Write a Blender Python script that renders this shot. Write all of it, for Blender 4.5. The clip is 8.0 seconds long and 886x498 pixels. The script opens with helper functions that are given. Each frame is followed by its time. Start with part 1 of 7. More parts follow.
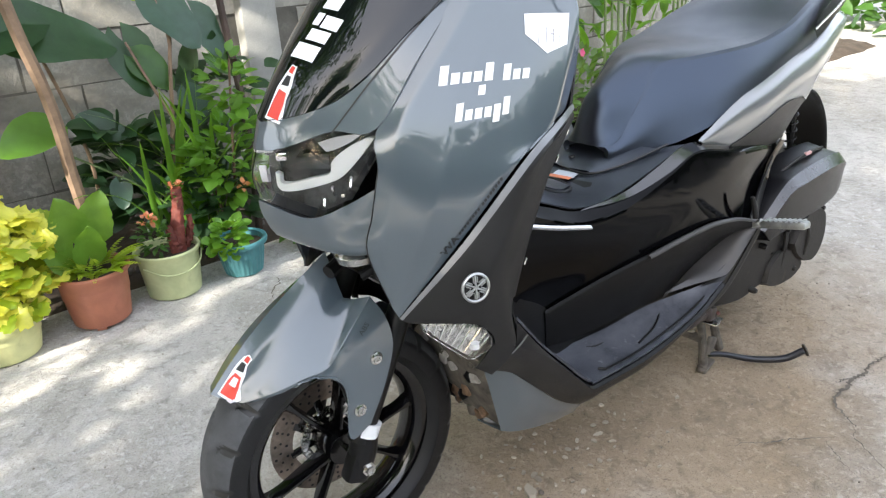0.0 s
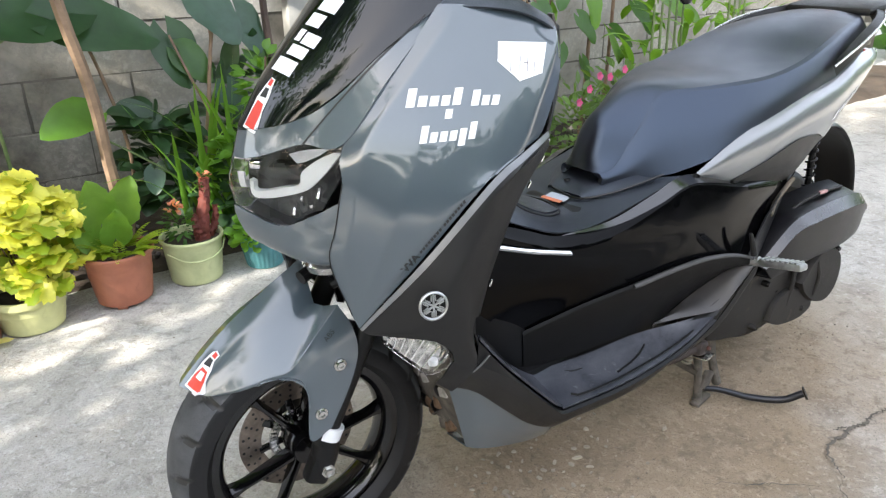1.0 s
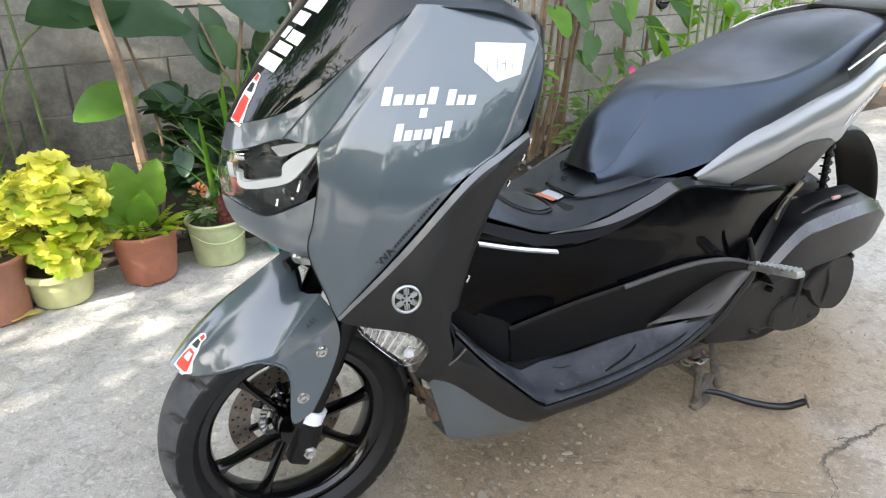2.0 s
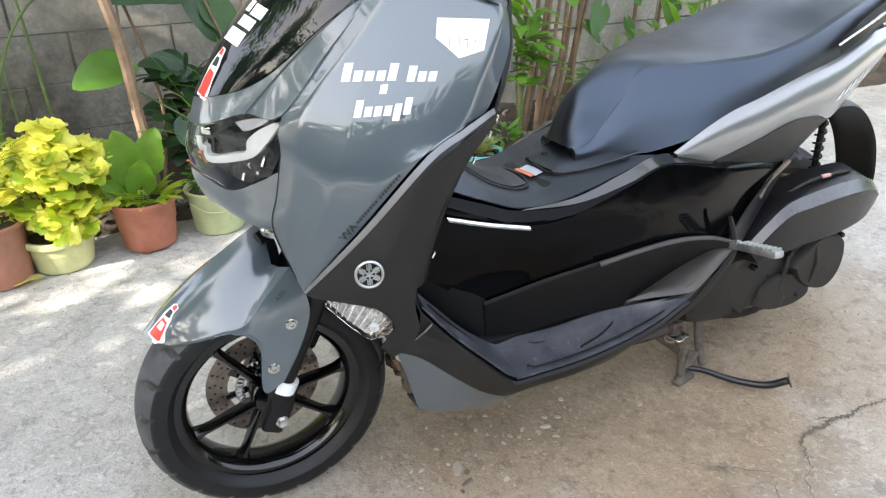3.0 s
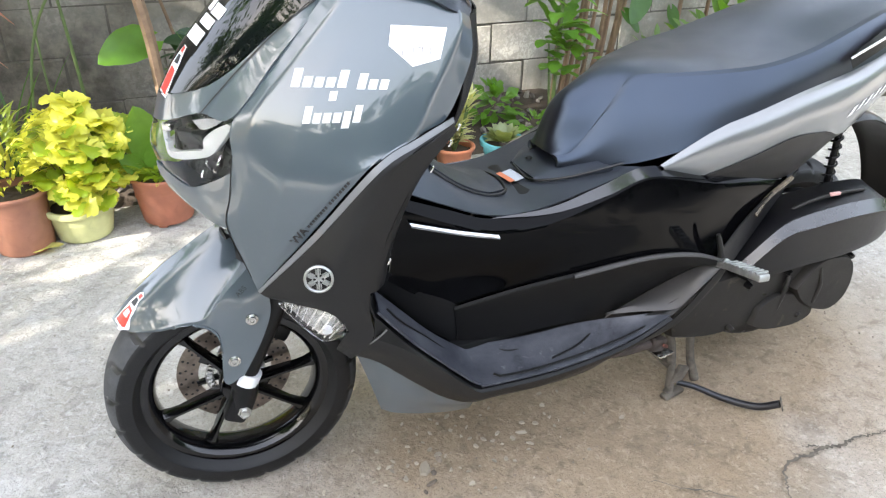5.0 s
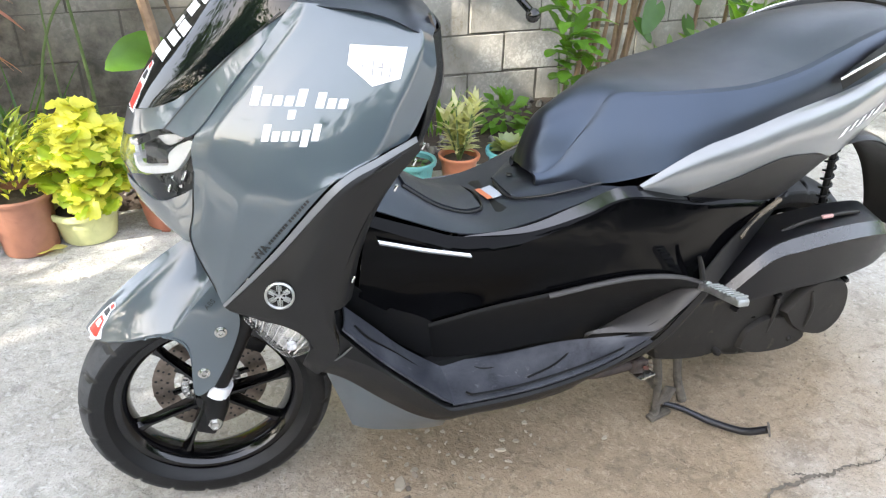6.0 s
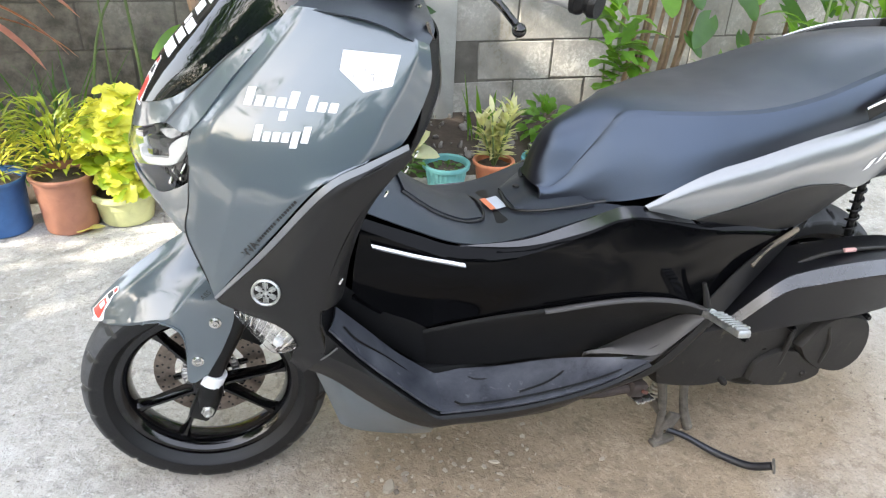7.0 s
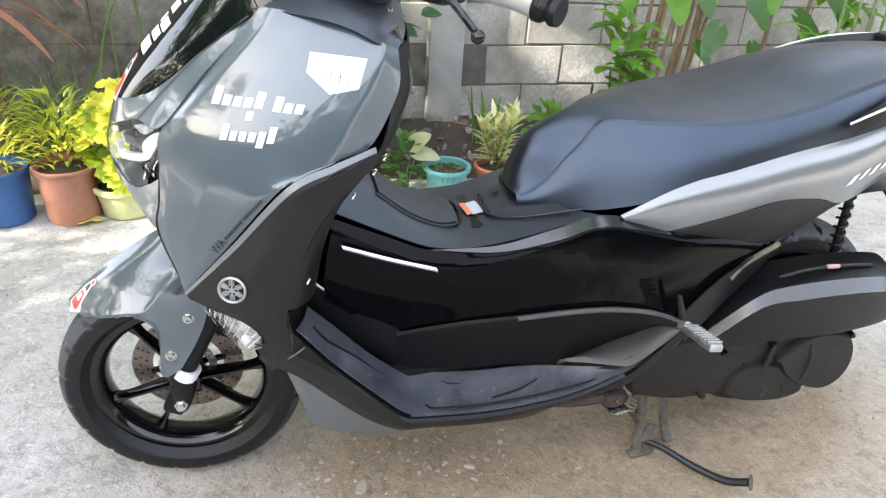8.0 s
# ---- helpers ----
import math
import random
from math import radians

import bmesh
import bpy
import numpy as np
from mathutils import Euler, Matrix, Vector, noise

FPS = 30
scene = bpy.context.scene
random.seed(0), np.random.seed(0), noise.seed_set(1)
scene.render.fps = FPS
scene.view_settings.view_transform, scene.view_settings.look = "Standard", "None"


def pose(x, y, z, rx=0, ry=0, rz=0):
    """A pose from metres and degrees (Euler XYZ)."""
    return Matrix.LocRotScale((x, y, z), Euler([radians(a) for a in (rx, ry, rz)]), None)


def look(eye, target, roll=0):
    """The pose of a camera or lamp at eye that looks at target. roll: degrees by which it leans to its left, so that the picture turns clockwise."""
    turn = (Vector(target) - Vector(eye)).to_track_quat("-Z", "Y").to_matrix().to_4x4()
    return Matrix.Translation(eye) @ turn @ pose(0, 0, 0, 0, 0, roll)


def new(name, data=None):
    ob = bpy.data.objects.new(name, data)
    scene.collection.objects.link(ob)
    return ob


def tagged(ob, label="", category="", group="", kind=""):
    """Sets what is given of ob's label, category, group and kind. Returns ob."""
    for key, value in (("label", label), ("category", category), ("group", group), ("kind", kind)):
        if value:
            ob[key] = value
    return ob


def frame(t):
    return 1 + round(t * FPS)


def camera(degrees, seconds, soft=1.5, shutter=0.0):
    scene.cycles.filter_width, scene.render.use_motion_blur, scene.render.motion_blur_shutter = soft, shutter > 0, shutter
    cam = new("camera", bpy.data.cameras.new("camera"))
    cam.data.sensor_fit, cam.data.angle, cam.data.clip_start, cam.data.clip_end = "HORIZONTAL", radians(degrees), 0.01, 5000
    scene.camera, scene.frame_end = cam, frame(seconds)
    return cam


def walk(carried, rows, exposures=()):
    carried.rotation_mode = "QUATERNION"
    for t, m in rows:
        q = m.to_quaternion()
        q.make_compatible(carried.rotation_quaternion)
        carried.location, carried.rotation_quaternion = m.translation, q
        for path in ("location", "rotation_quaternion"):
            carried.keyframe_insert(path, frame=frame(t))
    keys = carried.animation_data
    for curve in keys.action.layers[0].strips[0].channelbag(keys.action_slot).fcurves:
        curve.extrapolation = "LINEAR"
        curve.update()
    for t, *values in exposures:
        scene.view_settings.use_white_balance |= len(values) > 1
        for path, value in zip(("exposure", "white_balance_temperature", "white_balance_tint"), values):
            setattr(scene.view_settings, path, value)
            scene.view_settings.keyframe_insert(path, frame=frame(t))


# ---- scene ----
cam = camera(63.8, 8.0, soft=1.25)
PATH = [
    (0, (-0.489, -0.922, 1.058), (0.667, 0.503, 0.263), -3.5),
    (0.5, (-0.435, -0.968, 1.069), (0.676, 0.503, 0.292), -1.9),
    (1, (-0.385, -1.013, 1.086), (0.651, 0.505, 0.297), -0.8),
    (1.5, (-0.342, -1.053, 1.098), (0.626, 0.506, 0.303), -0.3),
    (3, (-0.223, -1.131, 1.121), (0.623, 0.441, 0.219), -0.3),
    (3.5, (-0.182, -1.142, 1.127), (0.635, 0.429, 0.198), 0.4),
    (4, (-0.141, -1.15, 1.137), (0.642, 0.419, 0.175), 0.6),
    (4.5, (-0.104, -1.158, 1.151), (0.625, 0.433, 0.182), 0.6),
    (6, (0.041, -1.185, 1.185), (0.663, 0.455, 0.225), 0.8),
    (6.5, (0.094, -1.196, 1.193), (0.641, 0.465, 0.223), 0.9),
    (7, (0.144, -1.209, 1.199), (0.622, 0.478, 0.236), 2.4),
    (7.5, (0.188, -1.22, 1.204), (0.643, 0.475, 0.245), 3.2),
    (8, (0.225, -1.228, 1.207), (0.652, 0.473, 0.246), 3.4),
]
walk(cam, [(t, look(eye, target, roll)) for t, eye, target, roll in PATH], exposures=[(0.0, 1.80), (3.0, 1.98), (5.5, 2.18), (8.0, 2.22)])

# ---- world, sun and sky ----
world = bpy.data.worlds.new("sky_world")
scene.world = world
world.use_nodes = True
SUN_ELEV, SUN_AZ = 32.0, 195.0      # degrees above the ground; where the sun stands, counted from +x towards +y
wn = world.node_tree.nodes
wl = world.node_tree.links
sky = wn.new("ShaderNodeTexSky")
sky.sky_type = "NISHITA"
sky.sun_disc = False
sky.sun_elevation = radians(SUN_ELEV)
sky.sun_rotation = radians(90.0 - SUN_AZ)
sky.dust_density = 2.5
sky.air_density = 1.2
back = wn["Background"]
back.inputs["Strength"].default_value = 0.15
haze = wn.new("ShaderNodeMix")
haze.data_type = "RGBA"
haze.inputs["Factor"].default_value = 0.4
haze.inputs[7].default_value = (9.2, 9.25, 10.0, 1)      # even milky haze over the clear sky
wl.new(sky.outputs[0], haze.inputs[6])
wl.new(haze.outputs[2], back.inputs["Color"])

sun_data = bpy.data.lights.new("sun", "SUN")
sun_data.energy = 4.8
sun_data.angle = radians(0.6)
sun_data.color = (1.0, 0.94, 0.84)
sun = new("sun", sun_data)
sd = Vector((math.cos(radians(SUN_AZ)) * math.cos(radians(SUN_ELEV)),
             math.sin(radians(SUN_AZ)) * math.cos(radians(SUN_ELEV)), math.sin(radians(SUN_ELEV))))
sun.matrix_world = look(sd * 20, (0, 0, 0))


# ---- materials ----
def mat(name, colour, rough=0.5, metal=0.0, coat=0.0, coat_rough=0.03, var=0.0, var_scale=6.0, tint=None,
        grain=0.0, grain_scale=180.0, bump=0.0, bump_scale=120.0, bump2=0.0, bump2_scale=9.0, rough_var=0.0, spec=0.5,
        ior=1.5, spots=0.0, spots_scale=40.0, spots_colour=(0.03, 0.03, 0.03), random=0.0, trans=0.0, distortion=0.4, placed=False):
    """A principled surface with wear at a large and a small scale."""
    m = bpy.data.materials.new(name)
    m.use_nodes = True
    nt = m.node_tree
    p = nt.nodes["Principled BSDF"]
    link = nt.links.new
    co = nt.nodes.new("ShaderNodeNewGeometry").outputs["Position"] if placed else nt.nodes.new("ShaderNodeTexCoord").outputs["Object"]

    def noise_tex(scale, detail=5.0, rough_=0.6):
        n = nt.nodes.new("ShaderNodeTexNoise")
        n.inputs["Scale"].default_value = scale
        n.inputs["Detail"].default_value = detail
        n.inputs["Roughness"].default_value = rough_
        n.inputs["Distortion"].default_value = distortion
        link(co, n.inputs["Vector"])
        return n.outputs["Fac"]

    def ramp(src, a, b, lo=0.0, hi=1.0):
        r = nt.nodes.new("ShaderNodeMapRange")
        for i, v in zip(("From Min", "From Max", "To Min", "To Max"), (a, b, lo, hi)):
            r.inputs[i].default_value = v
        link(src, r.inputs["Value"])
        return r.outputs["Result"]

    def mixed(fac, a, b):
        x = nt.nodes.new("ShaderNodeMix")
        x.data_type = "RGBA"
        link(fac, x.inputs["Factor"])
        for v, i in ((a, 6), (b, 7)):
            if isinstance(v, tuple):
                x.inputs[i].default_value = (*v, 1)
            else:
                link(v, x.inputs[i])
        return x.outputs[2]

    col = colour
    if var:
        dark = tint or tuple(c * (1 - var) for c in colour)
        col = mixed(ramp(noise_tex(var_scale), 0.35, 0.68), dark, colour)
    if grain:
        lo = tuple(c * (1 - grain) for c in colour)
        col = mixed(ramp(noise_tex(grain_scale, 3.0), 0.42, 0.52, 0.0, grain), col, lo)
    if spots:
        col = mixed(ramp(noise_tex(spots_scale, 4.0, 0.7), 0.62, 0.72, 0.0, spots), col, spots_colour)
    if random:
        info = nt.nodes.new("ShaderNodeNewGeometry").outputs["Random Per Island"]
        col = mixed(ramp(info, 0.0, 1.0, 0.0, random), col, tuple(c * 0.45 for c in colour))
    if isinstance(col, tuple):
        p.inputs["Base Color"].default_value = (*col, 1)
    else:
        link(col, p.inputs["Base Color"])
    p.inputs["Roughness"].default_value = rough
    if rough_var:
        link(ramp(noise_tex(14.0, 6.0), 0.3, 0.7, max(0.02, rough - rough_var), min(1.0, rough + rough_var)), p.inputs["Roughness"])
    p.inputs["Metallic"].default_value = metal
    p.inputs["Specular IOR Level"].default_value = spec
    p.inputs["Coat Weight"].default_value = coat
    p.inputs["Coat Roughness"].default_value = coat_rough
    p.inputs["Coat IOR"].default_value = ior
    if trans:
        p.inputs["Subsurface Weight"].default_value = trans
        p.inputs["Subsurface Radius"].default_value = (0.01, 0.02, 0.004)
        p.inputs["Subsurface Scale"].default_value = 0.3
    if bump or bump2:
        prev = None
        for strength, scale, dist in ((bump2, bump2_scale, 0.01), (bump, bump_scale, 0.0012)):
            if strength:
                b = nt.nodes.new("ShaderNodeBump")
                b.inputs["Strength"].default_value = strength
                b.inputs["Distance"].default_value = dist
                link(noise_tex(scale, 4.0), b.inputs["Height"])
                if prev:
                    link(prev, b.inputs["Normal"])
                prev = b.outputs["Normal"]
        link(prev, p.inputs["Normal"])
    return m


def leaf_mat(name, colour, vein=0.25, rough=0.42, back_light=0.35, random=0.6):
    """A leaf: lets some light through, colour changes from leaf to leaf and with blotches."""
    m = mat(name, colour, rough=rough, var=0.35, var_scale=22.0, random=random, bump=0.3, bump_scale=60.0, rough_var=0.1)
    nt = m.node_tree
    p = nt.nodes["Principled BSDF"]
    tr = nt.nodes.new("ShaderNodeBsdfTranslucent")
    tr.inputs["Color"].default_value = (min(1, colour[0] * 2.2), min(1, colour[1] * 1.9), colour[2] * 0.7, 1)
    mix = nt.nodes.new("ShaderNodeMixShader")
    mix.inputs["Fac"].default_value = back_light
    out = nt.nodes["Material Output"]
    nt.links.new(p.outputs[0], mix.inputs[1])
    nt.links.new(tr.outputs[0], mix.inputs[2])
    nt.links.new(mix.outputs[0], out.inputs["Surface"])
    return m


def glass_mat(name, colour=(1, 1, 1), rough=0.02, dark=0.0):
    m = bpy.data.materials.new(name)
    m.use_nodes = True
    p = m.node_tree.nodes["Principled BSDF"]
    p.inputs["Base Color"].default_value = (*colour, 1)
    p.inputs["Roughness"].default_value = rough
    p.inputs["Transmission Weight"].default_value = 1.0
    p.inputs["IOR"].default_value = 1.3
    return m


GREY = mat("grey_gloss_paint", (0.056, 0.075, 0.089), rough=0.36, coat=1.0, coat_rough=0.05, ior=1.72, grain=0.12, grain_scale=700, rough_var=0.06)
# paler copy of the grey paint: the tail's sky reflection, put into colour
LIT_GREY = mat("sky_lightened_grey_paint", (0.165, 0.173, 0.178), rough=0.36, metal=0.35, coat=1.0, coat_rough=0.16, ior=1.8, rough_var=0.03)
GLOSS = mat("black_gloss_paint", (0.002, 0.002, 0.0024), rough=0.07, spec=0.10, rough_var=0.04)
MATTE = mat("dark_grain_plastic", (0.0115, 0.0110, 0.0108), rough=0.42, bump=0.25, bump_scale=900, rough_var=0.07, var=0.2, spec=0.33)
# darker copy of the grain plastic, with the arch's shade in its colour
SHADED_PLASTIC = mat("black_grain_plastic", (0.0060, 0.0058, 0.0058), rough=0.45, bump=0.25, bump_scale=900, rough_var=0.07, var=0.2, spec=0.22)
# paler plastic: sky light on the arch's ledge and rim, put into colour
LIT_PLASTIC = mat("worn_grey_plastic", (0.050, 0.047, 0.046), rough=0.42, bump=0.25, bump_scale=900, rough_var=0.07, var=0.25, var_scale=18)
BLACK = mat("black_plastic", (0.004, 0.004, 0.0044), rough=0.36, bump=0.2, bump_scale=700, rough_var=0.08, spec=0.28)
TUNNEL = mat("tunnel_plastic", (0.017, 0.018, 0.023), rough=0.40, bump=0.2, bump_scale=800, rough_var=0.06, spec=0.8)
SHIELD = mat("smoked_screen", (0.004, 0.005, 0.006), rough=0.04, coat=0.25, coat_rough=0.01, spec=0.45)
SEAT = mat("black_vinyl", (0.0105, 0.0088, 0.0095), rough=0.36, bump=0.2, bump_scale=420, rough_var=0.04, var=0.3, var_scale=3, spec=1.0)
for vinyl, tone in ((SEAT, (0.58, 0.74, 1.0, 1)), (TUNNEL, (0.74, 0.86, 1.0, 1))):      # blue sky reflection painted in as a specular tint
    vinyl.node_tree.nodes["Principled BSDF"].inputs["Specular Tint"].default_value = tone
MAT_RUBBER = mat("worn_floor_rubber", (0.078, 0.083, 0.096), rough=0.5, var=0.55, var_scale=11, tint=(0.016, 0.018, 0.027), grain=0.3, grain_scale=160,
                 bump=0.6, bump_scale=260, spots=0.5, spots_scale=30, spots_colour=(0.20, 0.205, 0.22))
RUBBER = mat("tyre_rubber", (0.0075, 0.0075, 0.0082), rough=0.5, var=0.35, var_scale=16, grain=0.25, bump=0.5, bump_scale=300, spec=0.4)
TREAD = mat("dusty_tread", (0.085, 0.087, 0.090), rough=0.85, var=0.45, var_scale=20, grain=0.3, bump=0.6, bump_scale=260)
RIM = mat("black_wheel_paint", (0.003, 0.003, 0.0035), rough=0.12, rough_var=0.05, spec=0.55)
STEEL = mat("bright_steel", (0.62, 0.61, 0.58), rough=0.24, metal=1.0, rough_var=0.1, var=0.25, var_scale=60)
DISC = mat("brake_disc_steel", (0.30, 0.25, 0.21), rough=0.38, metal=0.9, rough_var=0.1, var=0.4, var_scale=50)
ALU = mat("cast_aluminium", (0.50, 0.51, 0.50), rough=0.42, metal=0.9, rough_var=0.12, var=0.3, var_scale=40, bump=0.3)
ENGINE = mat("dusty_engine_case", (0.022, 0.0195, 0.017), rough=0.6, metal=0.3, var=0.55, var_scale=14, grain=0.3, bump=0.5, bump_scale=200,
             spots=0.3, spots_scale=26, spots_colour=(0.16, 0.13, 0.09))
GRIME = mat("muddy_steel", (0.16, 0.14, 0.115), rough=0.8, var=0.7, var_scale=30, grain=0.4, bump=0.8, bump_scale=140,
            spots=0.6, spots_scale=45, spots_colour=(0.05, 0.045, 0.04))
MUD = mat("brown_mud", (0.20, 0.125, 0.075), rough=0.95, var=0.5, var_scale=60, bump=1.0, bump_scale=120)
PALE_MUD = mat("pale_dried_mud", (0.48, 0.45, 0.41), rough=0.95, var=0.5, var_scale=60, bump=1.0, bump_scale=120)
RUST = mat("rusty_red_steel", (0.14, 0.045, 0.03), rough=0.7, var=0.7, var_scale=60, grain=0.4, bump=0.6)
WHITE = mat("white_vinyl", (0.80, 0.80, 0.80), rough=0.35)
RED = mat("red_vinyl", (0.62, 0.05, 0.03), rough=0.35)
INK = mat("black_vinyl_print", (0.008, 0.008, 0.008), rough=0.4)
ORANGE = mat("orange_print", (0.65, 0.20, 0.09), rough=0.5)
PALE = mat("pale_print", (0.45, 0.48, 0.52), rough=0.5)
CHROME = mat("chrome", (0.85, 0.85, 0.85), rough=0.08, metal=1.0)
DRL = mat("milky_light_guide", (0.72, 0.74, 0.72), rough=0.25, coat=0.5)
LAMP_IN = mat("lamp_housing", (0.045, 0.048, 0.05), rough=0.3, rough_var=0.1, metal=0.3)
LENS = glass_mat("clear_lens")
def ground_mat():
    """Worn, dusty concrete: pale cement skin over brownish sand, with blotches, chips and pits of many sizes."""
    m = mat("worn_concrete", (0.40, 0.385, 0.36), rough=0.9, bump=1.0, bump_scale=130, bump2=1.0, bump2_scale=26)
    nt = m.node_tree
    p = nt.nodes["Principled BSDF"]
    co = nt.nodes.new("ShaderNodeTexCoord").outputs["Object"]

    def layer(src, colour, scale, lo, hi, amount, detail=5.0, rough=0.62, distortion=0.6, offset=0.0):
        v = nt.nodes.new("ShaderNodeTexNoise")
        v.inputs["Scale"].default_value = scale
        v.inputs["Detail"].default_value = detail
        v.inputs["Roughness"].default_value = rough
        v.inputs["Distortion"].default_value = distortion
        mp = nt.nodes.new("ShaderNodeMapping")
        mp.inputs["Location"].default_value = (offset, offset * 1.7, 0)
        nt.links.new(co, mp.inputs["Vector"])
        nt.links.new(mp.outputs[0], v.inputs["Vector"])
        r = nt.nodes.new("ShaderNodeMapRange")
        r.inputs["From Min"].default_value, r.inputs["From Max"].default_value = lo, hi
        r.inputs["To Max"].default_value = amount
        nt.links.new(v.outputs["Fac"], r.inputs["Value"])
        x = nt.nodes.new("ShaderNodeMix")
        x.data_type = "RGBA"
        nt.links.new(r.outputs["Result"], x.inputs["Factor"])
        if isinstance(src, tuple):
            x.inputs[6].default_value = (*src, 1)
        else:
            nt.links.new(src, x.inputs[6])
        x.inputs[7].default_value = (*colour, 1)
        return x.outputs[2]

    c = layer((0.490, 0.470, 0.440), (0.375, 0.350, 0.310), 1.3, 0.42, 0.60, 0.8, offset=0.35)
    c = layer(c, (0.27, 0.255, 0.23), 5.0, 0.50, 0.68, 0.55, offset=3.0)
    c = layer(c, (0.54, 0.53, 0.51), 11.0, 0.54, 0.64, 0.5, offset=7.0)
    c = layer(c, (0.235, 0.22, 0.20), 24.0, 0.53, 0.66, 0.62, offset=1.0)
    c = layer(c, (0.60, 0.59, 0.57), 55.0, 0.55, 0.64, 0.6, 4.0, offset=5.0)
    c = layer(c, (0.20, 0.18, 0.155), 120.0, 0.58, 0.68, 0.5, 3.0, offset=9.0)
    c = layer(c, (0.12, 0.11, 0.095), 330.0, 0.58, 0.68, 0.6, 2.0, offset=2.0)
    # sandy dust round the scooter; its tint also paints in the shade beneath
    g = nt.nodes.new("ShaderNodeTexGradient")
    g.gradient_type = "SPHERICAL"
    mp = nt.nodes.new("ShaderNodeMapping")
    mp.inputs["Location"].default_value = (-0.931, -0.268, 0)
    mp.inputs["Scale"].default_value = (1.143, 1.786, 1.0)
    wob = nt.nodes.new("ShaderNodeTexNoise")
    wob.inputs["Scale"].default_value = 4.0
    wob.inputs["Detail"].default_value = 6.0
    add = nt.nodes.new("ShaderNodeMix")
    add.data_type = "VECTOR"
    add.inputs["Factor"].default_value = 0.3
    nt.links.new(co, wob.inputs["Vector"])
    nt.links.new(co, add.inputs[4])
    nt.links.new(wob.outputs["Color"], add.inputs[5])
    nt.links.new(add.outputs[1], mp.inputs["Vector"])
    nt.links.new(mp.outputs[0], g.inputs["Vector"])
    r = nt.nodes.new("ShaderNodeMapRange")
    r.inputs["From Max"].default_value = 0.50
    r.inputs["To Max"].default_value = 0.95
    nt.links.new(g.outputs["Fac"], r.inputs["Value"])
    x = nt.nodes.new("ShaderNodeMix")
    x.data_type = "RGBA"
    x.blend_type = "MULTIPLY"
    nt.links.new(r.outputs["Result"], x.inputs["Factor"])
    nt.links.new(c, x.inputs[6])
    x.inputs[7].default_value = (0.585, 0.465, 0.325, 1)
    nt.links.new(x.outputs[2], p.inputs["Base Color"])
    # shallow scaled-off patches with soft rims
    prev = p.inputs["Normal"].links[0].from_socket
    for scale, depth, lo, hi in ((15.0, 0.012, 0.50, 0.60), (42.0, 0.006, 0.52, 0.62)):
        v = nt.nodes.new("ShaderNodeTexNoise")
        v.inputs["Scale"].default_value = scale
        v.inputs["Detail"].default_value = 4.0
        v.inputs["Distortion"].default_value = 0.8
        nt.links.new(co, v.inputs["Vector"])
        r = nt.nodes.new("ShaderNodeMapRange")
        r.inputs["From Min"].default_value, r.inputs["From Max"].default_value = lo, hi
        nt.links.new(v.outputs["Fac"], r.inputs["Value"])
        b = nt.nodes.new("ShaderNodeBump")
        b.inputs["Strength"].default_value = 0.20
        b.inputs["Distance"].default_value = depth
        nt.links.new(r.outputs["Result"], b.inputs["Height"])
        nt.links.new(prev, b.inputs["Normal"])
        prev = b.outputs["Normal"]
    nt.links.new(prev, p.inputs["Normal"])
    return m


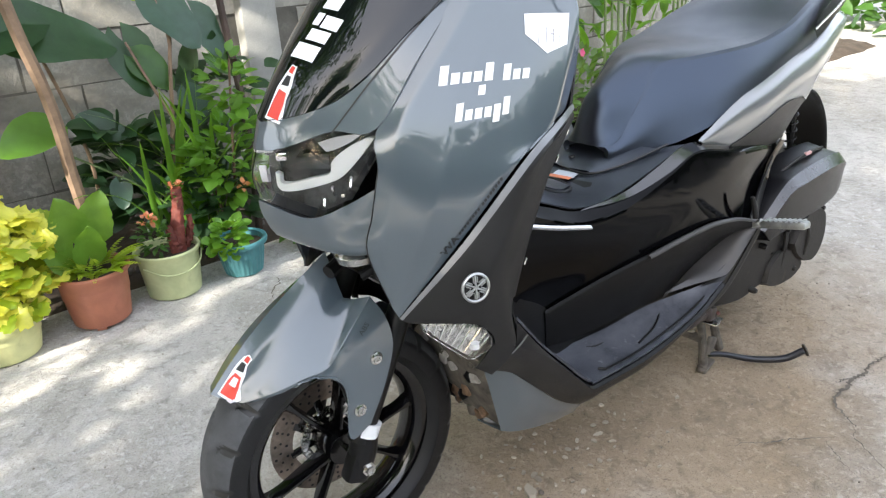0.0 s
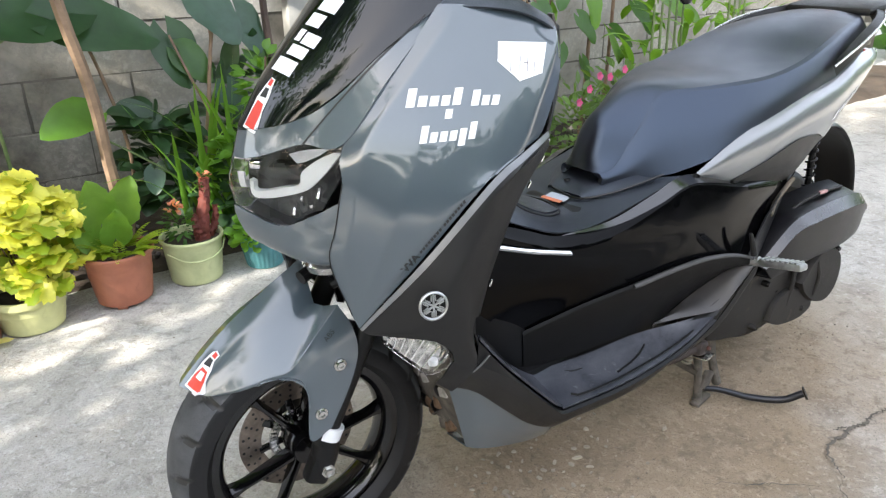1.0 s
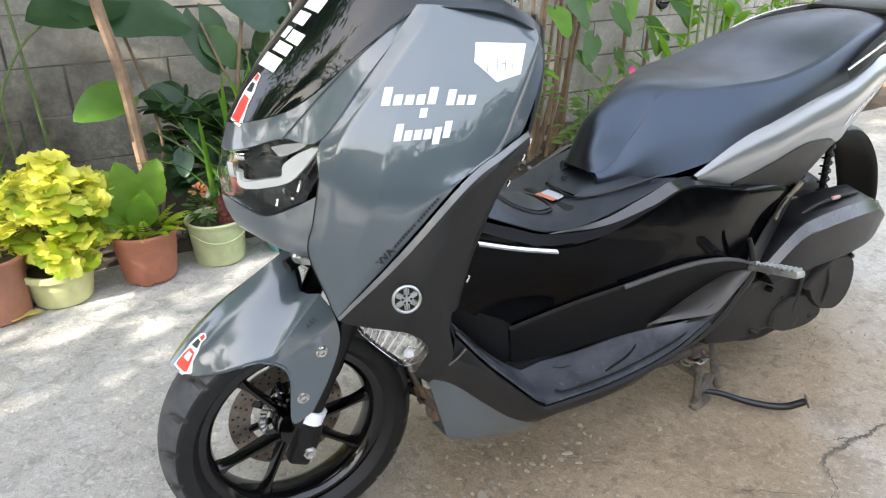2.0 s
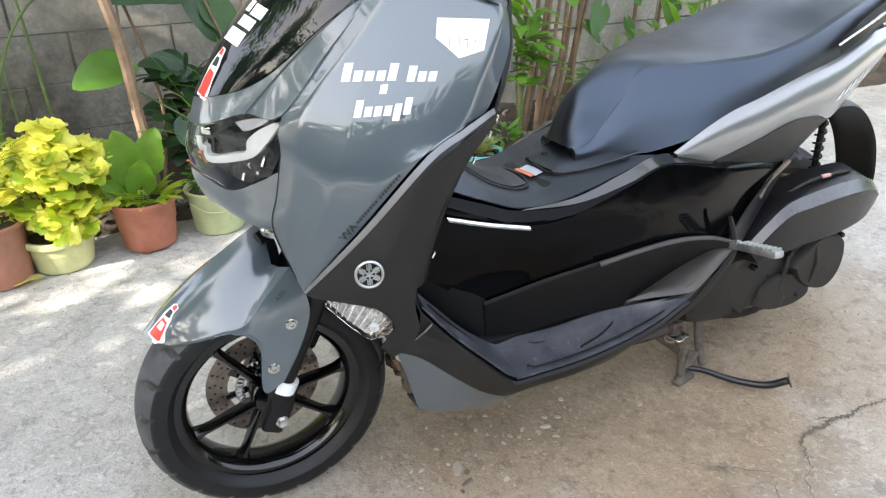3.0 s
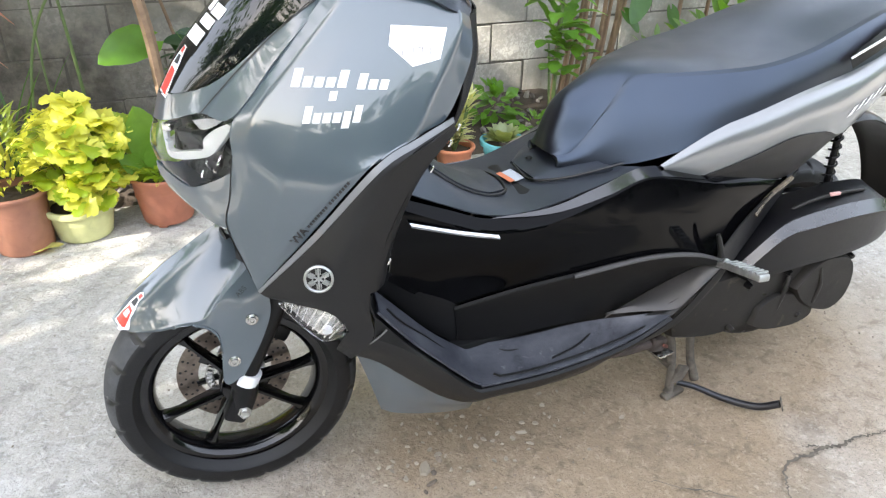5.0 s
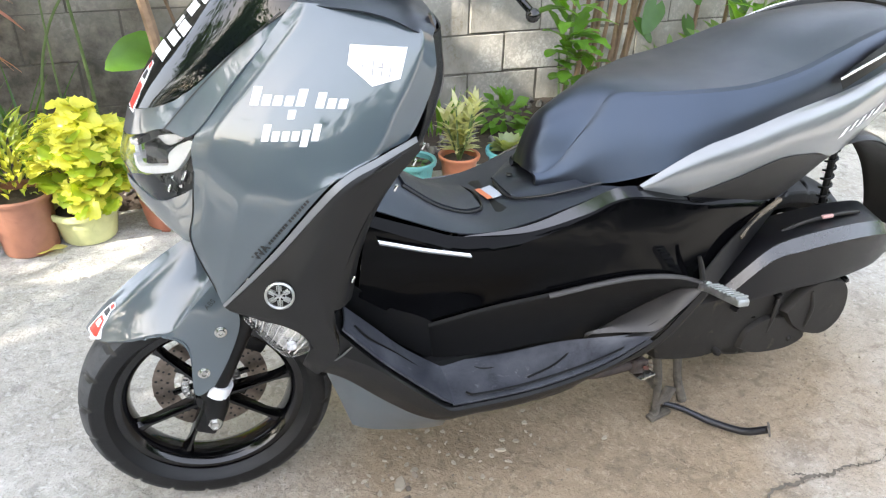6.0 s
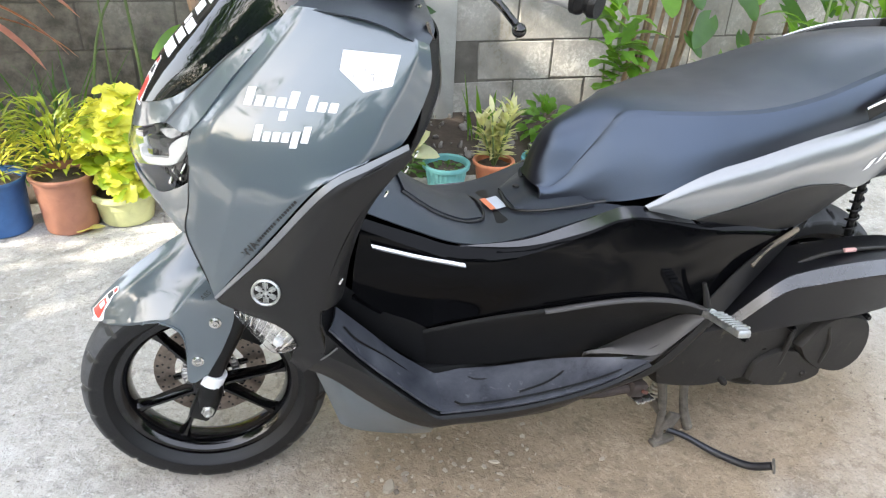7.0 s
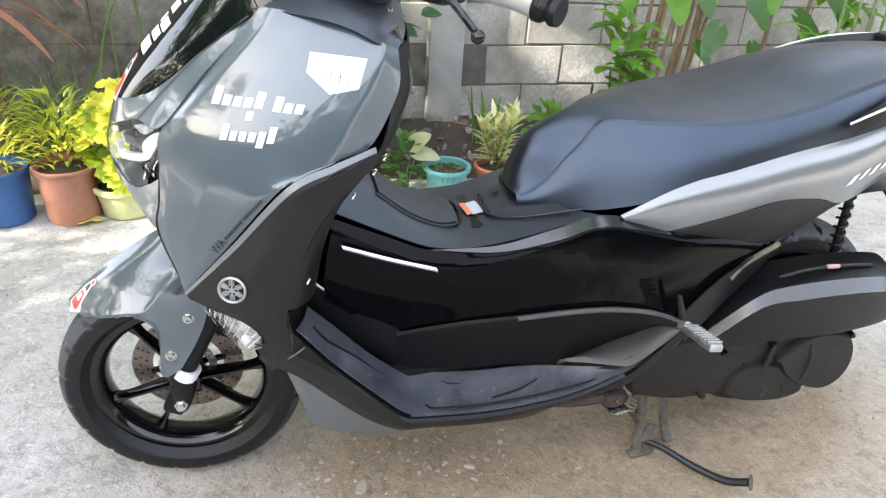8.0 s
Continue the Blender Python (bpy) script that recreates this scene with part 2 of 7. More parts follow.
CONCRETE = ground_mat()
SOIL = mat("dark_soil", (0.075, 0.055, 0.040), rough=0.95, var=0.5, var_scale=9, grain=0.4, grain_scale=70, bump=1.0, bump_scale=60, bump2=0.8, bump2_scale=20)
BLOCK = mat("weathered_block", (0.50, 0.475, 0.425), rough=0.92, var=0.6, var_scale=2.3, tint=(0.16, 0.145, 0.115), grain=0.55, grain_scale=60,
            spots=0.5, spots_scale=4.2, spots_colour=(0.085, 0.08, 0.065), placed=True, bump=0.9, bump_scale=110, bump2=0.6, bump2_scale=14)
def stain_and_shade(m):
    """Mottled dark staining with painted shade: darker towards the ground and the -x end."""
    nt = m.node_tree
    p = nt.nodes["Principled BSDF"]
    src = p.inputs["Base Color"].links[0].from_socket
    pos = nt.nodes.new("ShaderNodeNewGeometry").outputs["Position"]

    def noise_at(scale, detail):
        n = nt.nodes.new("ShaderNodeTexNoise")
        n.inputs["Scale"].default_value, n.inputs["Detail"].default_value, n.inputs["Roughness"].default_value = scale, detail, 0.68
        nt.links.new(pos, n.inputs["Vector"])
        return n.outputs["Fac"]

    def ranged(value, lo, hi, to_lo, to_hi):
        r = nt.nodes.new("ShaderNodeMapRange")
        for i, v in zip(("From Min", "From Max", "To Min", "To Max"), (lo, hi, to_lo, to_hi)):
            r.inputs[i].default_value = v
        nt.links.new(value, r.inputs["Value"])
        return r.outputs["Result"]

    shade_axis = nt.nodes.new("ShaderNodeVectorMath")
    shade_axis.operation = "DOT_PRODUCT"
    shade_axis.inputs[1].default_value = (0.6, 0.0, 0.9)
    nt.links.new(pos, shade_axis.inputs[0])
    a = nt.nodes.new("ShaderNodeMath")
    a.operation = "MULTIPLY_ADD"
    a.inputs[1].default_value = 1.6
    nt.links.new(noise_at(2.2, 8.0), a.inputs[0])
    nt.links.new(shade_axis.outputs["Value"], a.inputs[2])
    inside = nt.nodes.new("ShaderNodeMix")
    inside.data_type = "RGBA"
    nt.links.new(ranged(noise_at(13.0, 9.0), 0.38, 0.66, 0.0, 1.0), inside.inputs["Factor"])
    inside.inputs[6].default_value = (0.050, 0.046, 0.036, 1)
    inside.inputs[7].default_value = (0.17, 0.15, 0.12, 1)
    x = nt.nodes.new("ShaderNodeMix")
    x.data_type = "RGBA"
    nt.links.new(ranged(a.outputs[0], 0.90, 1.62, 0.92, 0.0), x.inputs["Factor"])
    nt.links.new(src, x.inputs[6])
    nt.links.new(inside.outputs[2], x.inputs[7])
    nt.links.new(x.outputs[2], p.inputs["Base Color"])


stain_and_shade(BLOCK)
JOINT = mat("dirty_mortar", (0.15, 0.138, 0.115), rough=1.0, var=0.6, var_scale=5, grain=0.4, grain_scale=60, bump=0.8, placed=True)
CRACK = mat("crack_dirt", (0.15, 0.13, 0.105), rough=1.0, var=0.4, var_scale=30)


# ---- building blocks ----
def curve_points(pts, n):
    """n points along a smooth curve through pts, spaced by length between them."""
    p = np.array(pts, float)
    if len(p) == 2:
        return p[0] + (p[1] - p[0]) * np.linspace(0, 1, n)[:, None]
    d = np.r_[0, np.cumsum(np.linalg.norm(np.diff(p, axis=0), axis=1) + 1e-9)]
    ext = np.vstack([2 * p[0] - p[1], p, 2 * p[-1] - p[-2]])
    out = []
    for s in np.linspace(0, d[-1], n):
        i = min(max(int(np.searchsorted(d, s, side="right")) - 1, 0), len(p) - 2)
        u = (s - d[i]) / (d[i + 1] - d[i])
        a, b, c, e = ext[i], ext[i + 1], ext[i + 2], ext[i + 3]
        m0, m1 = (c - a) / 2, (e - b) / 2
        h = u * u * (3 - 2 * u)
        out.append(b * (1 - h) + c * h + m0 * (u ** 3 - 2 * u * u + u) + m1 * (u ** 3 - u * u))
    return np.array(out)


def grid_mesh(bm, rows, closed=False):
    """Quads over rows of points, into bm; closed joins each row's end to its start."""
    vs = [[bm.verts.new(p) for p in row] for row in rows]
    k = len(vs[0])
    for a, b in zip(vs, vs[1:]):
        for j in range(k if closed else k - 1):
            bm.faces.new((a[j], a[(j + 1) % k], b[(j + 1) % k], b[j]))
    return vs


def skin(curves, n=24, m=10, thick=0.003, bm=None, flat=False, mirror=False, smooth=0, creases=()):
    """A sheet of the given thickness through the curves, which run alongside one another; the bend breaks at the curves numbered in creases."""
    rows = np.array([curve_points(c, n) for c in curves])
    if mirror:
        rows = rows * np.array([1, -1, 1])
    if flat:
        steps = np.linspace(0, 1, m, endpoint=False)[:, None]
        cols = [np.vstack([rows[i, j] + (rows[i + 1, j] - rows[i, j]) * steps for i in range(len(rows) - 1)] + [rows[-1, j]]) for j in range(n)]
    elif creases:
        cuts = [0, *creases, len(rows) - 1]
        runs = [(a, b, m * (b - a) + 1) for a, b in zip(cuts, cuts[1:])]
        cols = [np.vstack([curve_points(rows[a:b + 1, j], k)[(1 if a else 0):] for a, b, k in runs]) for j in range(n)]
    else:
        cols = [curve_points(rows[:, j], m) for j in range(n)]
    g = np.array(cols)
    for _ in range(smooth):
        k = g.shape[1] - 1
        g[1:-1, 1:k] = 0.5 * g[1:-1, 1:k] + 0.125 * (g[:-2, 1:k] + g[2:, 1:k] + g[1:-1, :k - 1] + g[1:-1, 2:k + 1])
    own = bm is None
    bm = bm or bmesh.new()
    du, dv = np.gradient(g, axis=0), np.gradient(g, axis=1)
    nor = np.cross(du, dv)
    nor /= np.linalg.norm(nor, axis=2)[..., None] + 1e-12
    if (nor[..., 1].mean() > 0) != (g[..., 1].mean() > 0):
        nor = -nor
    inner = g - nor * thick
    a, b = [[bm.verts.new(p) for p in r] for r in g], [[bm.verts.new(p) for p in r] for r in inner]
    N, M = len(a), len(a[0])
    for i in range(N - 1):
        for j in range(M - 1):
            bm.faces.new((a[i][j], a[i + 1][j], a[i + 1][j + 1], a[i][j + 1]))
            bm.faces.new((b[i][j], b[i][j + 1], b[i + 1][j + 1], b[i + 1][j]))
    ring = [(i, 0) for i in range(N)] + [(N - 1, j) for j in range(1, M)] + [(i, M - 1) for i in range(N - 2, -1, -1)] + [(0, j) for j in range(M - 2, 0, -1)]
    for (i, j), (k, l) in zip(ring, ring[1:] + ring[:1]):
        bm.faces.new((a[i][j], b[i][j], b[k][l], a[k][l]))
    if own:
        bmesh.ops.remove_doubles(bm, verts=bm.verts, dist=1e-5)
        bmesh.ops.recalc_face_normals(bm, faces=bm.faces)
    return bm


def tube(pts, radius, bm=None, sides=10, n=None, cap=True):
    """A bar along a smooth curve; radius a number or one for each point of the curve."""
    bm = bm or bmesh.new()
    p = curve_points(pts, n or max(2, 6 * (len(pts) - 1)))
    r = np.interp(np.linspace(0, 1, len(p)), np.linspace(0, 1, len(np.atleast_1d(radius))), np.atleast_1d(radius))
    t = np.gradient(p, axis=0)
    t /= np.linalg.norm(t, axis=1)[:, None]
    up = np.array([0, 0, 1.0]) if abs(t[0][2]) < 0.9 else np.array([1.0, 0, 0])
    rows = []
    for q, d, rad in zip(p, t, r):
        s = np.cross(d, up)
        s /= np.linalg.norm(s)
        up = np.cross(s, d)
        rows.append([q + rad * (math.cos(a) * s + math.sin(a) * up) for a in np.linspace(0, 2 * math.pi, sides, endpoint=False)])
    vs = grid_mesh(bm, rows, closed=True)
    if cap:
        bm.faces.new(vs[0][::-1])
        bm.faces.new(vs[-1])
    return bm


def lathe(profile, bm=None, sides=40, axis="z", at=(0, 0, 0), closed=False):
    """A turned body: profile of (radius, height) pairs round an axis through at."""
    bm = bm or bmesh.new()
    rows = []
    prof = list(profile) + ([profile[0]] if closed else [])
    for a in np.linspace(0, 2 * math.pi, sides, endpoint=False):
        c, s = math.cos(a), math.sin(a)
        rows.append([Vector(at) + (Vector((r * c, r * s, h)) if axis == "z" else Vector((r * c, h, r * s))) for r, h in prof])
    rows.append(rows[0])
    grid_mesh(bm, rows)
    bmesh.ops.remove_doubles(bm, verts=bm.verts, dist=1e-6)
    bmesh.ops.recalc_face_normals(bm, faces=bm.faces)
    return bm


def box(size, at=(0, 0, 0), rot=(0, 0, 0), bevel=0.0, bm=None, segments=2):
    """A block with rounded edges."""
    b = bmesh.new()
    bmesh.ops.create_cube(b, size=1.0)
    bmesh.ops.scale(b, vec=size, verts=b.verts)
    if bevel:
        bmesh.ops.bevel(b, geom=b.edges[:], offset=bevel, segments=segments, affect="EDGES", profile=0.5)
    bmesh.ops.transform(b, matrix=pose(*at, *rot), verts=b.verts)
    return join(bm, b)


def join(bm, other):
    if bm is None:
        return other
    tmp = bpy.data.meshes.new("tmp")
    other.to_mesh(tmp)
    bm.from_mesh(tmp)
    bpy.data.meshes.remove(tmp)
    other.free()
    return bm


def prism(outline, depth, at=(0, 0, 0), rot=(0, 0, 0), bevel=0.0):
    """A flat plate: an outline in x, y, raised by depth."""
    b = bmesh.new()
    f = b.faces.new([b.verts.new((x, y, 0)) for x, y in outline])
    up = bmesh.ops.extrude_face_region(b, geom=[f])
    bmesh.ops.translate(b, vec=(0, 0, depth), verts=[v for v in up["geom"] if isinstance(v, bmesh.types.BMVert)])
    bmesh.ops.recalc_face_normals(b, faces=b.faces)
    if bevel:
        bmesh.ops.bevel(b, geom=b.edges[:], offset=bevel, segments=2, affect="EDGES", profile=0.5)
    bmesh.ops.transform(b, matrix=pose(*at, *rot), verts=b.verts)
    return b


def finish(name, bm, material, smooth=True, angle=32):
    me = bpy.data.meshes.new(name)
    bm.to_mesh(me)
    bm.free()
    me.materials.append(material)
    if smooth:
        me.shade_smooth()
        me.set_sharp_from_angle(angle=radians(angle))
    return me


def part(name, bm, material, parent, label="", smooth=True, angle=32):
    ob = new(name, finish(name, bm, material, smooth, angle))
    ob.parent = parent
    return tagged(ob, label=label)


def thing(name, label, category, at=(0, 0, 0), rz=0, group="", kind=""):
    ob = new(name)
    ob.empty_display_size = 0.05
    ob.matrix_world = pose(*at, 0, 0, rz)
    return tagged(ob, label, category, group, kind)


def single(name, bm, material, label, category, kind="", group="", smooth=True, angle=32):
    return tagged(new(name, finish(name, bm, material, smooth, angle)), label, category, group, kind)


# ---- ground, wall, soil bed ----
def build_ground():
    bm = bmesh.new()
    xs = np.r_[-60, -20, -6, np.linspace(-2, 4, 61), 7, 14, 30, 60]
    ys = np.r_[-60, -20, -6, np.linspace(-2, 1.6, 37), 2.3, 5, 20, 60]
    rows = []
    for x in xs:
        row = []
        for y in ys:
            near = -2 <= x <= 4 and -2 <= y <= 1.6
            z = 0.003 * noise.noise((x * 1.7, y * 1.7, 0.3)) + 0.0012 * noise.noise((x * 7, y * 7, 2.0)) if near else 0.0
            row.append((x, y, z - 0.0015))
        rows.append(row)
    grid_mesh(bm, rows)
    bmesh.ops.recalc_face_normals(bm, faces=bm.faces)
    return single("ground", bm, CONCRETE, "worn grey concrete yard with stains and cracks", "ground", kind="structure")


build_ground()


def crack_strip(pts, width, seed, bm):
    """A ragged furrow along a line on the ground."""
    rng = random.Random(seed)
    p = curve_points([(x, y, 0) for x, y in pts], 7 * (len(pts) - 1))
    d = np.gradient(p, axis=0)
    rows = []
    for i, (q, t) in enumerate(zip(p, d)):
        s = np.array([-t[1], t[0], 0]) / (np.linalg.norm(t) + 1e-9)
        taper = min(1.0, 0.25 + 1.5 * min(i, len(p) - 1 - i) / len(p))
        q = q + s * rng.uniform(-1, 1) * 0.004
        w = width * taper * rng.uniform(0.6, 1.25)
        rows.append([q + s * w + np.array([0, 0, 0.0035]), q - s * w + np.array([0, 0, 0.0035])])
    grid_mesh(bm, rows)


cb = bmesh.new()
crack_strip([(1.40, -0.424), (1.344, -0.420), (1.29, -0.412), (1.251, -0.418), (1.205, -0.408), (1.165, -0.414), (1.129, -0.408), (1.083, -0.420), (1.055, -0.448), (1.043, -0.466), (1.023, -0.492)], 0.0055, 1, cb)
crack_strip([(1.205, -0.408), (1.19, -0.394), (1.165, -0.388)], 0.003, 6, cb)
crack_strip([(1.02, -0.495), (0.985, -0.50), (0.955, -0.545), (0.91, -0.60)], 0.0016, 2, cb)
crack_strip([(0.76, -0.325), (0.802, -0.353), (0.835, -0.385), (0.87, -0.404), (0.933, -0.458), (0.961, -0.479)], 0.0017, 3, cb)
crack_strip([(0.933, -0.458), (0.917, -0.482), (0.891, -0.509), (0.86, -0.56)], 0.0013, 7, cb)
crack_strip([(1.40, -0.424), (1.47, -0.40), (1.58, -0.43)], 0.002, 4, cb)
crack_strip([(0.40, 1.08), (0.43, 1.14), (0.47, 1.17), (0.49, 1.22)], 0.003, 5, cb)
single("ground_crack", cb, CRACK, "dark dirt-filled crack in the concrete yard", "crack", kind="structure")


def grit():
    """Loose chips, crumbs and leaf litter lying on the concrete."""
    rng = random.Random(5)
    bm = bmesh.new()
    spots = [(0.35, -0.168, 0.010), (0.365, -0.142, 0.008), (0.33, -0.185, 0.006), (0.39, -0.11, 0.007)]
    spots += [(rng.gauss(0.35, 0.22), rng.gauss(-0.16, 0.12), rng.uniform(0.001, 0.0028)) for _ in range(160)]
    spots += [(rng.uniform(1.2, 1.7), rng.gauss(0.0, 0.15), rng.uniform(0.0012, 0.003)) for _ in range(120)]
    spots += [(rng.uniform(-0.9, 1.9), rng.uniform(-0.8, 1.3), rng.uniform(0.001, 0.003)) for _ in range(260)]
    for x, y, r in spots:
        b = bmesh.ops.create_icosphere(bm, subdivisions=1, radius=r)
        m = pose(x, y, r * 0.35, rng.uniform(0, 40), rng.uniform(0, 40), rng.uniform(0, 360)) @ Matrix.Diagonal((rng.uniform(0.7, 1.6), 1, 0.5, 1))
        bmesh.ops.transform(bm, matrix=m, verts=b["verts"])
    return single("grit", bm, mat("grit_stone", (0.22, 0.18, 0.14), rough=0.95, random=0.8), "loose dark grit and crumbs on the concrete", "grit", kind="stuff", smooth=False)


grit()


def flakes():
    """Thin scaled-off flakes of cement lying in the dust beside the wheel."""
    rng = random.Random(17)
    bm = bmesh.new()
    spots = [(0.352, -0.122, 0.022), (0.395, -0.095, 0.013), (0.60, -0.105, 0.014), (0.645, -0.09, 0.009), (0.845, -0.15, 0.009), (0.43, -0.20, 0.011)]
    spots += [(rng.gauss(0.42, 0.16), rng.gauss(-0.09, 0.07), rng.uniform(0.003, 0.009)) for _ in range(75)]
    for x, y, r in spots:
        k = rng.randint(6, 9)
        turn, squash = rng.uniform(0, 6.3), rng.uniform(0.35, 0.8)
        top, foot = [], []
        for i in range(k):
            a = 2 * math.pi * i / k
            q = r * rng.uniform(0.65, 1.15)
            u, v = q * math.cos(a), q * math.sin(a) * squash
            dx, dy = u * math.cos(turn) - v * math.sin(turn), u * math.sin(turn) + v * math.cos(turn)
            top.append(bm.verts.new((x + dx * 0.85, y + dy * 0.85, 0.003 + 0.10 * r)))
            foot.append(bm.verts.new((x + dx, y + dy, 0.0005)))
        bm.faces.new(top)
        for i in range(k):
            bm.faces.new((foot[i], foot[(i + 1) % k], top[(i + 1) % k], top[i]))
    return single("cement_flakes", bm, mat("flake_cement", (0.46, 0.40, 0.31), rough=0.95, random=0.75, bump=0.6), "pale and dark flakes of scaled cement on the dusty ground", "flakes", kind="stuff", smooth=False)


flakes()

WALL_Y = 2.22


def build_wall():
    """A wall of hollow blocks, 0.40 by 0.20 m, with raked joints, and a concrete post."""
    core = box((9.0, 0.12, 2.4), (2.0, WALL_Y + 0.051, 1.2))
    wall = single("wall_back", core, JOINT, "weathered grey concrete block wall", "wall", kind="structure", smooth=False)
    rng = random.Random(3)
    shapes = []
    for k in range(5):
        b = bmesh.new()
        bmesh.ops.create_cube(b, size=1.0)
        bmesh.ops.scale(b, vec=(0.394, 0.034, 0.194), verts=b.verts)
        bmesh.ops.bevel(b, geom=b.edges[:], offset=0.005, segments=1, affect="EDGES")
        for v in b.verts:
            v.co += Vector((rng.uniform(-1, 1), rng.uniform(-0.6, 0.6), rng.uniform(-1, 1))) * 0.0055
        shapes.append(finish("block", b, BLOCK, smooth=False))
    for row in range(12):
        for k in range(22):
            x = -2.35 + 0.4 * k + (0.2 if row % 2 else 0.0)
            if abs(x - 1.03) < 0.09:
                continue
            ob = new("block", rng.choice(shapes))
            ob.parent = wall
            ob.location = (x, WALL_Y + 0.003 + rng.uniform(-0.003, 0.003), 0.11 + 0.2 * row)
            ob.rotation_euler = (0, rng.choice((0, math.pi)), 0)
    post = box((0.17, 0.10, 2.4), (1.03, WALL_Y - 0.03, 1.2), bevel=0.006)
    single("wall_post", post, mat("post_concrete", (0.36, 0.355, 0.33), rough=0.9, var=0.4, var_scale=4, grain=0.3, bump=0.7, spots=0.4, spots_scale=12,
                                  spots_colour=(0.2, 0.2, 0.17)), "pale grey concrete post in the block wall", "post", kind="structure")


def build_bed():
    """The soil strip between the yard and the wall."""
    bm = bmesh.new()
    rows = []
    for x in np.linspace(-2.5, 6.5, 181):
        row = []
        for k, y in enumerate(np.linspace(1.50, WALL_Y, 19)):
            e = min(1.0, k / 3)
            z = e * (0.035 + 0.03 * noise.noise((x * 3, y * 3, 1)) + 0.012 * noise.noise((x * 14, y * 14, 4))) - 0.01 * (1 - e)
            row.append((x, y + 0.05 * noise.noise((x * 4, 0, 7)) * (1 - e * 0.9) if k < 18 else y, z))
        rows.append(row)
    grid_mesh(bm, rows)
    bmesh.ops.recalc_face_normals(bm, faces=bm.faces)
    single("soil_bed", bm, SOIL, "dark damp soil strip along the wall", "soil", kind="structure")
    rng = random.Random(8)
    bm = bmesh.new()
    for _ in range(420):
        x, y, r = rng.uniform(-1.2, 3.0), rng.uniform(1.56, 2.18), rng.uniform(0.006, 0.022)
        b = bmesh.ops.create_icosphere(bm, subdivisions=1, radius=r)
        m = pose(x, y, 0.045 + 0.03 * noise.noise((x * 3, y * 3, 1)), rng.uniform(0, 90), rng.uniform(0, 90), rng.uniform(0, 360)) @ Matrix.Diagonal((1.4, 1, 0.6, 1))
        bmesh.ops.transform(bm, matrix=m, verts=b["verts"])
    single("rubble", bm, mat("rubble_stone", (0.22, 0.20, 0.18), rough=0.95, random=0.85, bump=0.5), "grey stones and crumbled rubble on the soil", "rubble", kind="stuff", smooth=False)


build_bed()


# ---- the scooter: x runs from the front axle backwards, y = 0 is its middle plane ----
scooter = thing("scooter", "grey and black motor scooter on its centre stand", "scooter")
STEER = -3.0                        # degrees; the bar is turned a little to the rider's right
steer_m = pose(0.006, 0.028, 0, 0, 0, STEER)     # the wheel
fork_m = pose(0.010, 0.034, 0, 0, 0, STEER)      # fork and fender


def both(name, curves, material, label="", parent=None, **kw):
    """The same panel on both flanks."""
    for side in (False, True):
        part(name, skin(curves, mirror=side, **kw), material, parent or scooter, label)


def steered(name, bm, material, parent, label="", **kw):
    bmesh.ops.transform(bm, matrix=fork_m, verts=bm.verts)
    return part(name, bm, material, parent, label, **kw)


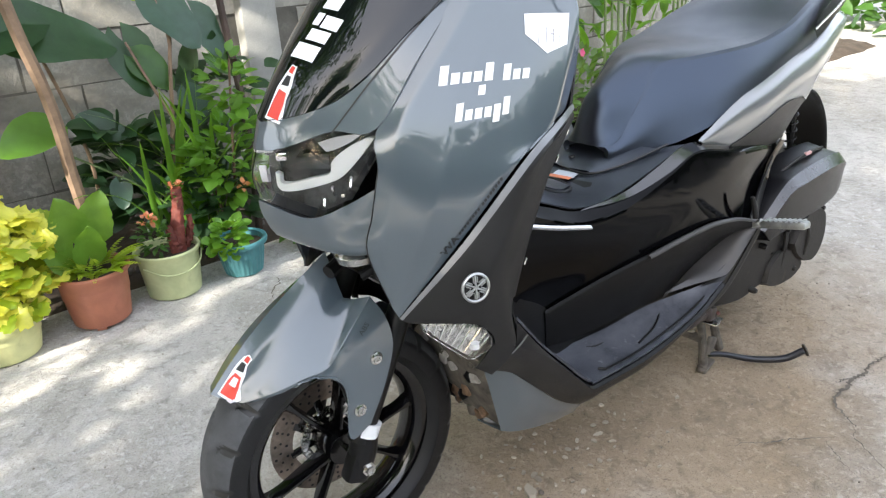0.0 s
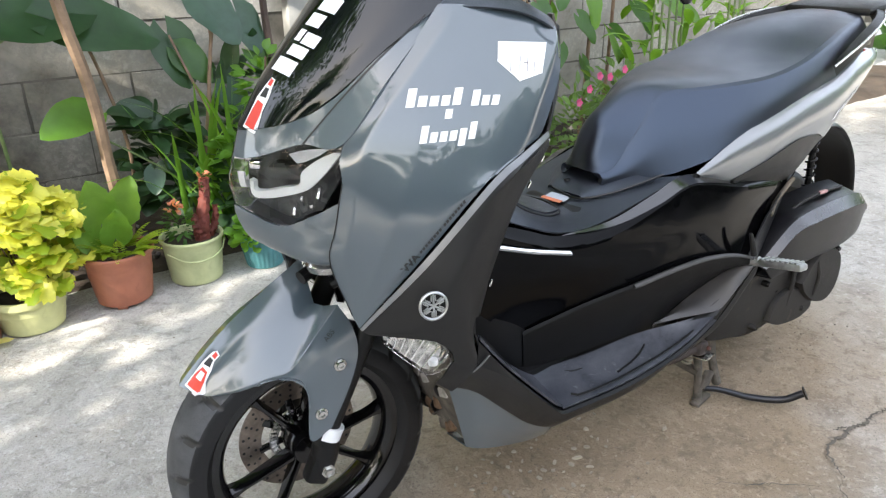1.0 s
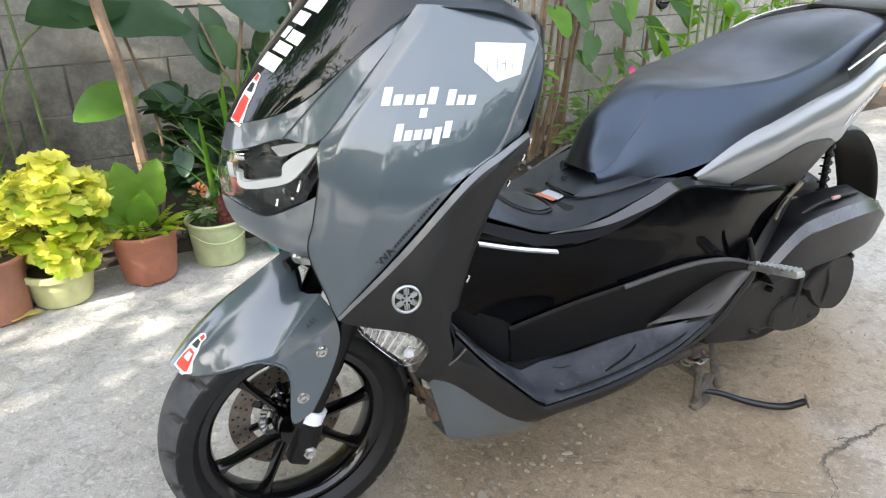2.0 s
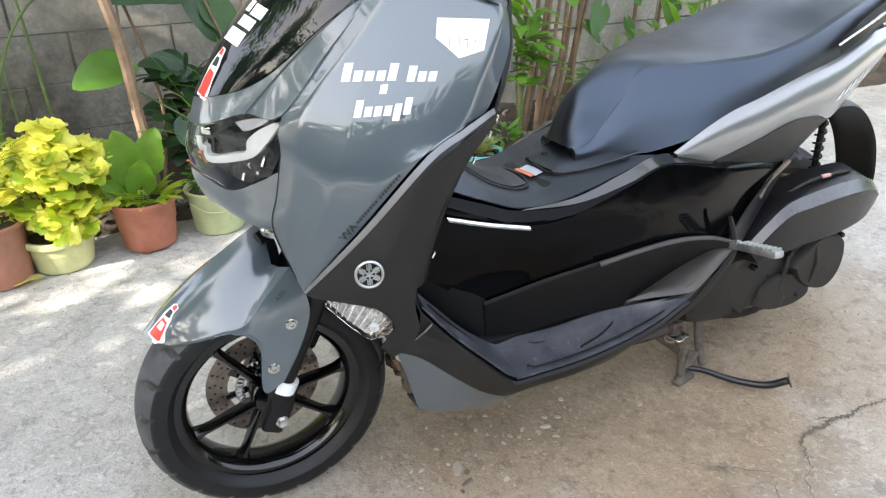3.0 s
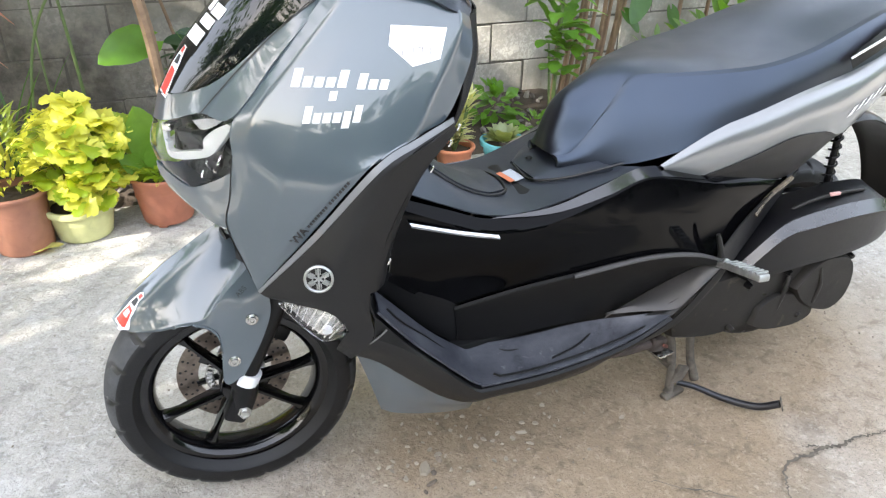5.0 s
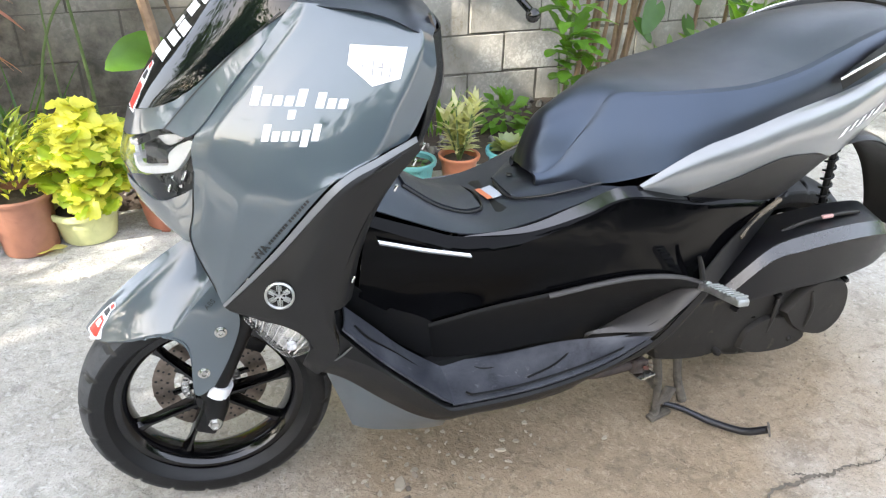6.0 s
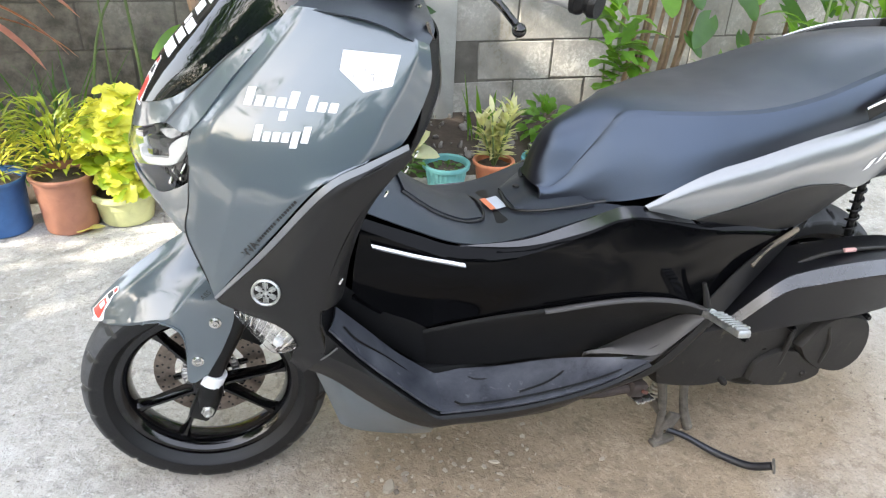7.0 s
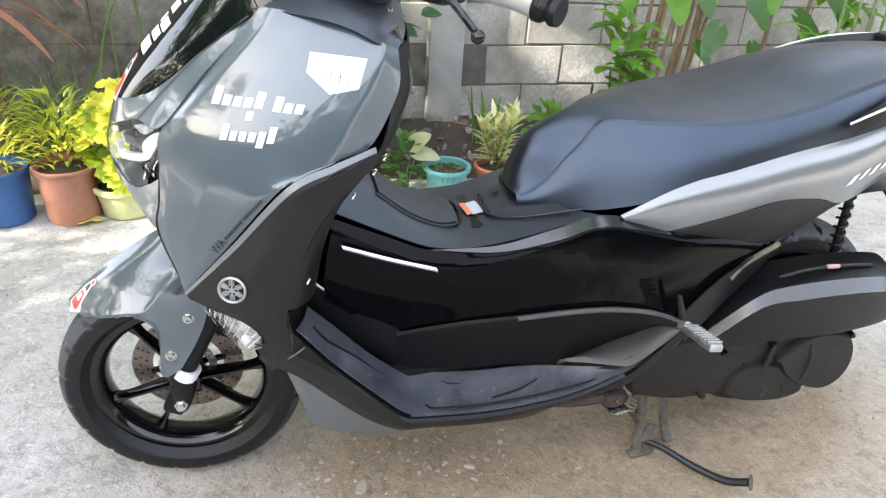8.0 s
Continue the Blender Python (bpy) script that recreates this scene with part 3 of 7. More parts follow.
# wheels
def wheel(name, radius, half, rim_r, m, steel_side):
    """Cast wheel with three pairs of thin spokes; its tyre, disc and hub are parts of it. Its middle is the origin."""
    rb = bmesh.new()
    lathe([(rim_r + 0.012, -half * 0.62), (rim_r + 0.012, -half * 0.56), (rim_r - 0.004, -half * 0.5), (rim_r - 0.008, -half * 0.3), (rim_r - 0.009, 0),
           (rim_r - 0.008, half * 0.3), (rim_r - 0.004, half * 0.5), (rim_r + 0.012, half * 0.56), (rim_r + 0.012, half * 0.62),
           (rim_r - 0.002, half * 0.62), (rim_r - 0.010, half * 0.50), (rim_r - 0.0145, half * 0.30), (rim_r - 0.0165, 0), (rim_r - 0.0145, -half * 0.30), (rim_r - 0.010, -half * 0.50), (rim_r - 0.002, -half * 0.62)],
          bm=rb, sides=64, axis="y", closed=True)
    lathe([(0.0, -0.033), (0.03, -0.033), (0.034, -0.026), (0.036, 0.026), (0.03, 0.033), (0.0, 0.033)], bm=rb, sides=28, axis="y")
    bmesh.ops.recalc_face_normals(rb, faces=rb.faces)
    bmesh.ops.transform(rb, matrix=m, verts=rb.verts)
    w = part(name, rb, RIM, scooter, "black cast wheel with thin spokes")
    for base in (222, 344, 103):
        for off in (-22, 22):
            a0, a1 = radians(base + off * 0.6), radians(base + off)
            p0 = Vector((0.028 * math.cos(a0), 0, 0.028 * math.sin(a0)))
            p1 = Vector(((rim_r - 0.014) * math.cos(a1), 0, (rim_r - 0.014) * math.sin(a1)))
            d = (p1 - p0).normalized()
            s = d.cross(Vector((0, 1, 0)))
            rows = []
            for u in np.linspace(0, 1, 9):
                wd, h = 0.0075 - 0.0028 * u + 0.06 * max(0, u - 0.80) ** 1.2, 0.020 - 0.006 * u
                c = p0.lerp(p1, u) + Vector((0, -0.004, 0))
                rows.append([c + s * wd * kx + Vector((0, h * ky, 0)) for kx, ky in ((-1, -0.5), (-0.4, -1), (0.4, -1), (1, -0.5), (1, 0.6), (-1, 0.6))])
            sb = bmesh.new()
            grid_mesh(sb, rows, closed=True)
            bmesh.ops.recalc_face_normals(sb, faces=sb.faces)
            bmesh.ops.transform(sb, matrix=m, verts=sb.verts)
            part("spoke", sb, RIM, w)
    # the tyre: a rounded tread with slanting grooves
    tb = bmesh.new()
    prof = []
    for a in np.linspace(-1, 1, 25):
        y = half * math.sin(a * 1.45) / math.sin(1.45)
        crown = radius - 0.030 * (1 - math.cos(a * 1.2)) / (1 - math.cos(1.2))
        prof.append((crown, y))
    wall = [(radius - 0.05, half * 1.0), (rim_r + 0.03, half * 0.93), (rim_r + 0.014, half * 0.72), (rim_r + 0.008, half * 0.55)]
    prof = [(r, -y) for r, y in wall[::-1]] + prof + wall
    n = 300
    rows, cut = [], []
    for i in range(n):
        a = 2 * math.pi * i / n
        row, marks = [], []
        for r, y in prof:
            k = (i + (7.5 if y > 0 else 0) + 210 * abs(y) + 3.0 * math.sin(abs(y) * 70)) % 15
            groove = k < 1.5 and 0.010 < abs(y) < half * 0.985 and r > radius - 0.034
            r2 = r - (0.004 if groove else 0.0)
            marks.append(groove)
            row.append((r2 * math.cos(a), y, r2 * math.sin(a)))
        rows.append(row)
        cut.append(marks)
    vs = [[tb.verts.new(p) for p in row] for row in rows]
    for i in range(n):
        for j in range(len(prof) - 1):
            i2 = (i + 1) % n
            f = tb.faces.new((vs[i][j], vs[i][j + 1], vs[i2][j + 1], vs[i2][j]))
            dark = cut[i][j] or cut[i][j + 1] or cut[i2][j] or cut[i2][j + 1]
            f.material_index = 2 if dark and (cut[i][j] and cut[i][j + 1] or cut[i2][j] and cut[i2][j + 1]) else (1 if prof[j][0] > radius - 0.022 and prof[j + 1][0] > radius - 0.022 else 0)
    bmesh.ops.recalc_face_normals(tb, faces=tb.faces)
    bmesh.ops.transform(tb, matrix=m, verts=tb.verts)
    t = part("tyre", tb, RUBBER, w, "black rubber tyre with a dusty grooved tread", angle=45)
    t.data.materials.append(TREAD)
    t.data.materials.append(INK)
    # drilled brake disc on its carrier
    db = bmesh.new()
    y0 = steel_side
    lathe([(0.072, y0 - 0.002), (0.113, y0 - 0.002), (0.113, y0 + 0.002), (0.072, y0 + 0.002)], bm=db, sides=72, axis="y", closed=True)
    bmesh.ops.transform(db, matrix=m, verts=db.verts)
    part("brake_disc", db, DISC, w, "drilled steel brake disc with brown tarnish")
    for k in range(8):
        a = radians(45 * k + 10)
        q = box((0.052, 0.005, 0.014), (0.052 * math.cos(a), y0, 0.052 * math.sin(a)), (0, -45 * k - 10, 0), bevel=0.001)
        bmesh.ops.transform(q, matrix=m, verts=q.verts)
        part("carrier_arm", q, RIM, w)
    hb = bmesh.new()
    for ring, count, r0 in ((0.084, 24, 0.003), (0.096, 30, 0.0026), (0.106, 24, 0.003)):
        for k in range(count):
            a = 2 * math.pi * (k + ring * 40) / count
            b = bmesh.ops.create_circle(hb, cap_ends=True, segments=8, radius=r0)
            bmesh.ops.transform(hb, matrix=pose(ring * math.cos(a), y0 - 0.0026, ring * math.sin(a), 90, 0, 0), verts=b["verts"])
    bmesh.ops.transform(hb, matrix=m, verts=hb.verts)
    part("disc_hole", hb, INK, w, smooth=False)
    sb = bmesh.new()
    lathe([(0.043, y0 - 0.010), (0.059, y0 - 0.010), (0.059, y0 - 0.005), (0.043, y0 - 0.005)], bm=sb, sides=40, axis="y", closed=True)
    for k in range(36):
        a = radians(10 * k)
        join(sb, box((0.010, 0.003, 0.0034), (0.0515 * math.cos(a), y0 - 0.012, 0.0515 * math.sin(a)), (0, -10 * k, 0)))
    bmesh.ops.transform(sb, matrix=m, verts=sb.verts)
    part("sensor_ring", sb, STEEL, w, "slotted bright steel ring at the hub")
    return w


front_wheel = wheel("front_wheel", 0.242, 0.056, 0.168, steer_m @ pose(0, 0, 0.2405), 0.03)
rear_wheel = wheel("rear_wheel", 0.252, 0.066, 0.168, pose(1.345, 0.015, 0.285), 0.04)

# front fork, its feet, the axle and the brake caliper
for y in (-0.090, 0.090):
    fork = steered("fork_leg", tube([(0.0, y, 0.29), (0.16, y, 0.61)], [0.0215, 0.0215], sides=16), BLACK, scooter)
    foot = tube([(-0.008, y, 0.222), (0.005, y, 0.268), (0.016, y, 0.315)], [0.019, 0.025, 0.0225], sides=14)
    join(foot, box((0.042, 0.032, 0.062), (-0.008, y, 0.242), (0, 26, 0), bevel=0.008))
    steered("fork_foot", foot, BLACK, fork)
    steered("warning_sticker", tube([(0.010, y, 0.298), (0.021, y, 0.320)], 0.0248, sides=16), WHITE, fork, "white sticker wrapped round the fork")
ab = bmesh.new()
lathe([(0.0, -0.118), (0.005, -0.118), (0.0055, -0.121), (0.0085, -0.121), (0.0085, -0.113), (0.013, -0.113), (0.013, -0.109), (0.006, -0.107), (0.006, 0.11), (0, 0.11)],
      bm=ab, sides=6, axis="y", at=(0, 0, 0.2405))
steered("axle_bolt", ab, STEEL, scooter, "bright steel axle bolt")
cal = box((0.075, 0.05, 0.06), (0.085, 0.045, 0.325), (0, 30, 0), bevel=0.012)
join(cal, box((0.04, 0.03, 0.05), (0.05, 0.06, 0.36), (0, 30, 0), bevel=0.008))
steered("brake_caliper", cal, BLACK, scooter)
bracket = tube([(-0.05, -0.05, 0.45), (0.0, -0.052, 0.40), (0.02, -0.05, 0.33)], 0.012)
join(bracket, tube([(-0.03, -0.03, 0.46), (0.02, 0.0, 0.47), (0.06, 0.03, 0.46)], 0.014))
steered("fender_bracket", bracket, BLACK, scooter)

# front fender: pointed hood, raised tongue and a leg down each side of the fork
spine = [(-0.200, 0, 0.428), (-0.165, 0, 0.464), (-0.108, 0, 0.514), (-0.036, 0, 0.563), (0.005, 0, 0.588), (0.026, 0, 0.602)]
hood = [(-0.189, -0.027, 0.428), (-0.152, -0.034, 0.463), (-0.096, -0.036, 0.507), (-0.030, -0.032, 0.546), (0.006, -0.026, 0.563), (0.027, -0.020, 0.570)]
hood_edge = [(-0.168, -0.048, 0.422), (-0.125, -0.060, 0.452), (-0.076, -0.062, 0.489), (-0.020, -0.054, 0.519), (0.010, -0.046, 0.528), (0.028, -0.041, 0.532)]
fold_in = [(-0.162, -0.052, 0.423), (-0.120, -0.075, 0.435), (-0.076, -0.088, 0.446), (-0.044, -0.0944, 0.453), (0.000, -0.079, 0.498), (0.036, -0.062, 0.534)]
fold_out = [(-0.161, -0.0525, 0.4225), (-0.119, -0.0755, 0.4335), (-0.074, -0.0890, 0.4445), (-0.042, -0.0960, 0.4505), (0.002, -0.0995, 0.502), (0.048, -0.0945, 0.547)]
leg_b = [(-0.160, -0.0530, 0.4220), (-0.118, -0.0760, 0.4325), (-0.073, -0.0895, 0.4430), (-0.038, -0.0990, 0.4430), (0.012, -0.1065, 0.470), (0.066, -0.1060, 0.508)]
leg_c = [(-0.159, -0.0532, 0.4215), (-0.117, -0.0762, 0.4315), (-0.072, -0.0898, 0.4420), (-0.033, -0.1010, 0.4380), (0.010, -0.1110, 0.430), (0.071, -0.1125, 0.456)]
leg_d = [(-0.158, -0.0534, 0.4210), (-0.116, -0.0764, 0.4310), (-0.071, -0.0900, 0.4415), (-0.026, -0.1040, 0.4290), (-0.008, -0.1120, 0.385), (0.046, -0.1165, 0.393)]
hem = [(-0.157, -0.0536, 0.4205), (-0.115, -0.0766, 0.4305), (-0.070, -0.0902, 0.4410), (-0.0225, -0.1055, 0.4230), (-0.025, -0.1095, 0.317), (0.011, -0.1185, 0.333)]
fender_curves = [spine, hood, hood_edge, fold_in, fold_out, leg_b, leg_c, leg_d, hem]
fb = skin(fender_curves, n=46, m=7, thick=0.003, creases=(2, 3, 4), smooth=1)
join(fb, skin(fender_curves, n=46, m=7, thick=0.003, creases=(2, 3, 4), smooth=1, mirror=True))
fender = steered("front_fender", fb, GREY, scooter, "glossy grey pointed front fender", angle=40)
for x, z in ((0.037, 0.446), (-0.003, 0.364)):
    bb = bmesh.new()
    lathe([(0.0, -0.1175), (0.003, -0.1175), (0.004, -0.120), (0.007, -0.120), (0.0075, -0.1165), (0.0110, -0.1150), (0.0110, -0.106), (0, -0.106)],
          bm=bb, sides=18, axis="y", at=(x, 0, z))
    steered("bolt", bb, STEEL, fender, "steel bolt with a washer")

# ---- front cowl ----
cowl_front = [(0.046, -0.130, 0.558), (0.020, -0.120, 0.650), (0.030, -0.126, 0.705), (0.040, -0.138, 0.775), (0.050, -0.131, 0.826), (0.125, -0.140, 0.913), (0.208, -0.140, 1.008)]
cowl_ridge = [(0.047, -0.133, 0.553), (0.036, -0.138, 0.655), (0.048, -0.149, 0.725), (0.062, -0.156, 0.790), (0.080, -0.155, 0.845), (0.150, -0.162, 0.922), (0.208, -0.164, 0.985), (0.226, -0.153, 1.008)]
cowl_fac = [(0.048, -0.135, 0.550), (0.076, -0.171, 0.655), (0.102, -0.190, 0.735), (0.126, -0.192, 0.803), (0.150, -0.188, 0.860), (0.207, -0.186, 0.925), (0.266, -0.183, 0.980), (0.283, -0.169, 1.003)]
cowl_mid = [(0.049, -0.137, 0.547), (0.094, -0.180, 0.655), (0.134, -0.204, 0.740), (0.176, -0.211, 0.812), (0.214, -0.208, 0.870), (0.269, -0.203, 0.930), (0.317, -0.196, 0.973), (0.332, -0.182, 0.992)]
cowl_low = [(0.050, -0.139, 0.543), (0.112, -0.188, 0.650), (0.172, -0.220, 0.740), (0.230, -0.227, 0.798), (0.268, -0.221, 0.862), (0.311, -0.213, 0.918), (0.350, -0.204, 0.962), (0.360, -0.192, 0.979)]
cowl_bend = [(0.051, -0.140, 0.541), (0.126, -0.191, 0.653), (0.205, -0.230, 0.757), (0.290, -0.230, 0.797), (0.328, -0.225, 0.862), (0.358, -0.217, 0.912), (0.376, -0.210, 0.952), (0.378, -0.200, 0.970)]
cowl_seam = [(0.052, -0.141, 0.539), (0.140, -0.194, 0.656), (0.232, -0.236, 0.773), (0.318, -0.218, 0.803), (0.362, -0.200, 0.818), (0.402, -0.188, 0.895), (0.404, -0.183, 0.940), (0.402, -0.178, 0.958)]
toward = lambda a, b, u: [tuple(np.array(p) + (np.array(q) - np.array(p)) * u) for p, q in zip(a, b)]
both("cowl_side", [cowl_front, cowl_ridge, cowl_fac, cowl_mid, cowl_low, cowl_bend, cowl_seam], GREY, "glossy grey front side cowl", n=64, m=10, creases=(1, 2, 5), smooth=3)

both("panel_gap", [[(x - 0.001, y - 0.0015, z) for x, y, z in cowl_front[:4]], [(x + 0.0005, y - 0.0022, z) for x, y, z in cowl_front[:4]]], MATTE, "dark gap along the front edge of the side cowl", n=20, m=2, thick=0.002)

# nose between screen and headlight
nose_top = [(-0.042, 0.030, 0.833), (-0.034, -0.005, 0.838), (-0.010, -0.045, 0.848), (0.025, -0.072, 0.862), (0.065, -0.098, 0.892), (0.130, -0.120, 0.948), (0.213, -0.133, 1.004)]
nose_low = [(-0.056, 0.030, 0.794), (-0.048, -0.005, 0.798), (-0.028, -0.040, 0.808), (0.009, -0.083, 0.826), (0.048, -0.132, 0.829), (0.124, -0.142, 0.916), (0.213, -0.143, 1.004)]
far = lambda c: [(x, 0.03 + 0.632 * (0.03 - y), z) for x, y, z in c]      # the other half of the nose, whose middle lies a little off
nb = skin([nose_top, [tuple((np.array(a) + np.array(b)) / 2) for a, b in zip(nose_top, nose_low)], nose_low], n=36, m=8, smooth=8)
join(nb, skin([far(nose_top), far(nose_low)], n=30, m=6))
part("nose_panel", nb, GREY, scooter, "glossy grey nose panel")

# chin below the headlight
chin_top = [(-0.064, 0.030, 0.719), (-0.051, 0.0, 0.710), (-0.022, -0.045, 0.696), (0.010, -0.089, 0.717), (0.036, -0.132, 0.745)]
chin_mid = [(-0.060, 0.030, 0.692), (-0.046, 0.0, 0.684), (-0.016, -0.050, 0.674), (0.008, -0.090, 0.686), (0.030, -0.124, 0.700)]
chin_low = [(-0.032, 0.030, 0.648), (-0.020, 0.0, 0.642), (-0.002, -0.055, 0.638), (0.010, -0.094, 0.643), (0.022, -0.118, 0.652)]
chin_in = [(0.06, 0.03, 0.632), (0.06, -0.010, 0.630), (0.06, -0.050, 0.630), (0.05, -0.090, 0.632), (0.04, -0.112, 0.640)]
kb = skin([chin_top, chin_mid, chin_low, chin_in], n=22, m=14)
join(kb, skin([far(c) for c in (chin_top, chin_mid, chin_low, chin_in)], n=22, m=14))
part("chin_panel", kb, GREY, scooter, "glossy grey chin below the headlight")

# screen
scr_c = [(-0.040, 0.030, 0.836), (0.004, 0.024, 0.906), (0.075, 0.015, 0.985), (0.165, 0.005, 1.080), (0.25, 0, 1.150)]
scr_1 = [(-0.032, -0.008, 0.840), (0.020, -0.030, 0.906), (0.090, -0.046, 0.983), (0.178, -0.055, 1.076), (0.258, -0.052, 1.145)]
scr_2 = [(-0.008, -0.046, 0.849), (0.050, -0.078, 0.908), (0.120, -0.096, 0.974), (0.205, -0.102, 1.056), (0.285, -0.090, 1.125)]
scr_3 = [(0.026, -0.072, 0.863), (0.072, -0.100, 0.900), (0.135, -0.120, 0.953), (0.216, -0.136, 1.008), (0.315, -0.118, 1.085)]
mir = lambda c: [(x, -y, z) for x, y, z in c]
part("screen", skin([scr_3, scr_2, scr_1, scr_c, far(scr_1), far(scr_2), far(scr_3)], n=26, m=36, thick=0.004), SHIELD, scooter, "dark smoked glossy windscreen")

# headlight: dark housing, light guide, projector box, clear lens
for side in (1, -1):
    s = lambda c: c if side > 0 else far(c)
    inn = lambda c, d: [(x + d, y + d * 0.6, z) for x, y, z in c]
    at = lambda x, y, z: s([(x, y, z)])[0]
    l_top = [(-0.056, 0.029, 0.792), (-0.048, -0.005, 0.796), (-0.028, -0.040, 0.806), (0.009, -0.083, 0.823), (0.048, -0.132, 0.826)]
    l_mid = [(-0.067, 0.029, 0.757), (-0.058, -0.004, 0.755), (-0.034, -0.042, 0.756), (-0.002, -0.082, 0.765), (0.046, -0.132, 0.815)]
    l_bot = [(-0.062, 0.029, 0.722), (-0.050, 0.0, 0.713), (-0.024, -0.043, 0.699), (-0.020, -0.047, 0.697), (-0.015, -0.053, 0.699), (0.007, -0.083, 0.716), (0.011, -0.089, 0.722), (0.045, -0.132, 0.808)]
    name = "headlight"
    hl = part(name, skin([s(inn(l_top, 0.03)), s(inn(l_mid, 0.04)), s(inn(l_bot, 0.03))], n=20, m=10), LAMP_IN, scooter, "twin headlight with a pale light guide behind clear lens")
    cover = part("lens", skin([s(l_top), s(l_mid), s(l_bot)], n=30, m=12, thick=0.002), LENS, hl, "clear headlight lens")
    cover.visible_shadow = False
    g0 = [(-0.045, -0.002, 0.764), (-0.044, -0.002, 0.741), (-0.035, -0.014, 0.735), (-0.012, -0.043, 0.741), (0.014, -0.077, 0.755), (0.029, -0.098, 0.777), (0.041, -0.114, 0.799), (0.049, -0.125, 0.815)]
    g1 = [(-0.041, -0.008, 0.761), (-0.041, -0.007, 0.748), (-0.033, -0.017, 0.747), (-0.012, -0.044, 0.755), (0.006, -0.067, 0.763), (0.009, -0.072, 0.781), (0.024, -0.091, 0.8), (0.042, -0.115, 0.815)]
    part("light_guide", skin([s(g0), s(g1)], n=34, m=4, thick=0.010), DRL, hl, "milky white light guide")
    pb = box((0.050, 0.030, 0.020), at(0.002, -0.040, 0.780), (8, 0, -48 * side), bevel=0.003)
    part("projector", pb, LAMP_IN, hl, "dark projector box")
    pb = box((0.016, 0.030, 0.012), at(-0.030, -0.004, 0.788), (0, 0, -40 * side), bevel=0.002)
    part("reflector", pb, CHROME, hl, "small chrome facet")
    rb = skin([s([(-0.002, -0.058, 0.808), (0.016, -0.080, 0.816), (0.040, -0.114, 0.822)]), s([(0.008, -0.062, 0.793), (0.016, -0.074, 0.797), (0.030, -0.094, 0.808)])], n=8, m=6)
    part("reflector", rb, CHROME, hl, "chrome reflector")
    for x, y, z, r, sz in ((0.004, -0.070, 0.734, 30, (0.004, 0.006, 0.018)), (0.020, -0.094, 0.748, -40, (0.004, 0.008, 0.018)), (-0.006, -0.058, 0.716, 60, (0.004, 0.012, 0.006)), (0.012, -0.082, 0.728, 0, (0.006, 0.006, 0.006))):
        part("low_reflector", box(sz, at(x + 0.008, y + 0.008, z), (r, 0, -48 * side), bevel=0.001), CHROME, hl, "small chrome low-beam facet")

# dark lower trim of the leg shield, from the pointed tip to the rear edge
trim_top = [(0.051, -0.142, 0.536), (0.138, -0.197, 0.649), (0.231, -0.239, 0.766), (0.300, -0.227, 0.794), (0.366, -0.207, 0.813)]
trim_bev = [(0.055, -0.146, 0.534), (0.142, -0.205, 0.637), (0.238, -0.245, 0.752), (0.304, -0.232, 0.780), (0.370, -0.206, 0.800)]
trim_mid = [(0.060, -0.150, 0.530), (0.132, -0.213, 0.545), (0.170, -0.232, 0.615), (0.220, -0.239, 0.695), (0.285, -0.237, 0.775), (0.372, -0.205, 0.797)]
trim_low = [(0.064, -0.152, 0.528), (0.108, -0.188, 0.524), (0.148, -0.212, 0.515), (0.176, -0.215, 0.486), (0.182, -0.212, 0.464), (0.222, -0.218, 0.450), (0.218, -0.215, 0.520), (0.243, -0.222, 0.620), (0.290, -0.224, 0.715), (0.374, -0.203, 0.790)]
both("leg_shield_trim", [trim_top, trim_bev, trim_mid, trim_low], MATTE, "dark matte leg shield trim", n=48, m=6, flat=True, smooth=2)
both("trim_edge", [[(x, y - 0.001, z + 0.003) for x, y, z in trim_top], [tuple(0.5 * np.array(p) + 0.5 * np.array(q) + np.array([0, -0.003, 0.001])) for p, q in zip(trim_top, trim_bev)]], mat("satin_grey_edge", (0.13, 0.135, 0.14), rough=0.3, coat=0.4), "satin grey edge strip", n=36, m=3, thick=0.002)

# rider's side of the leg shield
in_edge = [(0.216, -0.213, 0.535), (0.245, -0.219, 0.620), (0.292, -0.221, 0.715), (0.374, -0.197, 0.805), (0.394, -0.186, 0.885), (0.403, -0.175, 0.958)]
in_roll = [(0.238, -0.205, 0.533), (0.264, -0.208, 0.620), (0.307, -0.208, 0.715), (0.384, -0.185, 0.800), (0.421, -0.168, 0.885), (0.420, -0.164, 0.966)]
in_deep = [(0.268, -0.150, 0.530), (0.287, -0.150, 0.620), (0.324, -0.150, 0.715), (0.391, -0.140, 0.800), (0.428, -0.130, 0.880), (0.427, -0.110, 0.976)]
in_mid = [(0.285, 0.0, 0.530), (0.306, 0.0, 0.620), (0.342, 0.0, 0.715), (0.388, 0.0, 0.800), (0.418, 0.0, 0.885), (0.428, 0.0, 0.985)]
ib = skin([in_edge, in_roll, in_deep, in_mid], n=26, m=18)
join(ib, skin([in_edge, in_roll, in_deep, in_mid], n=26, m=18, mirror=True))
part("inner_leg_shield", ib, MATTE, scooter, "black inner leg shield")
for x, y, z in ((0.383, -0.190, 0.792), (0.366, -0.197, 0.770), (0.332, -0.206, 0.735), (0.256, -0.208, 0.585)):
    part("trim_clip", box((0.004, 0.003, 0.012), (x, y, z), (0, 25, 0), bevel=0.001), CHROME, scooter, "small glinting clip")

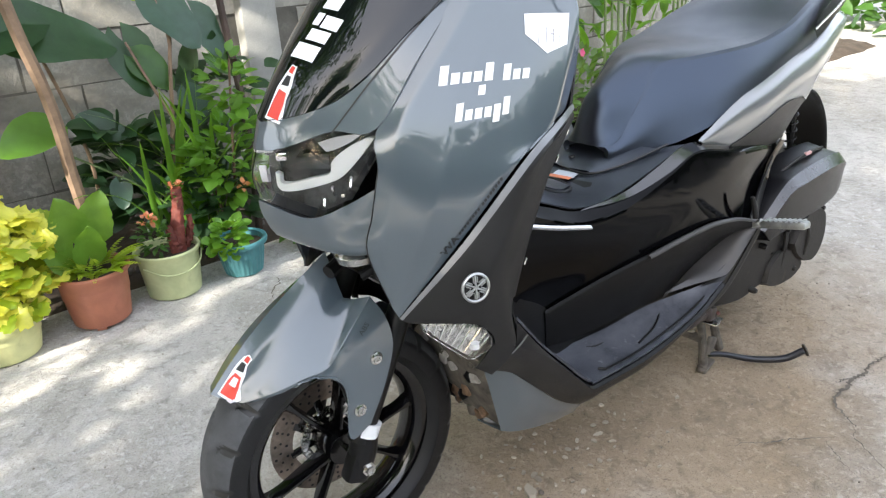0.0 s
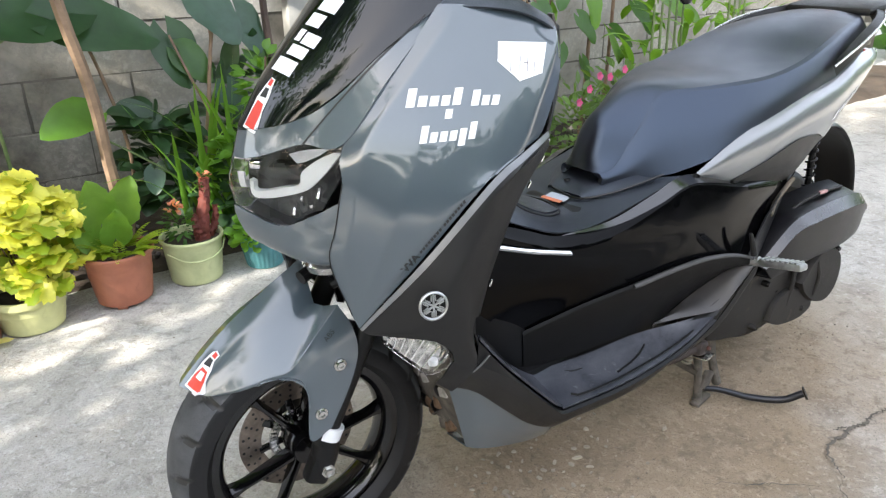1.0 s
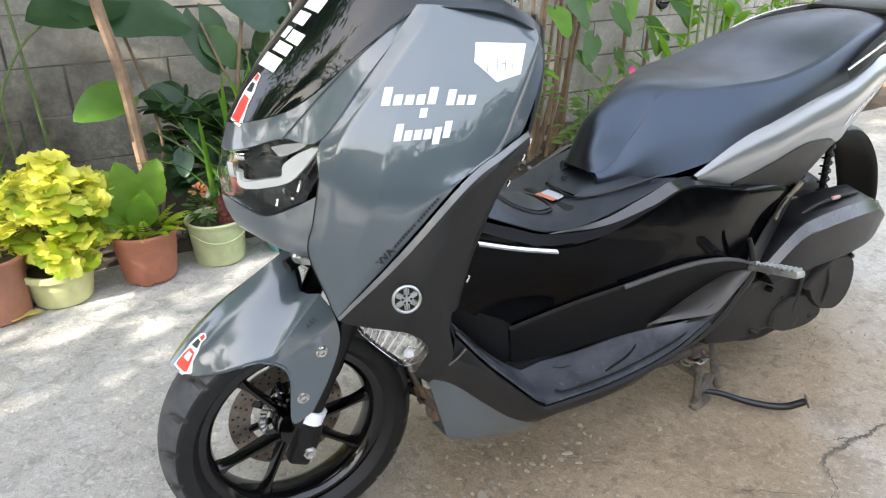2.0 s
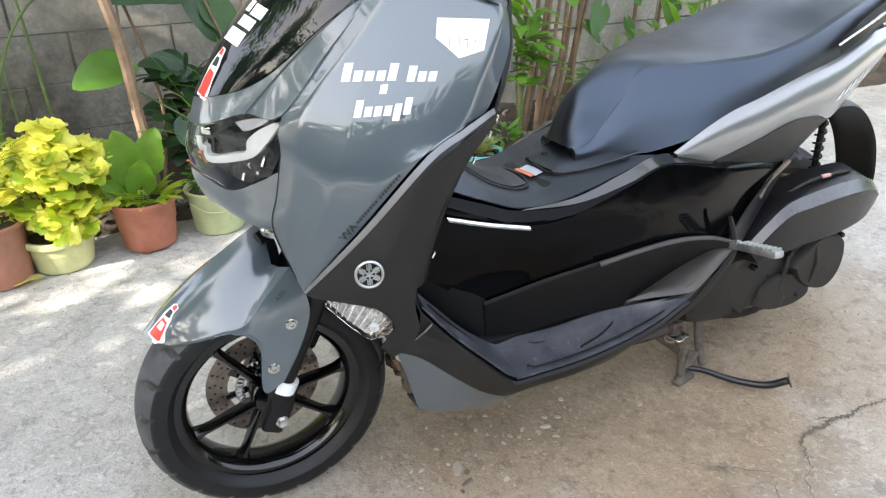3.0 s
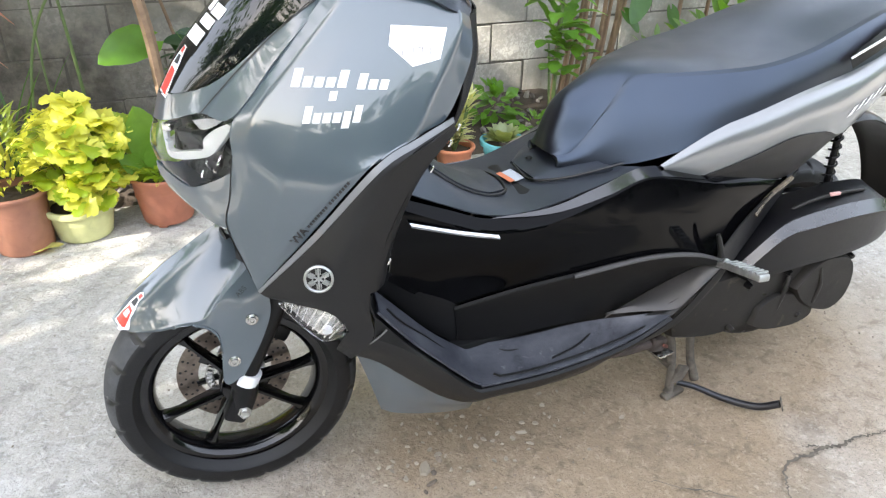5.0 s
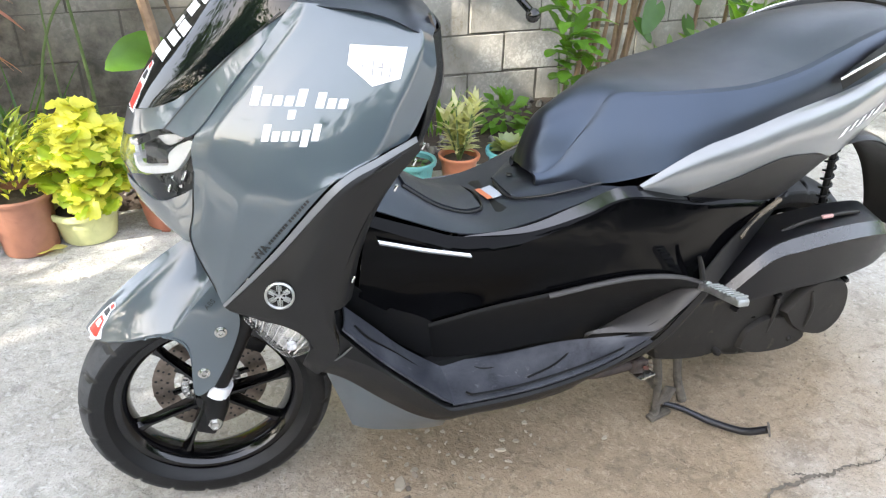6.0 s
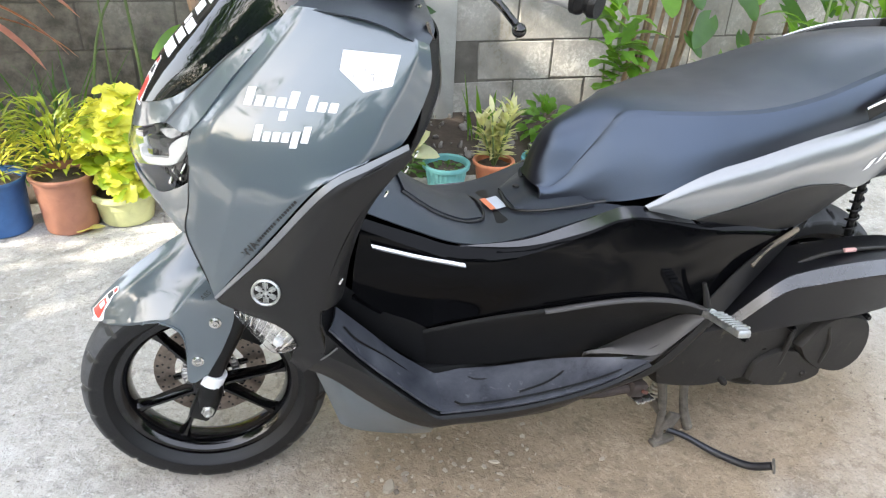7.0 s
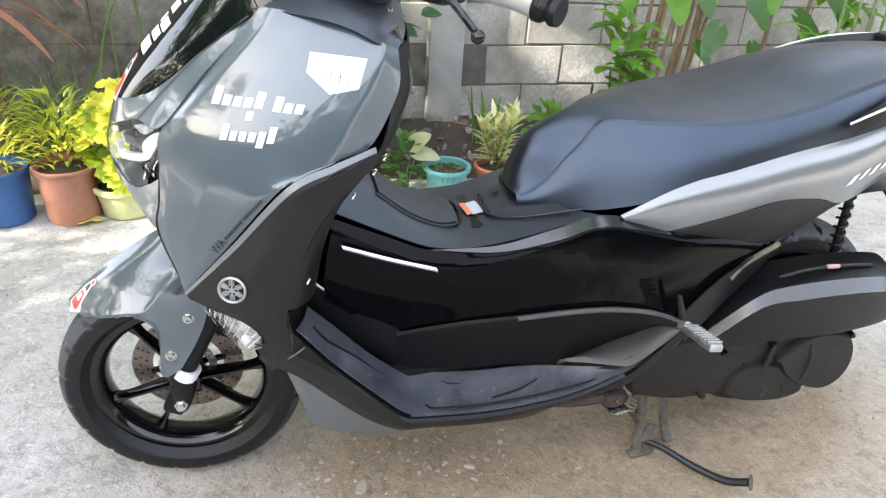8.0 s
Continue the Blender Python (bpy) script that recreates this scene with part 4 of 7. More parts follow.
# cover round the instruments
cov_out = [(0.208, -0.142, 1.006), (0.285, -0.184, 1.001), (0.332, -0.197, 0.989), (0.370, -0.203, 0.970), (0.402, -0.179, 0.957)]
cov_mid = [(0.232, -0.118, 1.022), (0.300, -0.150, 1.017), (0.345, -0.160, 1.006), (0.382, -0.162, 0.990), (0.418, -0.145, 0.975)]
cov_in = [(0.250, 0.0, 1.050), (0.310, 0.0, 1.045), (0.355, 0.0, 1.035), (0.392, 0.0, 1.018), (0.435, 0.0, 0.990)]
vb = skin([cov_out, cov_mid, cov_in], n=18, m=12)
join(vb, skin([cov_out, cov_mid, cov_in], n=18, m=12, mirror=True))
part("instrument_cover", vb, TUNNEL, scooter, "dark cover under the handlebar")
strip_k = [(0.402, -0.170, 0.986), (0.421, -0.167, 0.934), (0.426, -0.164, 0.885), (0.410, -0.176, 0.852), (0.392, -0.186, 0.826)]
both("inner_edge_strip", [strip_k, [(x + 0.005, y + 0.016, z) for x, y, z in strip_k]], mat("warm_grey_plastic", (0.085, 0.072, 0.060), rough=0.4), "warm grey strip along the inner leg shield edge", n=24, m=4, thick=0.004)
part("screw", lathe([(0, 0.003), (0.005, 0.002), (0.005, -0.002), (0, -0.002)], sides=12, at=(0.398, -0.120, 1.002)), STEEL, scooter)

# turn signals
SIGNAL = mat("signal_reflector", (0.80, 0.79, 0.76), rough=0.16, metal=0.8, rough_var=0.12, var=0.6, var_scale=55)
for side in (1, -1):
    s = lambda c: [(x, y * side, z) for x, y, z in c]
    s_top = [(0.080, -0.158, 0.517), (0.112, -0.188, 0.521), (0.149, -0.211, 0.513), (0.172, -0.213, 0.484), (0.176, -0.210, 0.466)]
    s_mid = [(0.081, -0.160, 0.513), (0.112, -0.192, 0.503), (0.142, -0.214, 0.490), (0.160, -0.216, 0.472), (0.170, -0.210, 0.460)]
    s_bot = [(0.082, -0.158, 0.509), (0.105, -0.178, 0.483), (0.122, -0.190, 0.466), (0.139, -0.199, 0.451), (0.160, -0.203, 0.452)]
    deep = lambda c: [(x + 0.006, y * 0.93, z + 0.002) for x, y, z in c]
    ts = part("turn_signal", skin([s(deep(s_top)), s(deep(s_mid)), s(deep(s_bot))], n=14, m=8), SIGNAL, scooter, "clear turn signal with a chrome reflector")
    cv = part("lens", skin([s(s_top), s(s_mid), s(s_bot)], n=18, m=10, thick=0.002), LENS, ts, "clear ribbed lens")
    cv.visible_shadow = False
    for k in range(9):
        u = 0.08 + 0.10 * k
        top, low = Vector(curve_points(s(s_top), 60)[int(59 * u)]), Vector(curve_points(s(s_bot), 60)[int(59 * u)])
        part("reflector_rib", tube([tuple(top * 0.92 + low * 0.08 + Vector((0.004, 0.006 * side, 0))), tuple(low * 0.92 + top * 0.08 + Vector((0.004, 0.006 * side, 0)))], 0.0016, sides=6), CHROME, ts)
    part("bulb", lathe([(0, 0.008), (0.007, 0.005), (0.008, -0.004), (0, -0.007)], sides=14, at=(0.148, -0.200 * side, 0.474)), WHITE, ts)

# gloss black flank under the seat
fl_top = [(0.300, -0.118, 0.655), (0.400, -0.126, 0.615), (0.480, -0.134, 0.588), (0.600, -0.140, 0.592), (0.700, -0.148, 0.622), (0.800, -0.150, 0.648), (0.940, -0.158, 0.618), (1.060, -0.156, 0.604), (1.185, -0.148, 0.580)]
fl_bev = [(0.300, -0.124, 0.642), (0.400, -0.134, 0.600), (0.485, -0.145, 0.572), (0.600, -0.160, 0.580), (0.700, -0.172, 0.612), (0.790, -0.178, 0.638), (0.935, -0.182, 0.610), (1.055, -0.174, 0.592), (1.170, -0.160, 0.566)]
fl_mid = [(0.290, -0.128, 0.570), (0.390, -0.132, 0.525), (0.480, -0.140, 0.495), (0.590, -0.162, 0.510), (0.700, -0.182, 0.540), (0.790, -0.192, 0.556), (0.900, -0.196, 0.548), (0.990, -0.192, 0.530), (1.060, -0.186, 0.515)]
fl_low = [(0.285, -0.120, 0.500), (0.355, -0.108, 0.440), (0.430, -0.095, 0.388), (0.540, -0.136, 0.430), (0.640, -0.172, 0.460), (0.740, -0.198, 0.483), (0.820, -0.208, 0.487), (0.900, -0.214, 0.476), (0.960, -0.222, 0.458)]
fl_low = [(x, y + 0.005, z - 0.012) for x, y, z in fl_low]
fl_und = [(x, y - 0.006, z - 0.012) for x, y, z in fl_bev]
both("flank_panel", [fl_top, fl_bev, fl_und, fl_mid, fl_low], GLOSS, "gloss black body flank", n=64, m=30)
# overlay of stronger gloss that paints in the flank bevel's sky highlight
ed_top = [(x, y - 0.0015, z + 0.0015) for x, y, z in fl_top[2:8]]
ed_low = [(x, y - 0.0015, z + 0.0015) for x, y, z in fl_bev[2:8]]
ed_low = [tuple(np.array(p) + (np.array(q) - np.array(p)) * w) for p, q, w in zip(ed_top, ed_low, (0.05, 0.6, 1, 1, 0.8, 0.05))]
both("flank_edge", [ed_top, ed_low], mat("flank_highlight_gloss", (0.004, 0.004, 0.005), rough=0.14, spec=1.0), "raised-gloss strip laid on the flank's edge for its highlight", n=40, m=4, thick=0.003)
strip = [(0.317, -0.142, 0.613), (0.40, -0.148, 0.586), (0.484, -0.156, 0.564)]
both("silver_strip", [strip, [(x + 0.002, y - 0.003, z - 0.005) for x, y, z in strip], [(x + 0.003, y, z - 0.010) for x, y, z in strip]], mat("silver_strip_paint", (0.6, 0.6, 0.6), rough=0.25, metal=0.6), "thin silver trim strip", n=14, m=5, thick=0.002)

both("toe_recess", [[(0.262, -0.165, 0.560), (0.285, -0.120, 0.508), (0.355, -0.108, 0.448), (0.432, -0.095, 0.394)], [(0.238, -0.155, 0.515), (0.248, -0.108, 0.474), (0.330, -0.092, 0.380), (0.442, -0.088, 0.282)]], BLACK, "black recess above the toe board", n=16, m=6)
# matte arch above the floorboard
ar_top = [(0.425, -0.096, 0.386), (0.540, -0.138, 0.428), (0.640, -0.175, 0.458), (0.740, -0.201, 0.481), (0.820, -0.211, 0.485), (0.900, -0.218, 0.474), (0.958, -0.232, 0.456)]
ar_mid = [(0.432, -0.094, 0.340), (0.550, -0.130, 0.362), (0.650, -0.158, 0.385), (0.745, -0.180, 0.410), (0.820, -0.192, 0.425), (0.890, -0.210, 0.436), (0.957, -0.240, 0.446)]
ar_lip = [(x, y - 0.003, z - 0.007) for x, y, z in ar_top]
ar_wall = [(0.436, -0.092, 0.296), (0.555, -0.118, 0.3), (0.655, -0.136, 0.312), (0.749, -0.15, 0.314), (0.811, -0.155, 0.344), (0.873, -0.168, 0.379), (0.935, -0.215, 0.44), (0.957, -0.242, 0.432)]
both("arch_cover", [ar_top, ar_lip, ar_mid, ar_wall], SHADED_PLASTIC, "matte arched lower cover, painted darker for its shade", n=48, m=6, creases=(1,), smooth=1)
ledge_in = [(x, y - 0.001, z - 0.001) for x, y, z in ar_wall[3:]]
ledge_out = [(0.752, -0.156, 0.322), (0.800, -0.184, 0.335), (0.845, -0.214, 0.346), (0.872, -0.229, 0.355), (0.905, -0.236, 0.389), (0.935, -0.240, 0.420), (0.958, -0.246, 0.445)]
ledge_mid = [(x, y, z + 0.008) for x, y, z in toward(ledge_in, [tuple(p) for p in curve_points(ledge_out, len(ledge_in))], 0.6)]
both("arch_ledge", [ledge_in, ledge_mid, ledge_out], LIT_PLASTIC, "ledge behind the floor mat, painted pale for sky light", n=26, m=6)
bead = [(x, y - 0.003, z + 0.001) for x, y, z in ar_top[2:]]
both("arch_bead", [bead, [(x, y - 0.006, z - 0.001) for x, y, z in bead], [(x, y - 0.008, z - 0.006) for x, y, z in bead]], LIT_PLASTIC, "thin rolled edge of the arched cover, its highlight painted pale", n=40, m=4)

# floorboards with worn rubber mats
out_up = [(0.222, -0.214, 0.530), (0.226, -0.217, 0.490), (0.285, -0.218, 0.415), (0.355, -0.217, 0.340), (0.412, -0.213, 0.280), (0.432, -0.213, 0.266), (0.460, -0.215, 0.265), (0.600, -0.226, 0.271), (0.750, -0.229, 0.294), (0.860, -0.224, 0.332), (0.955, -0.244, 0.440)]
in_up = [(0.240, -0.150, 0.512), (0.250, -0.108, 0.474), (0.300, -0.095, 0.416), (0.360, -0.090, 0.348), (0.415, -0.088, 0.300), (0.440, -0.090, 0.284), (0.465, -0.093, 0.283), (0.575, -0.115, 0.290), (0.690, -0.140, 0.308), (0.815, -0.198, 0.330), (0.950, -0.238, 0.428)]
mid_up = [tuple((np.array(a) + np.array(b)) / 2 + np.array([0.004, 0, -0.003])) for a, b in zip(out_up, in_up)]
both("floorboard", [out_up, mid_up, in_up], BLACK, "black footboard", n=44, m=10)


def mat_patch(i, j, u0, u1, lift, n=20):
    """A rubber mat lying on the footboard between the fractions u0 and u1 of its width."""
    a, b = np.array(out_up[i:j]), np.array(in_up[i:j])
    row = lambda u: [tuple(p) for p in a + (b - a) * u + np.array(lift) + np.array([0.004, 0, -0.003]) * 4 * u * (1 - u)]
    return [row(u0), row((u0 + u1) / 2), row(u1)]


both("foot_mat", mat_patch(5, 10, 0.025, 0.93, (0.004, 0.0, 0.005)), MAT_RUBBER, "worn blue-grey rubber floor mat", n=24, m=8, thick=0.004)
both("toe_mat", mat_patch(1, 6, 0.06, 0.88, (0.006, 0.0, 0.005)), MAT_RUBBER, "worn blue-grey rubber toe mat", n=24, m=8, thick=0.004)
for side in (-1, 1):
    part("mat_rib", tube([(0.262, 0.170 * side, 0.468), (0.285, 0.176 * side, 0.440), (0.340, 0.150 * side, 0.376), (0.408, 0.140 * side, 0.302)], 0.0022, n=24, sides=6), BLACK, scooter, "dark groove line of the toe mat")
mat_z = lambda x: 0.281 + max(0.0, x - 0.6) * 0.17
for side in (-1, 1):
    for line_pts in (((0.468, -0.196), (0.475, -0.207), (0.56, -0.213), (0.66, -0.217), (0.75, -0.219), (0.815, -0.214)), ((0.60, -0.196), (0.66, -0.190), (0.71, -0.170), (0.745, -0.158)),
                     ((0.50, -0.115), (0.53, -0.142), (0.60, -0.145), (0.64, -0.138))):
        part("mat_rib", tube([(x, y * -side, mat_z(x)) for x, y in line_pts], 0.0026, n=24, sides=6), BLACK, scooter, "dark raised line on the floor mat")

# sill below the footboard
sill_top = [(0.223, -0.219, 0.448), (0.290, -0.222, 0.400), (0.358, -0.221, 0.332), (0.414, -0.217, 0.274), (0.434, -0.217, 0.260), (0.462, -0.219, 0.259), (0.600, -0.230, 0.265), (0.750, -0.233, 0.288), (0.865, -0.230, 0.328), (0.958, -0.247, 0.452)]
sill_mid = [(0.207, -0.213, 0.430), (0.264, -0.218, 0.393), (0.330, -0.217, 0.326), (0.394, -0.212, 0.262), (0.432, -0.212, 0.241), (0.464, -0.214, 0.240), (0.600, -0.223, 0.244), (0.755, -0.226, 0.275), (0.880, -0.230, 0.316), (0.957, -0.247, 0.428)]
sill_low = [(0.186, -0.196, 0.408), (0.232, -0.202, 0.383), (0.298, -0.202, 0.318), (0.362, -0.198, 0.258), (0.420, -0.197, 0.224), (0.466, -0.198, 0.224), (0.590, -0.204, 0.223), (0.690, -0.205, 0.231), (0.765, -0.206, 0.264), (0.900, -0.212, 0.304), (0.956, -0.240, 0.405)]
both("sill", [sill_top, sill_mid, sill_low], MATTE, "dark matte sill under the footboard", n=50, m=10)
both("board_edge", [out_up[1:10], sill_top[:9]], BLACK, "black rolled edge of the footboard", n=50, m=4)
trim_foot = [[(0.178, -0.211, 0.467), (0.222, -0.219, 0.449)], [(0.168, -0.200, 0.440), (0.204, -0.213, 0.425)], [(0.165, -0.180, 0.415), (0.186, -0.197, 0.400)]]
both("trim_foot", trim_foot, MATTE, n=8, m=8)

# pale line painting the highlight on the edge of this seam
both("sill_seam", [[(0.214, -0.2165, 0.437), (0.228, -0.2225, 0.450), (0.243, -0.2245, 0.464)], [(0.216, -0.2165, 0.435), (0.230, -0.2225, 0.448), (0.245, -0.2245, 0.462)]], mat("seam_highlight_grey", (0.10, 0.10, 0.098), rough=0.5), "joint between leg shield and sill, its highlight painted pale", n=6, m=2, thick=0.002)

# grey belly pan and the dirty parts behind the wheel
be_top = [(0.200, -0.160, 0.396), (0.240, -0.186, 0.374), (0.305, -0.192, 0.310), (0.366, -0.190, 0.252), (0.430, -0.188, 0.216)]
be_mid = [(0.228, -0.152, 0.305), (0.262, -0.174, 0.288), (0.310, -0.180, 0.258), (0.368, -0.180, 0.222), (0.430, -0.182, 0.206)]
be_low = [(0.252, -0.146, 0.222), (0.275, -0.156, 0.214), (0.318, -0.162, 0.202), (0.385, -0.162, 0.184), (0.430, -0.168, 0.184)]
be_und = [(0.262, -0.070, 0.200), (0.285, -0.072, 0.192), (0.320, -0.074, 0.182), (0.385, -0.080, 0.172), (0.428, -0.090, 0.172)]
both("belly_pan", [be_top, be_mid, be_low, be_und], GREY, "glossy grey lower belly pan", n=26, m=12, creases=(2,))
guard = part("radiator_guard", box((0.05, 0.27, 0.19), (0.268, 0.0, 0.30), (0, -18, 0), bevel=0.012), GRIME, scooter, "muddy guard behind the front wheel")
rng_mud = random.Random(8)
for k in range(34):
    size = rng_mud.uniform(0.010, 0.028)
    lump = box((0.014, size * rng_mud.uniform(0.7, 1.4), size), (0, 0, 0), (rng_mud.uniform(0, 90), 0, 0), bevel=0.004)
    y, v = rng_mud.uniform(-0.125, 0.125), rng_mud.uniform(-0.085, 0.085)
    bmesh.ops.translate(lump, vec=(0.246 - v * math.sin(radians(18)), y, 0.293 + v), verts=lump.verts)
    part("mud_patch", lump, (MUD, PALE_MUD, BLACK, GRIME)[k % 4], guard)
part("underbody", box((0.58, 0.22, 0.10), (0.62, 0, 0.25), bevel=0.02), BLACK, scooter)
part("front_core", box((0.16, 0.20, 0.30), (0.20, 0, 0.66), (0, 26, 0), bevel=0.03), BLACK, scooter)
part("frame_core", box((0.60, 0.20, 0.16), (0.85, 0, 0.52), bevel=0.03), BLACK, scooter)
sh = tube([(0.06, -0.03, 0.57), (0.12, -0.05, 0.60), (0.16, -0.04, 0.66)], 0.010)
join(sh, tube([(0.02, 0.0, 0.58), (0.10, 0.02, 0.60), (0.2, 0.03, 0.62)], 0.012))
part("brake_hose", sh, BLACK, scooter)
part("fork_crown", box((0.06, 0.19, 0.03), (0.155, 0.0, 0.605), (0, 26, 0), bevel=0.008), BLACK, scooter)
part("horn", lathe([(0, -0.014), (0.03, -0.012), (0.034, 0.0), (0.025, 0.012), (0, 0.014)], sides=24, at=(0.05, -0.04, 0.618)), STEEL, scooter, "bright horn disc under the nose")

# tunnel with fuel lid
tu_c = [(0.330, 0, 0.720), (0.400, 0, 0.668), (0.460, 0, 0.622), (0.530, 0, 0.596), (0.590, 0, 0.598), (0.650, 0, 0.620), (0.740, 0, 0.640)]
tu_1 = [(0.322, -0.060, 0.708), (0.395, -0.066, 0.656), (0.460, -0.072, 0.614), (0.530, -0.076, 0.592), (0.592, -0.080, 0.596), (0.655, -0.085, 0.616), (0.745, -0.092, 0.638)]
tu_2 = [(0.305, -0.118, 0.664), (0.395, -0.122, 0.622), (0.470, -0.130, 0.593), (0.535, -0.134, 0.586), (0.600, -0.138, 0.594), (0.680, -0.145, 0.616), (0.790, -0.149, 0.646)]
tb2 = skin([tu_2, tu_1, tu_c, mir(tu_1), mir(tu_2)], n=32, m=24)
part("tunnel_cover", tb2, TUNNEL, scooter, "dark matte centre tunnel")
lid_c = [(0.385, 0, 0.682), (0.440, 0, 0.640), (0.500, 0, 0.608), (0.548, 0, 0.599)]
lid_e = [(0.390, -0.055, 0.668), (0.445, -0.062, 0.628), (0.500, -0.064, 0.603), (0.545, -0.054, 0.597)]
lid = part("fuel_lid", skin([lid_e, lid_c, mir(lid_e)], n=18, m=12, thick=0.006), TUNNEL, scooter, "dark fuel filler lid")
gap = [(0.388, -0.057, 0.6695), (0.445, -0.065, 0.628), (0.502, -0.067, 0.603), (0.543, -0.058, 0.5985), (0.556, -0.03, 0.6), (0.558, 0.0, 0.602), (0.556, 0.03, 0.6), (0.543, 0.058, 0.5985)]
part("lid_gap", tube(gap, 0.003, n=40), INK, lid)
part("warning_label", box((0.024, 0.050, 0.001), (0.590, -0.004, 0.6055), (0, -8, 8)), PALE, scooter, "small pale and orange warning label", smooth=False)
part("label_band", box((0.011, 0.050, 0.001), (0.573, -0.004, 0.6040), (0, -8, 8)), ORANGE, scooter, "orange label band", smooth=False)
plate_c = [(0.612, 0.0, 0.612), (0.66, 0.0, 0.632), (0.72, 0.0, 0.645)]
plate_e = [(0.612, -0.050, 0.608), (0.66, -0.088, 0.622), (0.74, -0.125, 0.646)]
part("seat_front_plate", skin([plate_e, [(x, -0.045, z + 0.002) for x, y, z in plate_c], plate_c, mir([(x, -0.045, z + 0.002) for x, y, z in plate_c]), mir(plate_e)], n=12, m=16, thick=0.006), TUNNEL, scooter, "dark plate in front of the seat")
part("plate_gap", tube([(0.608, 0.03, 0.613), (0.607, -0.045, 0.610), (0.652, -0.088, 0.623), (0.70, -0.112, 0.638), (0.76, -0.128, 0.652)], 0.0026, n=30), INK, scooter)
part("bolt_hole", lathe([(0, 0.001), (0.006, 0.001), (0.007, -0.002), (0, -0.002)], sides=14, at=(0.638, 0.02, 0.6285)), INK, scooter)

# seat
SEAT_ROWS = [  # x, half width and height of the hem, of the ridge, height of the middle
    (0.660, 0.045, 0.638, 0.043, 0.644, 0.654), (0.667, 0.047, 0.636, 0.045, 0.646, 0.690), (0.690, 0.056, 0.634, 0.050, 0.654, 0.744),
    (0.720, 0.070, 0.634, 0.053, 0.682, 0.766), (0.755, 0.088, 0.637, 0.056, 0.727, 0.785), (0.785, 0.106, 0.641, 0.058, 0.763, 0.796),
    (0.815, 0.122, 0.648, 0.060, 0.791, 0.803), (0.880, 0.151, 0.672, 0.094, 0.797, 0.807), (0.960, 0.163, 0.706, 0.130, 0.804, 0.810),
    (1.050, 0.169, 0.737, 0.150, 0.812, 0.817), (1.150, 0.169, 0.768, 0.156, 0.834, 0.842),
    (1.250, 0.163, 0.791, 0.146, 0.864, 0.880), (1.350, 0.153, 0.818, 0.126, 0.885, 0.903), (1.450, 0.126, 0.852, 0.102, 0.897, 0.911), (1.515, 0.082, 0.874, 0.068, 0.900, 0.905)]


def seat_half(sgn):
    def row(f):
        return [f(x, sgn, yb, zb, yr, zr, zc) for x, yb, zb, yr, zr, zc in SEAT_ROWS]
    hem_c = row(lambda x, s, yb, zb, yr, zr, zc: (x, s * yb, zb))
    side_c = row(lambda x, s, yb, zb, yr, zr, zc: (x, s * (yb * 0.55 + yr * 0.45 + 0.004), zb * 0.5 + zr * 0.5))
    low = row(lambda x, s, yb, zb, yr, zr, zc: (x, s * (yr * 0.94 + yb * 0.06 + 0.0015), zr * 0.94 + zb * 0.06))
    rid = row(lambda x, s, yb, zb, yr, zr, zc: (x, s * (yr - 0.001), zr))
    near = row(lambda x, s, yb, zb, yr, zr, zc: (x, s * yr * 0.90, zr * 0.86 + zc * 0.14))
    top = row(lambda x, s, yb, zb, yr, zr, zc: (x, s * yr * 0.45, zc * 0.82 + zr * 0.18))
    return [hem_c, side_c, low, rid, near, top]


mid_c = [(x, 0, zc) for x, yb, zb, yr, zr, zc in SEAT_ROWS]
a, b = seat_half(-1), seat_half(1)
part("seat", skin([*a, mid_c, *b[::-1]], n=80, m=8, thick=0.012, creases=(3, 9)), SEAT, scooter, "long black vinyl seat stepped for a passenger", angle=20)

# tail
ta_top = [(0.826, -0.157, 0.650), (0.920, -0.170, 0.705), (1.025, -0.175, 0.742), (1.134, -0.172, 0.776), (1.255, -0.164, 0.800), (1.360, -0.152, 0.826), (1.480, -0.130, 0.836), (1.570, -0.100, 0.830)]
ta_bev = [(0.828, -0.163, 0.648), (0.925, -0.184, 0.692), (1.030, -0.195, 0.728), (1.140, -0.196, 0.760), (1.260, -0.190, 0.784), (1.365, -0.176, 0.808), (1.480, -0.150, 0.819), (1.568, -0.112, 0.820)]
ta_mid = [(0.831, -0.164, 0.644), (0.930, -0.184, 0.655), (1.030, -0.199, 0.690), (1.140, -0.202, 0.720), (1.245, -0.197, 0.732), (1.350, -0.178, 0.752), (1.460, -0.151, 0.780), (1.555, -0.115, 0.796)]
ta_low = [(0.834, -0.160, 0.639), (0.930, -0.172, 0.619), (1.024, -0.187, 0.649), (1.130, -0.188, 0.677), (1.225, -0.181, 0.674), (1.300, -0.160, 0.655), (1.400, -0.136, 0.695), (1.540, -0.108, 0.775)]
both("tail_panel", [ta_top, ta_bev, ta_mid, ta_low], LIT_GREY, "grey tail panel, lightened for its sky reflection", n=48, m=16)
tl_top = [(0.934, -0.171, 0.615), (1.024, -0.185, 0.645), (1.130, -0.186, 0.673), (1.225, -0.179, 0.670), (1.296, -0.159, 0.651)]
tl_mid = [(0.945, -0.171, 0.610), (1.016, -0.180, 0.620), (1.122, -0.181, 0.630), (1.200, -0.174, 0.632), (1.292, -0.157, 0.648)]
tl_low = [(0.950, -0.166, 0.606), (1.007, -0.170, 0.594), (1.116, -0.168, 0.580), (1.180, -0.163, 0.583), (1.288, -0.155, 0.645)]
both("tail_lower", [tl_top, tl_mid, tl_low], MATTE, "dark matte lower tail panel", n=24, m=10)
